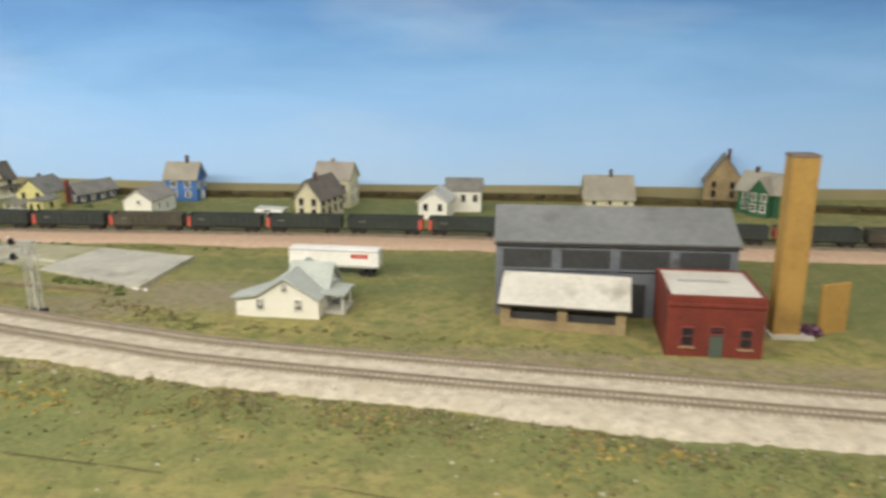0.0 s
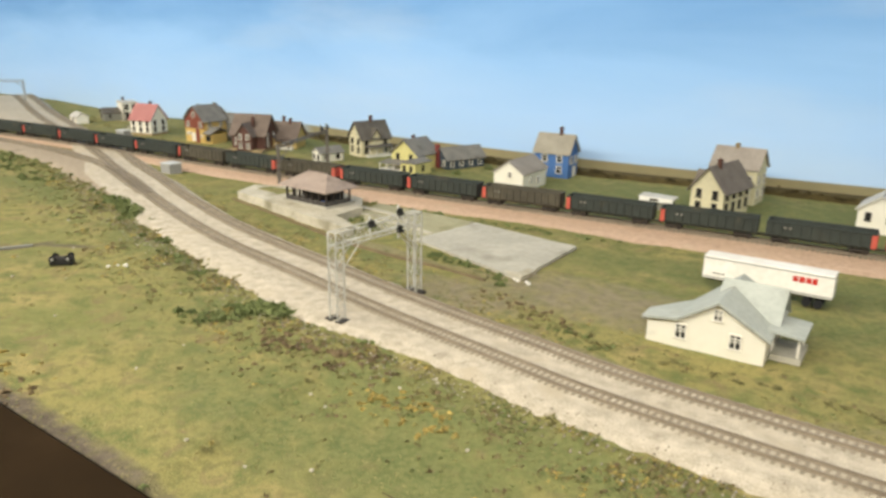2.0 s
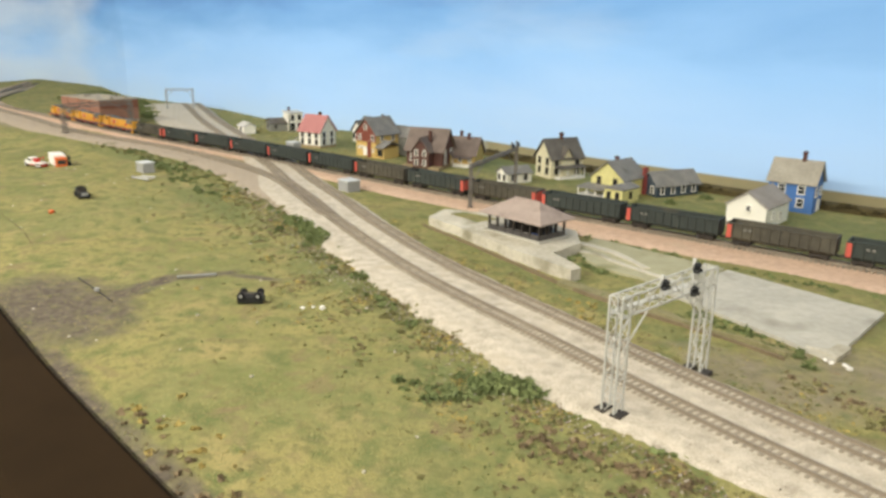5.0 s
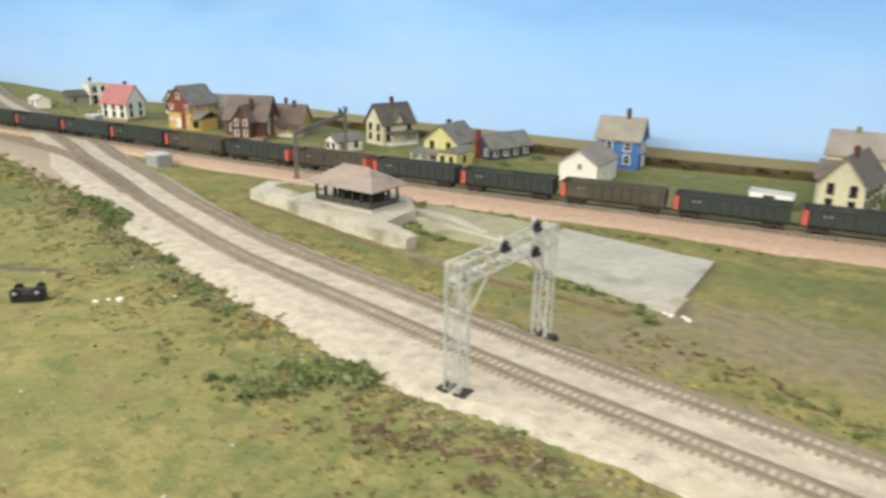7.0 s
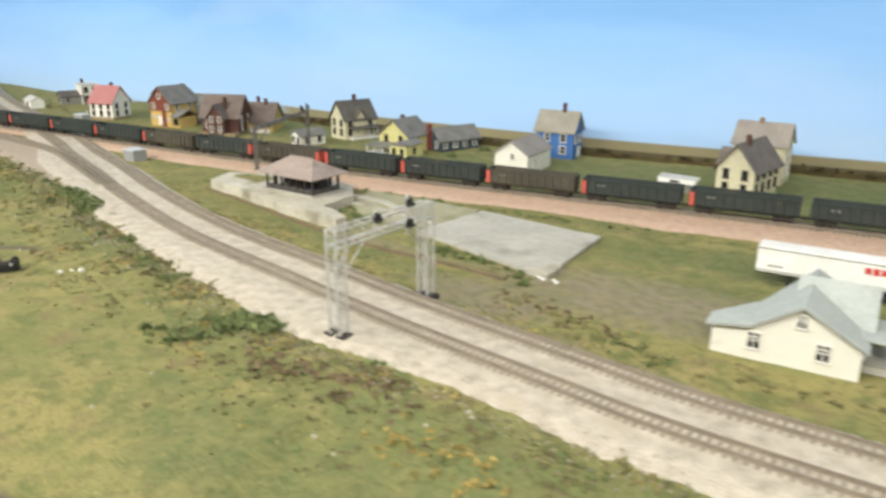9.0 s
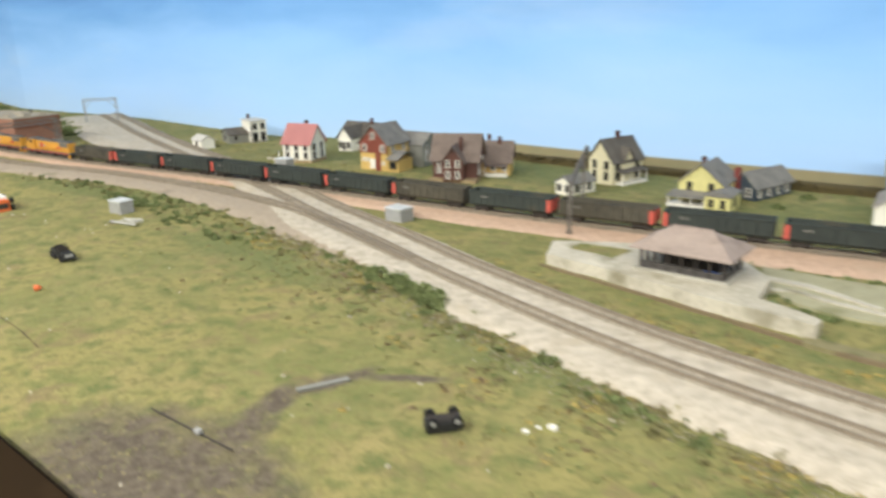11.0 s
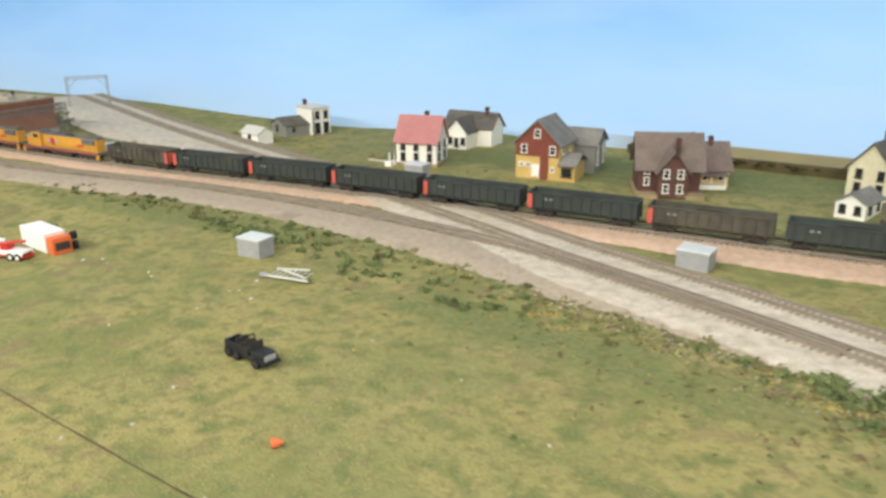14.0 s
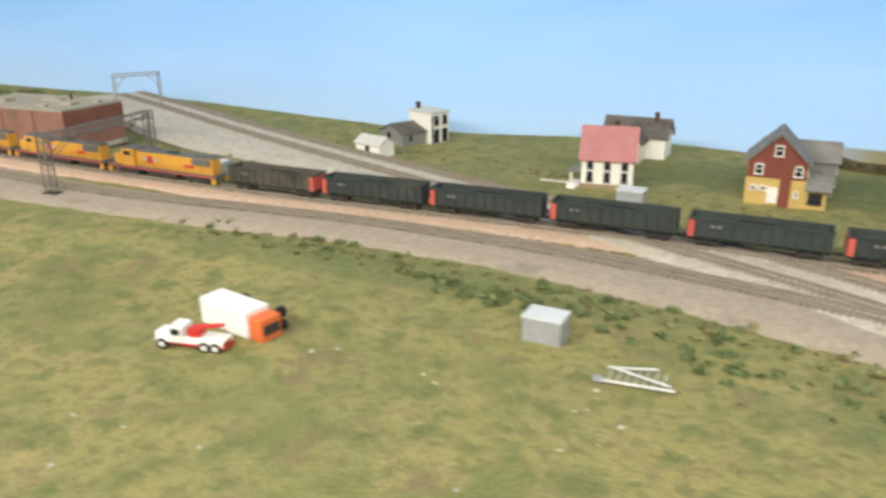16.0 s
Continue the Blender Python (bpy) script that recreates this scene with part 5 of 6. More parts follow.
plan_slab("footpath", [(-0.5043, 0.7662), (-0.4819, 0.7632), (-0.4577, 0.7562), (-0.4339, 0.7400), (-0.4115, 0.7229), (-0.4160, 0.7195), (-0.4377, 0.7343), (-0.4596, 0.7471), (-0.4808, 0.7531), (-0.5039, 0.7588)], -0.004, 0.0020, CONC_LIGHT, "narrow pale concrete footpath across the gravel yard", "footpath", 0.001)
pad = [(-0.2394, 0.7243), (-0.2536, 0.6119), (-0.3839, 0.6733), (-0.3585, 0.7598)]
plan_slab("parking_pad", pad, -0.004, 0.0018, CONC, "flat grey concrete parking pad with worn edges", "pavement", 0.0012)


plan_slab("broken_kerb", [(-0.2524, 0.6117), (-0.2474, 0.6360), (-0.2555, 0.6384), (-0.2597, 0.6234), (-0.2719, 0.6230)], -0.002, 0.0026, CONC_LIGHT, "broken pale corner of the parking pad", "kerb", 0.002)
plan_slab("platform_bed", [(-0.6401, 0.7554), (-0.6000, 0.7425), (-0.5898, 0.7664), (-0.6347, 0.7723)], 0.0, 0.0092, TURF, "small turf bed let into the platform", "flower bed", 0.003)


path_line = smooth_line([(-0.4819, 0.7352), (-0.4655, 0.7368), (-0.4455, 0.7250), (-0.4114, 0.7125), (-0.3759, 0.6988)], 0.01)
structure("footpath", ribbon(path_line, [(-0.003, -0.003), (-0.003, 0.0016), (0.003, 0.0016), (0.003, -0.003)], True), CONC_LIGHT, "narrow pale footpath from the depot to the pad", "path")

t, w = house("depot", "open-sided depot with a weathered pink hip roof", (-0.5748, 0.7243), (-0.5117, 0.7111))
t.location.z = 0.0086
t["category"] = "railway station"
D = 0.037
part("floor_slab", boxes((w / 2, D / 2, 0.0004, w + 0.006, D + 0.006, 0.0022)), CONC, t)
part("inner_wall", boxes((w / 2, D / 2 + 0.006, 0.0085, w * 0.66, D * 0.4, 0.0170)), mat("dim_depot_wall", srgb(84, 80, 74), srgb(64, 62, 60), 200, 0.8, 0.3), t)
part("low_wall", boxes((w / 2, 0.0012, 0.0038, w, 0.0016, 0.0050), (w - 0.0008, D / 2, 0.0038, 0.0016, D - 0.004, 0.0050)), MATS["dim_depot_wall"], t)
for i in range(7):
    for yy in (0.001, D - 0.001):
        part("post", boxes((0.001 + (w - 0.002) * i / 6, yy, 0.0092, 0.0018, 0.0018, 0.0166)), TRIM_DARK, t)
for yy in (D * 0.33, D * 0.66):
    for xx in (0.001, w - 0.001):
        part("post", boxes((xx, yy, 0.0092, 0.0018, 0.0018, 0.0166)), TRIM_DARK, t)
o, he, hr = 0.0065, 0.0172, 0.0325
bm = bmesh.new()
lo = [bm.verts.new(p) for p in ((-o, -o, he), (w + o, -o, he), (w + o, D + o, he), (-o, D + o, he))]
hi = [bm.verts.new(p) for p in ((-o, -o, he + 0.0012), (w + o, -o, he + 0.0012), (w + o, D + o, he + 0.0012), (-o, D + o, he + 0.0012))]
r0, r1 = bm.verts.new((D * 0.46, D / 2, hr)), bm.verts.new((w - D * 0.46, D / 2, hr))
bm.faces.new(lo[::-1])
for a in range(4):
    bm.faces.new((lo[a], lo[(a + 1) % 4], hi[(a + 1) % 4], hi[a]))
for f in ((hi[0], hi[1], r1, r0), (hi[1], hi[2], r1), (hi[2], hi[3], r0, r1), (hi[3], hi[0], r0)):
    bm.faces.new(f)
part("roof", bm, R_PINK, t)
part("ridge_cap", boxes((w / 2, D / 2, hr + 0.0002, w - D * 0.9, 0.0014, 0.0010)), R_PINK, t)
part("bench", boxes((w * 0.8, 0.009, 0.0030, 0.010, 0.003, 0.0030)), mat("blue_paint", srgb(60, 90, 150), None, 300, 0.5, 0.1), t)


# ---------------------------------------------------------------- signals
GANTRY = mat("gantry_grey", srgb(120, 116, 106), srgb(96, 92, 84), 400, 0.7, 0.2)


def lattice(bm, x, y, w, d, h, n, r=0.00042):
    """An open lattice leg."""
    c = [(x - w / 2, y - d / 2), (x + w / 2, y - d / 2), (x + w / 2, y + d / 2), (x - w / 2, y + d / 2)]
    for px, py in c:
        box(bm, px, py, h / 2, r * 2.2, r * 2.2, h)
    for k in range(n):
        z0, z1 = h * k / n, h * (k + 1) / n
        for a in range(4):
            p, q = c[a], c[(a + 1) % 4]
            if k % 2:
                p, q = q, p
            cyl(bm, (*p, z0), (*q, z1), r * 0.8, n=4)
            cyl(bm, (*p, z1), (*q, z1), r * 0.7, n=4)


BRIDGE_GREY = mat("dull_grey_steel", srgb(124, 118, 108), srgb(98, 92, 84), 400, 0.6, 0.3)


def signal_bridge(name, label, p, q, h, legw, material, heads, beam=0.010):
    """Two lattice legs with footings, a truss between and signal heads on it."""
    L = math.dist(p, q)
    t = thing(name, p[0], p[1], 0.0, math.degrees(math.atan2(q[1] - p[1], q[0] - p[0])), label, "signal bridge")
    for x in (0, L):
        bm = bmesh.new()
        lattice(bm, x, 0, legw, legw * 1.1, h, 6)
        part("leg", bm, material, t)
        part("footing", bevelled(boxes((x, -legw * 0.7, 0.0, legw * 1.3, legw * 0.9, 0.0046), (x, legw * 0.7, 0.0, legw * 1.3, legw * 0.9, 0.0046)), 0.0005), DARKMETAL, t)
    bm = bmesh.new()
    n = max(5, int(L / 0.009))
    for y in (-legw * 0.5, legw * 0.5):
        for z in (h - beam, h):
            box(bm, L / 2, y, z, L + legw, 0.0009, 0.0009)
        for k in range(n):
            x0, x1 = L * k / n, L * (k + 1) / n
            za, zb = (h - beam, h) if k % 2 else (h, h - beam)
            cyl(bm, (x0, y, za), (x1, y, zb), 0.00036, n=4)
            cyl(bm, (x1, y, h - beam), (x1, y, h), 0.00032, n=4)
    for k in range(n + 1):
        x = L * k / n
        cyl(bm, (x, -legw * 0.5, h), (x, legw * 0.5, h), 0.00032, n=4)
        cyl(bm, (x, -legw * 0.5, h - beam), (x, legw * 0.5, h - beam), 0.00032, n=4)
    for x, s in ((0, 1), (L, -1)):
        cyl(bm, (x, -legw * 0.5, h * 0.55), (x + s * L * 0.24, -legw * 0.5, h - beam), 0.0005, n=5)
        cyl(bm, (x, legw * 0.5, h * 0.55), (x + s * L * 0.24, legw * 0.5, h - beam), 0.0005, n=5)
    part("truss", bm, material, t)
    part("walkway", boxes((L / 2, legw * 0.75, h - beam, L, legw * 0.4, 0.0005)), material, t)
    for x, z, side in heads:
        y = side * (legw * 0.5 + 0.002)
        bm = bmesh.new()
        cyl(bm, (x, y, z), (x, y + side * 0.0010, z), 0.0031, n=18)
        hd = part("signal_head", bm, BLACK, t)
        for dz, dx in ((0.0018, 0.0), (-0.0012, 0.0016), (-0.0012, -0.0016)):
            bm = bmesh.new()
            cyl(bm, (x + dx, y + side * 0.0010, z + dz), (x + dx, y + side * 0.0028, z + dz), 0.0010, 0.0012, n=8)
            part("lamp_hood", bm, BLACK, hd)
        part("mast", boxes((x, y - side * 0.001, z - 0.001, 0.0010, 0.0016, 0.012)), material, t)
    return t


signal_bridge("signal_bridge", "silver lattice signal bridge over the double track", (-0.3337, 0.4673), (-0.3153, 0.5452), 0.064, 0.0070, SILVER,
              [(0.028, 0.0655, -1), (0.057, 0.0690, -1), (0.057, 0.0560, -1)])
signal_bridge("signal_bridge", "thin grey signal bridge over the main line", (-0.6625, 0.8237), (-0.6979, 0.9831), 0.050, 0.0026, BRIDGE_GREY, [(0.135, 0.055, -1), (0.155, 0.055, -1)], 0.0035)
signal_bridge("signal_bridge", "dark lattice signal bridge beside the warehouse", (-1.6326, 0.8718), (-1.6343, 1.0118), 0.055, 0.007, GANTRY, [], 0.007)
signal_bridge("signal_bridge", "distant grey signal bridge over the double track", (-1.9373, 1.3022), (-1.8944, 1.3517), 0.052, 0.004, GALV, [], 0.005)


# ---------------------------------------------------------------- the coal train
def wheel_mesh():
    bm = bmesh.new()
    for y in (-0.0045, 0.0045):
        cyl(bm, (0, y - 0.0008, 0), (0, y + 0.0008, 0), 0.0029, n=14)
    cyl(bm, (0, -0.0046, 0), (0, 0.0046, 0), 0.0006, n=6)
    return make_mesh("wheelset", bm, DARKMETAL)


WHEEL = wheel_mesh()
SIDEFRAME = make_mesh("truck", boxes((0, -0.0062, 0.0036, 0.0165, 0.0012, 0.0022), (0, 0.0062, 0.0036, 0.0165, 0.0012, 0.0022), (0, 0, 0.0050, 0.0040, 0.0124, 0.0016),
                                     (-0.0055, -0.0066, 0.0030, 0.0030, 0.0010, 0.0030), (0.0055, -0.0066, 0.0030, 0.0030, 0.0010, 0.0030),
                                     (-0.0055, 0.0066, 0.0030, 0.0030, 0.0010, 0.0030), (0.0055, 0.0066, 0.0030, 0.0030, 0.0010, 0.0030)), DARKMETAL)
SIDEFRAME3 = make_mesh("truck", boxes((0, -0.0066, 0.0034, 0.0265, 0.0012, 0.0028), (0, 0.0066, 0.0034, 0.0265, 0.0012, 0.0028), (0, 0, 0.0052, 0.0060, 0.0132, 0.0016)), DARKMETAL)


def bogie(parent, x, axles, frame_mesh, spread):
    ob = new("truck", frame_mesh)
    ob.parent = parent
    ob.matrix_local = pose(x, 0, 0)
    for k in range(axles):
        wob = new("wheelset", WHEEL)
        wob.parent = ob
        wob.matrix_local = pose((k - (axles - 1) / 2) * spread, 0, 0.0029)


RIB = make_mesh("rib", bevelled(boxes((0, 0, 0, 0.0011, 0.0011, 0.0150)), 0.0002, 1), HOP_G)
RIB_B = make_mesh("rib", bevelled(boxes((0, 0, 0, 0.0011, 0.0011, 0.0150)), 0.0002, 1), HOP_B)


def gondola(label, material, rib, red_left, red_right):
    """A high-sided coal gondola: tub, ribs, top chord, load, end panels and trucks. Its rail level is local z = 0."""
    t = thing("coal_gondola", 0, 0, 0, 0, label, "train car", "coal gondolas of the train")
    L, W, z0, z1 = 0.0900, 0.0190, 0.0052, 0.0212
    bm = bmesh.new()
    prof = [(-W / 2, z0 + 0.003), (-W / 2 + 0.003, z0), (W / 2 - 0.003, z0), (W / 2, z0 + 0.003), (W / 2, z1), (W / 2 - 0.0009, z1), (W / 2 - 0.0009, z1 - 0.0050), (-W / 2 + 0.0009, z1 - 0.0050), (-W / 2 + 0.0009, z1), (-W / 2, z1)]
    prism(bm, prof, "x", -L / 2, L / 2)
    for s in (-1, 1):
        box(bm, s * (L / 2 + 0.0004), 0, (z0 + z1) / 2 + 0.001, 0.0010, W, z1 - z0 - 0.002)
    part("tub", bm, material, t)
    part("top_chord", boxes((0, -W / 2 - 0.0002, z1, L + 0.002, 0.0013, 0.0012), (0, W / 2 + 0.0002, z1, L + 0.002, 0.0013, 0.0012), (-L / 2 - 0.0006, 0, z1, 0.0013, W - 0.001, 0.0012), (L / 2 + 0.0006, 0, z1, 0.0013, W - 0.001, 0.0012)), material, t)
    bm = bmesh.new()
    g = bmesh.ops.create_grid(bm, x_segments=40, y_segments=8, size=0.5, matrix=Matrix.Translation((0, 0, z1 - 0.0040)) @ Matrix.Diagonal((L - 0.003, W - 0.003, 1, 1)))
    for v in bm.verts:
        v.co.z += 0.0009 * noise.noise((v.co.x * 160, v.co.y * 160, 3)) + 0.0012 * math.cos(v.co.x * 95)
    part("coal_load", bm, COAL, t)
    for k in range(11):
        x = -L / 2 + 0.004 + (L - 0.008) * k / 10
        for s in (-1, 1):
            r = new("rib", rib)
            r.parent = t
            r.matrix_local = pose(x, s * (W / 2 + 0.0004), 0.0136)
    for flag, s in ((red_left, -1), (red_right, 1)):
        if flag:
            part("end_panel", boxes((s * (L / 2 + 0.0014), 0, 0.0142, 0.0008, W - 0.002, 0.0112), (s * (L / 2 - 0.0012), -W / 2 - 0.0011, 0.0138, 0.0040, 0.0005, 0.0120), (s * (L / 2 - 0.0012), W / 2 + 0.0011, 0.0138, 0.0040, 0.0005, 0.0120)), HOP_R, t, "red end panel")
    for k in range(2):
        part("data_bar", boxes((-L * 0.33 + 0.0045 * k, -W / 2 - 0.0012, 0.0165, 0.0026, 0.0004, 0.0018)), LETTERING, t, "plain grey bar of the lettering")
    for x in (-0.033, 0.033):
        bogie(t, x, 2, SIDEFRAME, 0.0112)
    for s in (-1, 1):
        part("coupler", boxes((s * (L / 2 + 0.0030), 0, 0.0050, 0.0055, 0.0016, 0.0016)), DARKMETAL, t)
    part("end_ladder", boxes(*[(-L / 2 - 0.0012, -W / 2 + 0.002, 0.008 + 0.0022 * k, 0.0006, 0.0034, 0.0005) for k in range(6)] + [(-L / 2 - 0.0012, -W / 2 + 0.002 + e * 0.0016, 0.0135, 0.0006, 0.0005, 0.0125) for e in (-1, 1)]), material, t)
    return t


def locomotive():
    """A six-axle yellow diesel locomotive, cab at its local -x end."""
    t = thing("locomotive", 0, 0, 0, 0, "yellow diesel locomotive with a grey roof and red shield", "locomotive", "locomotives of the train")
    part("frame_sill", boxes((0, 0, 0.0078, 0.136, 0.0178, 0.0026)), LOCO_G, t)
    part("sill_stripe", boxes((0, -0.0091, 0.0078, 0.134, 0.0004, 0.0010), (0, 0.0091, 0.0078, 0.134, 0.0004, 0.0010)), LOCO_R, t, "red stripe along the sill")
    part("hood", bevelled(boxes((0.0170, 0, 0.0162, 0.096, 0.0116, 0.0144)), 0.0007), LOCO_Y, t)
    part("hood_roof", bevelled(boxes((0.0170, 0, 0.0240, 0.094, 0.0102, 0.0016)), 0.0005), LOCO_G, t, "grey hood roof")
    part("cab", bevelled(boxes((-0.0400, 0, 0.0172, 0.0170, 0.0176, 0.0164)), 0.0008), LOCO_Y, t)
    part("cab_roof", bevelled(boxes((-0.0400, 0, 0.0260, 0.0180, 0.0164, 0.0014)), 0.0005), LOCO_G, t)
    part("nose", bevelled(boxes((-0.0545, 0, 0.0142, 0.0130, 0.0130, 0.0104)), 0.0012), LOCO_Y, t)
    for s in (-1, 1):
        part("cab_window", boxes((-0.0400, s * 0.0089, 0.0215, 0.0085, 0.0004, 0.0040)), GLASS, t)
        part("shield", boxes((-0.0130, s * 0.0060, 0.0165, 0.0075, 0.0005, 0.0075)), LOCO_R, t, "plain red shield emblem")
        part("wing_bar", boxes((-0.0130, s * 0.0059, 0.0170, 0.0185, 0.0004, 0.0028)), GALV, t, "plain grey bar beside the emblem")
        part("radiator", boxes((0.0520, s * 0.0066, 0.0205, 0.0210, 0.0020, 0.0055)), LOCO_G, t)
        part("number_bar", boxes((0.0360, s * 0.0060, 0.0150, 0.0120, 0.0004, 0.0026)), LOCO_R, t)
        bm = bmesh.new()
        cyl(bm, (-0.030, s * 0.0085, 0.0140), (0.066, s * 0.0085, 0.0140), 0.00028, n=5)
        for k in range(11):
            x = -0.030 + 0.0096 * k
            cyl(bm, (x, s * 0.0085, 0.0090), (x, s * 0.0085, 0.0140), 0.00025, n=5)
        part("handrail", bm, LOCO_Y, t)
        for x in (-0.066, 0.067):
            part("steps", boxes((x, s * 0.0078, 0.0045, 0.0040, 0.0020, 0.0060)), LOCO_Y, t)
        for k in range(6):
            part("hood_door", boxes((-0.006 + 0.0085 * k, s * 0.00585, 0.0135, 0.0070, 0.0003, 0.0070)), LOCO_Y, t)
    part("windshield", boxes((-0.0486, 0, 0.0217, 0.0004, 0.0120, 0.0036)), GLASS, t)
    for k in range(3):
        bm = bmesh.new()
        cyl(bm, (0.040 + 0.0105 * k, 0, 0.0246), (0.040 + 0.0105 * k, 0, 0.0260), 0.0040, n=16)
        part("roof_fan", bm, LOCO_G, t)
    part("exhaust", boxes((0.012, 0, 0.0252, 0.012, 0.004, 0.0016)), BLACK, t)
    part("dynamic_brake", bevelled(boxes((-0.018, 0, 0.0248, 0.020, 0.0110, 0.0024)), 0.0005), LOCO_G, t)
    part("fuel_tank", bevelled(boxes((0.002, 0, 0.0046, 0.036, 0.0150, 0.0056)), 0.0012), DARKMETAL, t)
    for x in (-0.043, 0.046):
        bogie(t, x, 3, SIDEFRAME3, 0.0100)
    for s in (-1, 1):
        part("coupler", boxes((s * 0.0705, 0, 0.0050, 0.0050, 0.0016, 0.0016)), DARKMETAL, t)
    return t


def rail_pose(s):
    """The pose on the main line at a distance s from its right end, x to the right."""
    i = s / 0.0022
    i0 = min(max(int(i), 0), len(tM) - 2)
    p = tM[i0].lerp(tM[i0 + 1], i - i0)
    a, b = tM[max(i0 - 12, 0)], tM[min(i0 + 12, len(tM) - 1)]
    d = a - b
    return pose(p.x, p.y, 0.0046, 0, 0, math.degrees(math.atan2(d.y, d.x)))


def s_of_x(x):
    return min(range(len(tM)), key=lambda i: abs(tM[i].x - x)) * 0.0022


cars = [gondola("dark green coal gondola with a red end, coupled in a train", HOP_G, RIB, True, False),
        gondola("weathered brown-grey coal gondola with red ends, coupled in a train", HOP_B, RIB_B, False, True),
        gondola("dark green coal gondola with a red right-hand end panel", HOP_G, RIB, False, True),
        gondola("weathered brown-grey coal gondola with a red end panel", HOP_B, RIB_B, True, False)]
cars[2]["label"] = "dark green coal gondola with one red end, reversed in the train"
REAR = s_of_x(-1.490)
order = [1, 0, 0, 0, 0, 0, 3, 2, 1, 0, 0, 3, 0, 0, 2, 0, 3, 0, 0, 0, 1, 0, 0, 0, 0, 0, 0]
used = set()
s = REAR - 0.0585
for k in order:
    if s < 0.06:
        break
    if k in used:
        copy_thing(cars[k], rail_pose(s))
    else:
        cars[k].matrix_basis = rail_pose(s)
        used.add(k)
    s -= 0.1000
loco = locomotive()
loco.matrix_basis = rail_pose(REAR + 0.074)
copy_thing(loco, rail_pose(REAR + 0.074 + 0.146))
copy_thing(loco, rail_pose(REAR + 0.074 + 0.292))


# ---------------------------------------------------------------- boxes and vehicles on the grass
def relay_box(label, x, y, rot, sx, sy, sz):
    t = thing("metal_box", x, y, ground(x, y), rot, label, "metal box", "metal relay boxes")
    part("body", bevelled(boxes((0, 0, sz / 2 - 0.0008, sx, sy, sz + 0.0016)), 0.0004), GALV, t)
    part("lid", bevelled(boxes((0, 0, sz + 0.0005, sx + 0.0010, sy + 0.0010, 0.0014)), 0.0004), GALV_TOP, t, "pale sheet lid")
    return t


relay_box("grey metal box with a pale lid on the grass", -1.1465, 0.7280, -8, 0.0215, 0.0165, 0.0134)
relay_box("grey metal box with a pale lid beside the tracks", -0.8399, 0.8142, -14, 0.0225, 0.0185, 0.0136)
relay_box("grey metal box with a pale lid behind the train", -1.1272, 0.9888, -8, 0.0220, 0.0150, 0.0175)
relay_box("small grey metal box before the warehouse", -1.5433, 0.9989, 0, 0.020, 0.016, 0.0110)


def wheel_at(parent, x, y, z, r, wdt, rim=None):
    bm = bmesh.new()
    cyl(bm, (x, y - wdt / 2, z), (x, y + wdt / 2, z), r, n=14)
    ob = part("wheel", bm, RUBBER, parent)
    bm = bmesh.new()
    s = -1 if y < 0 else 1
    cyl(bm, (x, y + s * wdt * 0.35, z), (x, y + s * wdt * 0.55, z), r * 0.5, n=10)
    part("rim", bm, rim or DARKMETAL, ob)


# black six-wheeled jeep
t = thing("jeep", -1.0486, 0.5820, ground(-1.0486, 0.5820), -18, "black six-wheeled toy jeep on the grass", "jeep")
part("chassis", bevelled(boxes((0, 0, 0.0036, 0.0320, 0.0098, 0.0024)), 0.0005), BLACK, t)
part("hood", bevelled(boxes((0.0105, 0, 0.0062, 0.0105, 0.0090, 0.0036)), 0.0009), BLACK, t)
part("grille", boxes((0.0160, 0, 0.0058, 0.0006, 0.0070, 0.0028)), GALV, t, "grey front grille")
part("windshield", boxes((0.0050, 0, 0.0096, 0.0006, 0.0086, 0.0042), ), DARKMETAL, t)
part("tub", boxes((-0.0060, -0.0045, 0.0064, 0.0200, 0.0008, 0.0040), (-0.0060, 0.0045, 0.0064, 0.0200, 0.0008, 0.0040), (-0.0158, 0, 0.0064, 0.0008, 0.0092, 0.0040)), BLACK, t)
for xx in (0.0015, -0.0055):
    part("seat", bevelled(boxes((xx, 0, 0.0070, 0.0034, 0.0074, 0.0022), (xx - 0.0016, 0, 0.0092, 0.0010, 0.0074, 0.0040)), 0.0003), DARKMETAL, t)
bm = bmesh.new()
for yy in (-0.0042, 0.0042):
    cyl(bm, (-0.0020, yy, 0.0080), (-0.0020, yy, 0.0125), 0.00045, n=6)
cyl(bm, (-0.0020, -0.0042, 0.0125), (-0.0020, 0.0042, 0.0125), 0.00045, n=6)
part("roll_bar", bm, BLACK, t)
for xx in (0.0110, -0.0050, -0.0120):
    for yy in (-0.0052, 0.0052):
        wheel_at(t, xx, yy, 0.0030, 0.0030, 0.0022)
part("front_bumper", boxes((0.0172, 0, 0.0034, 0.0010, 0.0104, 0.0014)), BLACK, t)
# the second, lying on its side
t = thing("jeep", -0.6094, 0.4647, ground(-0.6094, 0.4647), 38, "black toy jeep lying on its roof", "jeep")
part("body", bevelled(boxes((0, 0, 0.0034, 0.0185, 0.0096, 0.0058)), 0.0012), BLACK, t)
part("underside", boxes((0, 0, 0.0066, 0.0165, 0.0060, 0.0010)), DARKMETAL, t)
for xx in (-0.0060, 0.0060):
    for yy in (-0.0050, 0.0050):
        wheel_at(t, xx, yy, 0.0066, 0.0026, 0.0020, GALV)

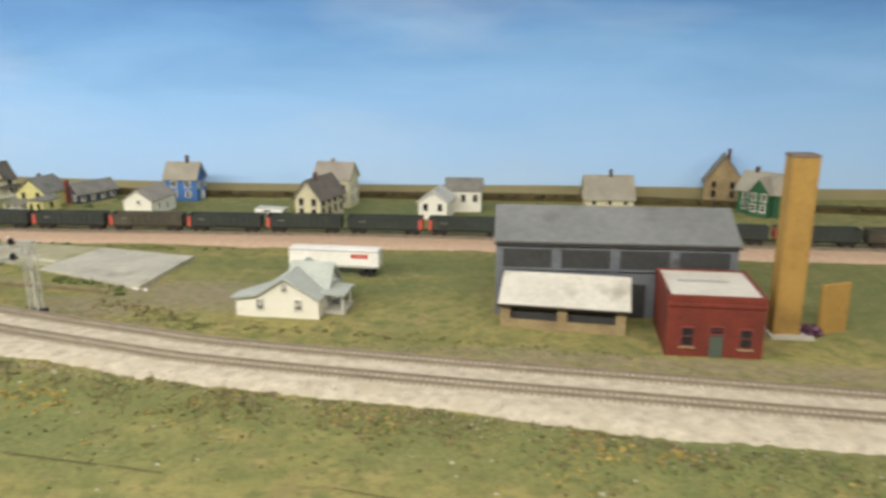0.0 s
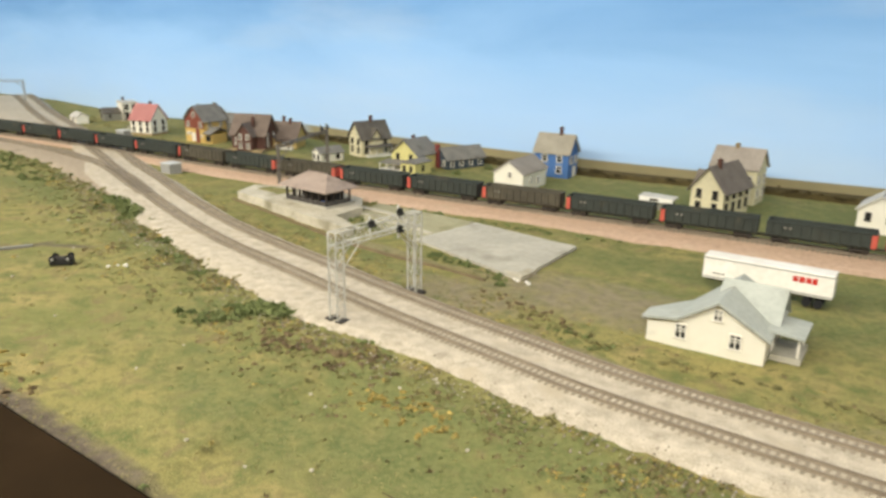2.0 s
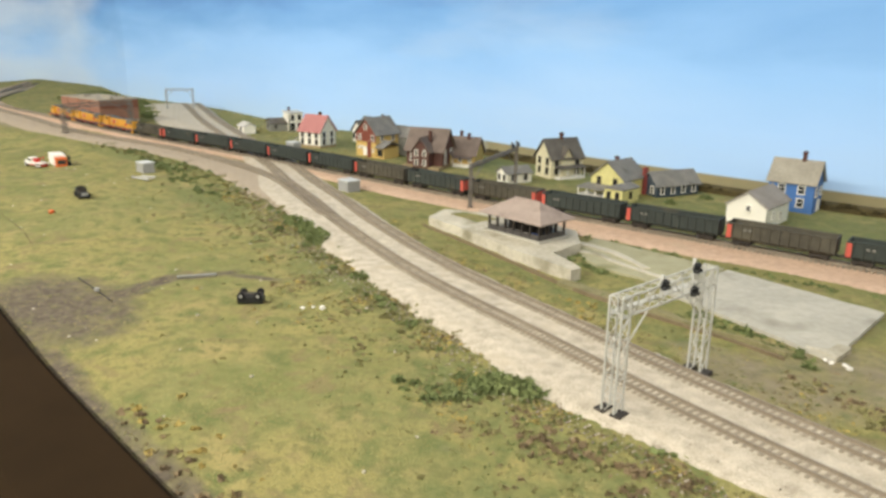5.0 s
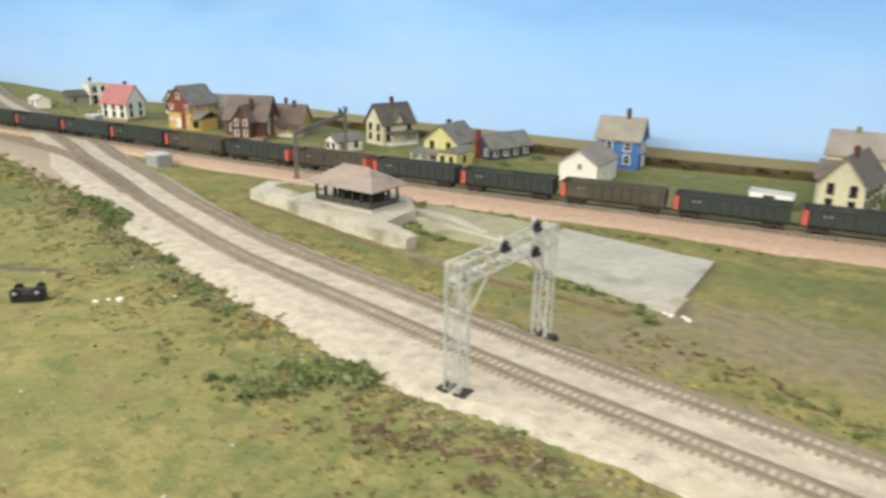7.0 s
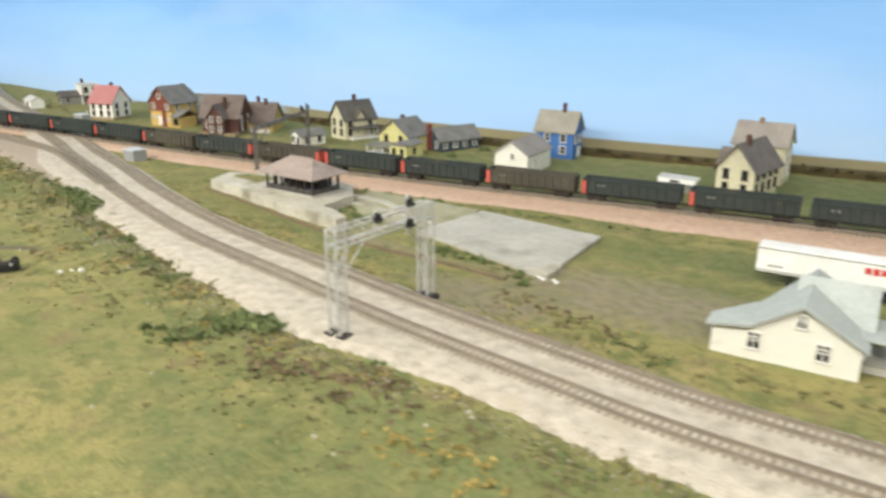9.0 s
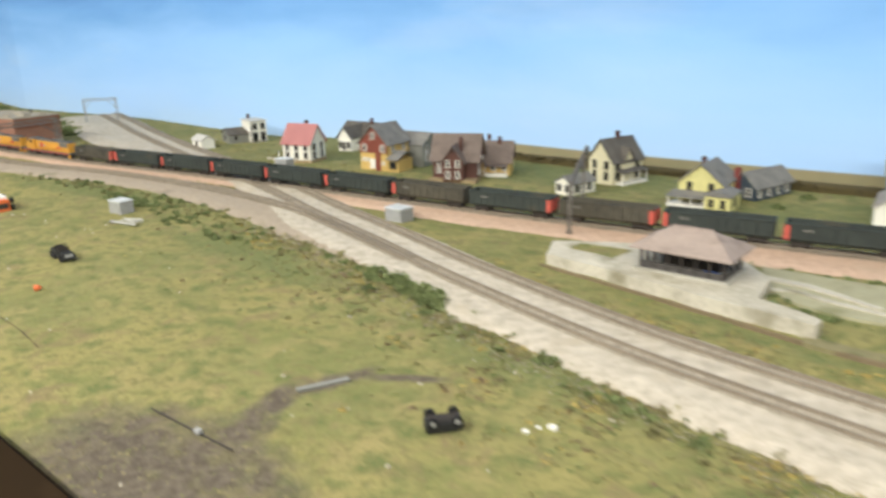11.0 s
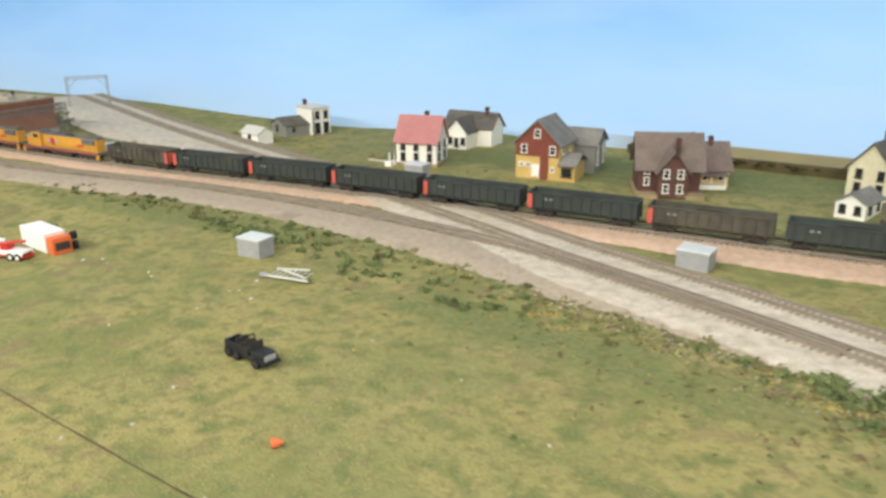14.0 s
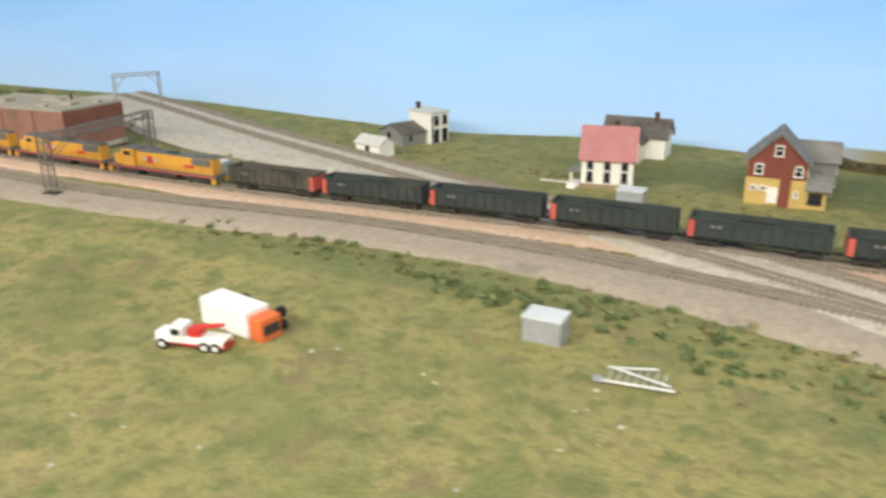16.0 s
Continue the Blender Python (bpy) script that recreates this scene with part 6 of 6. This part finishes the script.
# tow truck
t = thing("tow_truck", -1.3265, 0.6655, ground(-1.3265, 0.6655), 6, "white toy tow truck with a red crane", "truck")
part("chassis", boxes((0, 0, 0.0036, 0.0420, 0.0084, 0.0018)), REDP, t)
part("hood", bevelled(boxes((-0.0155, 0, 0.0070, 0.0100, 0.0096, 0.0052)), 0.0012), WHITEP, t)
part("cab", bevelled(boxes((-0.0075, 0, 0.0090, 0.0080, 0.0112, 0.0098)), 0.0012), WHITEP, t)
for s in (-1, 1):
    part("cab_window", boxes((-0.0075, s * 0.0057, 0.0108, 0.0052, 0.0004, 0.0036)), GLASS, t)
    part("fender", bevelled(boxes((-0.0155, s * 0.0048, 0.0056, 0.0086, 0.0024, 0.0026)), 0.0006), WHITEP, t)
    part("side_panel", boxes((0.0085, s * 0.0056, 0.0052, 0.0230, 0.0006, 0.0034)), WHITEP, t)
    part("side_stripe", boxes((0.0085, s * 0.0060, 0.0042, 0.0230, 0.0003, 0.0012)), REDP, t)
part("bed", bevelled(boxes((0.0085, 0, 0.0068, 0.0235, 0.0108, 0.0018)), 0.0004), WHITEP, t)
part("crane_base", bevelled(boxes((0.0020, 0, 0.0100, 0.0070, 0.0072, 0.0050)), 0.0006), REDP, t)
bm = bmesh.new()
cyl(bm, (0.0020, 0.002, 0.0120), (0.0185, 0.001, 0.0150), 0.0008, n=8)
cyl(bm, (0.0020, -0.002, 0.0120), (0.0185, -0.001, 0.0150), 0.0008, n=8)
cyl(bm, (0.0185, 0, 0.0150), (0.0190, 0, 0.0100), 0.0003, n=6)
part("crane_boom", bm, REDP, t)
for xx in (-0.0160, 0.0090, 0.0155):
    for yy in (-0.0050, 0.0050):
        wheel_at(t, xx, yy, 0.0033, 0.0033, 0.0026, WHITEP)
part("bumper", boxes((-0.0212, 0, 0.0040, 0.0012, 0.0100, 0.0018)), GALV, t)

# box truck on its side
t = thing("overturned_truck", -1.3085, 0.6900, ground(-1.3085, 0.6900), -17, "overturned box truck with a white body and orange cab", "truck")
part("cargo_box", bevelled(boxes((-0.0110, 0, 0.0080, 0.0400, 0.0165, 0.0158)), 0.0006), WHITEP, t)
part("cab", bevelled(boxes((0.0150, 0.0, 0.0068, 0.0100, 0.0150, 0.0136)), 0.0012), ORANGE, t, "orange cab lying on its side")
part("cab_grille", boxes((0.0202, 0.0, 0.0068, 0.0005, 0.0110, 0.0060)), DARKMETAL, t)
part("cab_frame", boxes((0.0090, 0, 0.0075, 0.0030, 0.0110, 0.0110)), ORANGE, t)
part("underframe", boxes((-0.004, 0.0088, 0.0080, 0.0340, 0.0014, 0.0060)), DARKMETAL, t)
for xx in (-0.0140, 0.0160):
    for zz in (0.0040, 0.0120):
        bm = bmesh.new()
        cyl(bm, (xx, 0.0092, zz), (xx, 0.0125, zz), 0.0032, n=12)
        part("wheel", bm, RUBBER, t)

# fallen white A-frame, cones and litter
SILVER_PALE = mat("pale_silver", srgb(204, 202, 192), srgb(180, 178, 168), 300, 0.5, 0.1)
t = thing("fallen_gantry", -1.0965, 0.6934, ground(-1.0965, 0.6934) + 0.0012, 2, "fallen white lattice frame lying on the grass", "frame")
bm = bmesh.new()
cyl(bm, (-0.017, -0.006, 0.0012), (0.019, -0.008, 0.0014), 0.0008, n=8)
part("long_bar", bm, SILVER_PALE, t)
bm = bmesh.new()
cyl(bm, (-0.012, 0.006, 0.0026), (0.017, -0.007, 0.0030), 0.0007, n=8)
part("cross_bar", bm, SILVER_PALE, t)
bm = bmesh.new()
cyl(bm, (-0.013, 0.007, 0.0014), (0.011, 0.010, 0.0022), 0.0007, n=8)
part("upper_bar", bm, SILVER_PALE, t)
bm = bmesh.new()
for k in range(7):
    x = -0.012 + 0.0042 * k
    cyl(bm, (x, -0.0066, 0.0014), (x + 0.002, 0.0065, 0.0020), 0.0004, n=5)
part("lattice_struts", bm, SILVER_PALE, t)
part("foot_plate", bevelled(boxes((-0.0165, -0.005, 0.0012, 0.005, 0.004, 0.0022)), 0.0005), GALV, t)
t = thing("barrel", -0.9900, 0.5160, ground(-0.9900, 0.5160), 20, "orange traffic barrel lying on the grass", "traffic barrel")
bm = bmesh.new()
cyl(bm, (-0.0022, 0, 0.0022), (0.0010, 0.0008, 0.0024), 0.0024, 0.0020, n=14)
part("drum", bm, ORANGE, t)
bm = bmesh.new()
cyl(bm, (0.0010, 0.0008, 0.0024), (0.0026, 0.0012, 0.0026), 0.0012, 0.0010, n=10)
part("neck", bm, ORANGE, t)
t = thing("plank", -0.6920, 0.4790, ground(-0.6920, 0.4790), 52, "grey weathered plank lying on the mud", "plank")
part("board", bevelled(boxes((0, 0, 0.0008, 0.030, 0.0040, 0.0018)), 0.0003), W_GREY, t)
t = thing("stake", -0.7170, 0.4100, ground(-0.7170, 0.4100), -11, "thin dark rod lying on the mud", "rod")
bm = bmesh.new()
cyl(bm, (-0.042, 0, 0.0010), (0.027, 0, 0.0012), 0.0005, n=6)
part("rod", bm, DARKMETAL, t)
part("tag", bevelled(boxes((0.0, 0, 0.002, 0.0038, 0.003, 0.0026)), 0.0006), GALV, t)
t = thing("fallen_post", -1.1834, 1.0580, 0.0005, -6, "white board lying beside the farmhouse", "board")
part("board", bevelled(boxes((-0.020, -0.002, 0.001, 0.032, 0.0022, 0.0022)), 0.0003), CONC_LIGHT, t)


def litter(name, label, pts, size, material):
    rng = np.random.default_rng(71)
    bm = bmesh.new()
    for x, y in pts:
        s = size * rng.uniform(0.6, 1.3)
        box(bm, x, y, ground(x, y) + s * 0.25, s, s * rng.uniform(0.5, 1.0), s * 0.5, tuple(rng.uniform(-25, 25, 2)) + (rng.uniform(0, 180),))
    return stuff(name, make_mesh(name, bm, material), material, label, "litter")


rg = np.random.default_rng(12)
bits = [(-0.5720, 0.4792), (-0.5677, 0.4856), (-0.5612, 0.4878), (-0.2548, 0.6099), (-0.2473, 0.6110), (-0.2585, 0.6129), (-0.2446, 0.6071), (-0.3711, 0.5537), (-0.3784, 0.5575)]
litter("pale_litter", "white crumbs of plaster scattered on the ground", bits, 0.0034, WHITEP)
litter("crumbs", "tiny pale crumbs scattered on the grass", [(x, at_x(EDGE, x) + rg.uniform(0.02, 0.25)) for x in rg.uniform(-1.45, 0.3, 120)], 0.0017, CONC_LIGHT)


# ---------------------------------------------------------------- seams in the ground mats
def seam(pts):
    line = smooth_line(pts, 0.004)
    me = bpy.data.meshes.new("seam")
    verts, faces = [], []
    for p, n in zip(line, normals(line)):
        wd = 0.0005 * (0.9 + 0.6 * noise.noise((p.x * 90, p.y * 90, 1)))
        for o in (-wd, wd):
            q = p + n * o
            verts.append((q.x, q.y, ground(q.x, q.y) + 0.0006))
    faces = [(2 * i, 2 * i + 1, 2 * i + 3, 2 * i + 2) for i in range(len(line) - 1)]
    me.from_pydata(verts, [], faces)
    structure("ground_seam", me, SEAM, "dark joint between ground mats", "seam")


seam([(-1.1833, 0.5241), (-1.1727, 0.5179), (-1.0337, 0.4838), (-0.9490, 0.4645), (-0.8881, 0.4451)])
seam([(-0.2091, 0.3170), (-0.1560, 0.3064), (-0.1032, 0.2960)])
seam([(-0.0109, 0.2820), (0.0208, 0.2738), (0.0494, 0.2694)])

# ---------------------------------------------------------------- vegetation
def scatter_rows(rows, seed):
    """Clumps along plan lines: (points, count, spread, smallest, largest)."""
    rng = np.random.default_rng(seed)
    out = []
    for pts, n, spread, r0, r1 in rows:
        line = smooth_line(pts, 0.004) if len(pts) > 1 else [Vector((*pts[0], 0))]
        for _ in range(n):
            p = line[rng.integers(len(line))]
            x, y = p.x + rng.normal() * spread, p.y + rng.normal() * spread * 0.6
            out.append((x, y, ground(x, y) - 0.001, rng.uniform(r0, r1)))
    return out


NEAR_EDGE = [(-1.4573, 0.8335), (-1.3635, 0.8277), (-1.2661, 0.8094), (-1.2143, 0.7954), (-1.1088, 0.7789), (-0.9725, 0.7353), (-0.8864, 0.6956), (-0.7966, 0.6620), (-0.7328, 0.6300), (-0.6524, 0.5899), (-0.5512, 0.5416), (-0.4817, 0.5058), (-0.4305, 0.4841)]
dark = scatter_rows([(NEAR_EDGE, 95, 0.017, 0.002, 0.0065), ([(-0.4079, 0.4540), (-0.3959, 0.4645), (-0.3822, 0.4667)], 34, 0.006, 0.004, 0.008), ([(-0.3135, 0.4370), (-0.2997, 0.4459), (-0.2870, 0.4532)], 14, 0.004, 0.001, 0.0026), ([(-0.4278, 0.4309), (-0.4030, 0.4501)], 20, 0.011, 0.003, 0.006),
                     ([(-0.7717, 0.6498), (-0.7241, 0.6338), (-0.6853, 0.6092)], 26, 0.006, 0.006, 0.011), ([(-0.9647, 0.6890)], 8, 0.010, 0.003, 0.006), ([(-1.1077, 0.7476), (-1.0421, 0.7164), (-0.9487, 0.6965)], 40, 0.014, 0.002, 0.005),
                     ([(-1.2703, 0.7943), (-1.1291, 0.7583)], 30, 0.012, 0.003, 0.007), ([(-0.6145, 0.8114), (-0.4715, 0.7921), (-0.3344, 0.7694), (-0.2017, 0.7649)], 60, 0.004, 0.0015, 0.0035),
                     ([(-0.4841, 0.7377), (-0.4570, 0.7014), (-0.4298, 0.6904)], 18, 0.005, 0.002, 0.005), ([(-0.4381, 0.6448), (-0.3778, 0.6331), (-0.3146, 0.6280), (-0.2957, 0.6186)], 40, 0.005, 0.0012, 0.0036), ([(-0.3494, 0.6436), (-0.2951, 0.6249), (-0.2649, 0.5951)], 34, 0.006, 0.002, 0.0045), ([(-0.1955, 0.5262), (-0.1480, 0.5087)], 22, 0.009, 0.001, 0.003),
                     ([(-0.4700, 1.0660)], 6, 0.004, 0.004, 0.007), ([(-0.4957, 1.0092)], 5, 0.004, 0.004, 0.006), ([(-2.0649, 1.3132), (-1.8247, 1.1859)], 50, 0.02, 0.006, 0.013), ([(-2.4194, 1.3242), (-2.1986, 1.3553)], 60, 0.04, 0.01, 0.022), ([(-2.5505, 1.4344), (-2.3925, 1.3624)], 40, 0.03, 0.01, 0.022), ([(-0.6348, 0.7577), (-0.5937, 0.7618)], 14, 0.008, 0.0085, 0.0095)], 21)
stuff("bushes", leaf_cloud(dark, 0.00095, 2, 90, 0.006, 0.85), LEAF_DARK, "dark green foam bushes along the ballast edge", "bushes")
olive = scatter_rows([(NEAR_EDGE, 260, 0.014, 0.0015, 0.0045), ([(-0.4338, 0.4613), (-0.3472, 0.4189), (-0.2432, 0.4038), (-0.1088, 0.3837), (0.0472, 0.3521), (0.1826, 0.3126), (0.2838, 0.3118), (0.5709, 0.2741)], 120, 0.014, 0.0012, 0.0032),
                      ([(-0.5929, 0.6572), (-0.4374, 0.5919), (-0.3362, 0.5524)], 60, 0.008, 0.001, 0.003), ([(0.1878, 0.4550), (-0.0229, 0.4944), (-0.1575, 0.5184), (-0.2741, 0.5657)], 130, 0.008, 0.001, 0.003),
                      ([(-1.7678, 1.1915), (-1.4691, 1.0337), (-1.3182, 0.9744)], 90, 0.02, 0.002, 0.005), ([(-1.5111, 1.2096), (-1.2581, 1.1062), (-0.9996, 0.9988)], 60, 0.02, 0.0015, 0.004)], 22)
stuff("weeds", leaf_cloud(olive, 0.0009, 3, 60, 0.004, 0.8), LEAF_OLIVE, "olive foam weeds beside the tracks", "weeds")
yel = scatter_rows([([(-0.2621, 0.3936), (-0.2338, 0.3823), (-0.2054, 0.3735)], 60, 0.012, 0.001, 0.0025), ([(-0.5267, 0.3283), (-0.4332, 0.3100)], 16, 0.012, 0.001, 0.003), ([(0.1345, 0.3224), (0.1924, 0.3079)], 20, 0.01, 0.0015, 0.0035), ([(-1.0009, 0.7439), (-0.8988, 0.6869)], 16, 0.012, 0.001, 0.003), ([(-0.4278, 0.6163), (-0.3866, 0.5879)], 12, 0.01, 0.001, 0.003)], 23)
stuff("yellow_weeds", leaf_cloud(yel, 0.0009, 4, 60, 0.004, 0.8), LEAF_YEL, "yellow flowering foam weeds", "weeds")
brn = scatter_rows([([(-0.4034, 0.4308), (-0.3186, 0.4201), (-0.2340, 0.3997)], 30, 0.018, 0.0012, 0.003), ([(-0.3565, 0.4300), (-0.3235, 0.4247), (-0.2902, 0.4259), (-0.2618, 0.4173)], 60, 0.008, 0.001, 0.0034), ([(-0.3653, 0.4386), (-0.3368, 0.4397), (-0.3137, 0.4403), (-0.2803, 0.4468)], 26, 0.006, 0.0006, 0.0016), ([(-0.2745, 0.5809), (-0.1958, 0.5363)], 36, 0.01, 0.001, 0.003), ([(-0.5279, 0.3188), (-0.4323, 0.2950)], 40, 0.008, 0.001, 0.003)], 24)
stuff("dry_weeds", leaf_cloud(brn, 0.0009, 6, 55, 0.004, 0.8), LEAF_BROWN, "dry brown foam weeds", "weeds")


def ballast_edge(x):
    return at_x(B_PLAN, x) - (0.017 + near_width(x)) * 1.06


B_PLAN = [(p.x, p.y) for p in TRACK_B[::20]]
M_PLAN = [(p.x, p.y) for p in MAIN[::20]]


def weed_band(seed, n, x0, x1, edge, away, width, r0, r1, lo, hi):
    """Small clumps thinning out away from an edge, in patches chosen by noise."""
    rng = np.random.default_rng(seed)
    out = []
    for _ in range(n):
        x = rng.uniform(x0, x1)
        y = edge(x) + away * (rng.exponential(width) - 0.005 - 0.009 * max(0.0, noise.noise((x * 22, 6.0, 2.0)) + 0.1))
        v = noise.noise((x * 30, y * 30, seed * 0.37)) + 0.35 * noise.noise((x * 9, y * 9, 4.0))
        if lo < v < hi:
            out.append((x, y, ground(x, y) - 0.0008, rng.uniform(r0, r1)))
    return out


def far_edge(x):
    return at_x(B_PLAN, x) + 0.022


for seed, material, nm, lb, lo, hi in ((61, LEAF_OLIVE, "olive_tufts", "fine olive foam tufts along the ballast", -0.6, 0.6), (62, LEAF_DARK, "green_tufts", "fine green foam tufts along the ballast", -0.05, 1.0),
                                       (63, LEAF_BROWN, "dry_tufts", "fine dry brown foam tufts along the ballast", 0.02, 1.0), (64, LEAF_YEL, "yellow_tufts", "fine yellow foam tufts in the grass", 0.22, 1.0)):
    pts = weed_band(seed, 3600, -0.62, 0.5, ballast_edge, -1, 0.028, 0.0010, 0.0027, lo, hi) + weed_band(seed + 10, 1500, -1.35, -0.6, ballast_edge, -1, 0.030, 0.0012, 0.0032, lo, hi)
    pts += weed_band(seed + 20, 1500, -0.75, 0.45, far_edge, 1, 0.022, 0.0008, 0.0020, lo, hi)
    stuff(nm, leaf_cloud(pts, 0.00062, seed, 13, 0.002, 0.6), material, lb, "weeds")


def turf_chips(seed, n, x0, x1, size, material, name, label, keep):
    """Fine upright chips of ground foam and static grass over the near turf."""
    rng = np.random.default_rng(seed)
    V, F = [], []
    tries = 0
    while len(F) < n and tries < n * 6:
        tries += 1
        x = rng.uniform(x0, x1)
        ya = at_x(EDGE, x)
        y = ya + (rng.random() ** 1.4) * 0.75
        if not keep(x, y) or y > at_x(WALL, x) - 0.02:
            continue
        z = ground(x, y)
        a = rng.uniform(0, 2 * math.pi)
        s = size * rng.uniform(0.5, 1.5)
        dx, dy = math.cos(a) * s * 0.5, math.sin(a) * s * 0.5
        lx, ly = rng.normal(size=2) * s * 0.4
        k = len(V)
        V += [(x - dx, y - dy, z - 0.0003), (x + dx, y + dy, z - 0.0003), (x + lx, y + ly, z + s * 0.22)]
        F.append((k, k + 1, k + 2))
    me = bpy.data.meshes.new(name)
    me.from_pydata(V, [], F)
    stuff(name, me, material, label, "grass")


def off_track(x, y):
    d = y - at_x(B_PLAN, x)
    return not (-0.085 < d < 0.025) and abs(y - at_x(M_PLAN, x)) > 0.06 and not (x < -0.85 and y > 0.78 and y < 0.97)


turf_chips(41, 30000, -1.5, 0.45, 0.0019, mat("straw_scatter", srgb(151, 141, 94), srgb(136, 128, 83), 400, 0.95, 0.1, island=0.15), "grass", "straw coloured static grass and ground foam", off_track)
turf_chips(42, 26000, -1.5, 0.45, 0.0019, mat("green_scatter", srgb(124, 124, 79), srgb(107, 110, 68), 400, 0.95, 0.1, island=0.18), "green_grass", "olive green static grass and ground foam",
           lambda x, y: off_track(x, y) and noise.noise((x * 14, y * 14, 7)) > -0.15)


# loose stones on the ballast
def loose_stones():
    rng = np.random.default_rng(8)
    bm_v, bm_f = [], []
    line, ns = MID, normals(MID)
    for j in range(13500):
        i = int(rng.integers(len(line)))
        p, n = line[i], ns[i]
        if not -1.0 < p.x < 0.5:
            continue
        o = rng.uniform(-0.030, near_width(p.x) * 1.05) if j < 9000 else near_width(p.x) * 0.98 + abs(rng.normal()) * 0.012 + 0.006 * noise.noise((p.x * 40, p.y * 40, 1.0))
        q = p + n * o
        s = 0.0005 * rng.uniform(0.6, 1.9)
        k = len(bm_v)
        z = 0.0017 if -0.025 < o < 0.045 else ground(q.x, q.y) + 0.001
        for v in ((1, 0, -0.6), (-0.6, 0.9, -0.5), (-0.6, -0.9, -0.4), (0.1, 0.1, 0.9)):
            r = rng.uniform(0.7, 1.3)
            bm_v.append((q.x + v[0] * s * r, q.y + v[1] * s * r, z + v[2] * s))
        bm_f += [(k, k + 1, k + 3), (k + 1, k + 2, k + 3), (k + 2, k, k + 3), (k, k + 2, k + 1)]
    me = bpy.data.meshes.new("loose_stones")
    me.from_pydata(bm_v, [], bm_f)
    stuff("loose_stones", me, STONES, "loose pale ballast stones", "stones")


loose_stones()
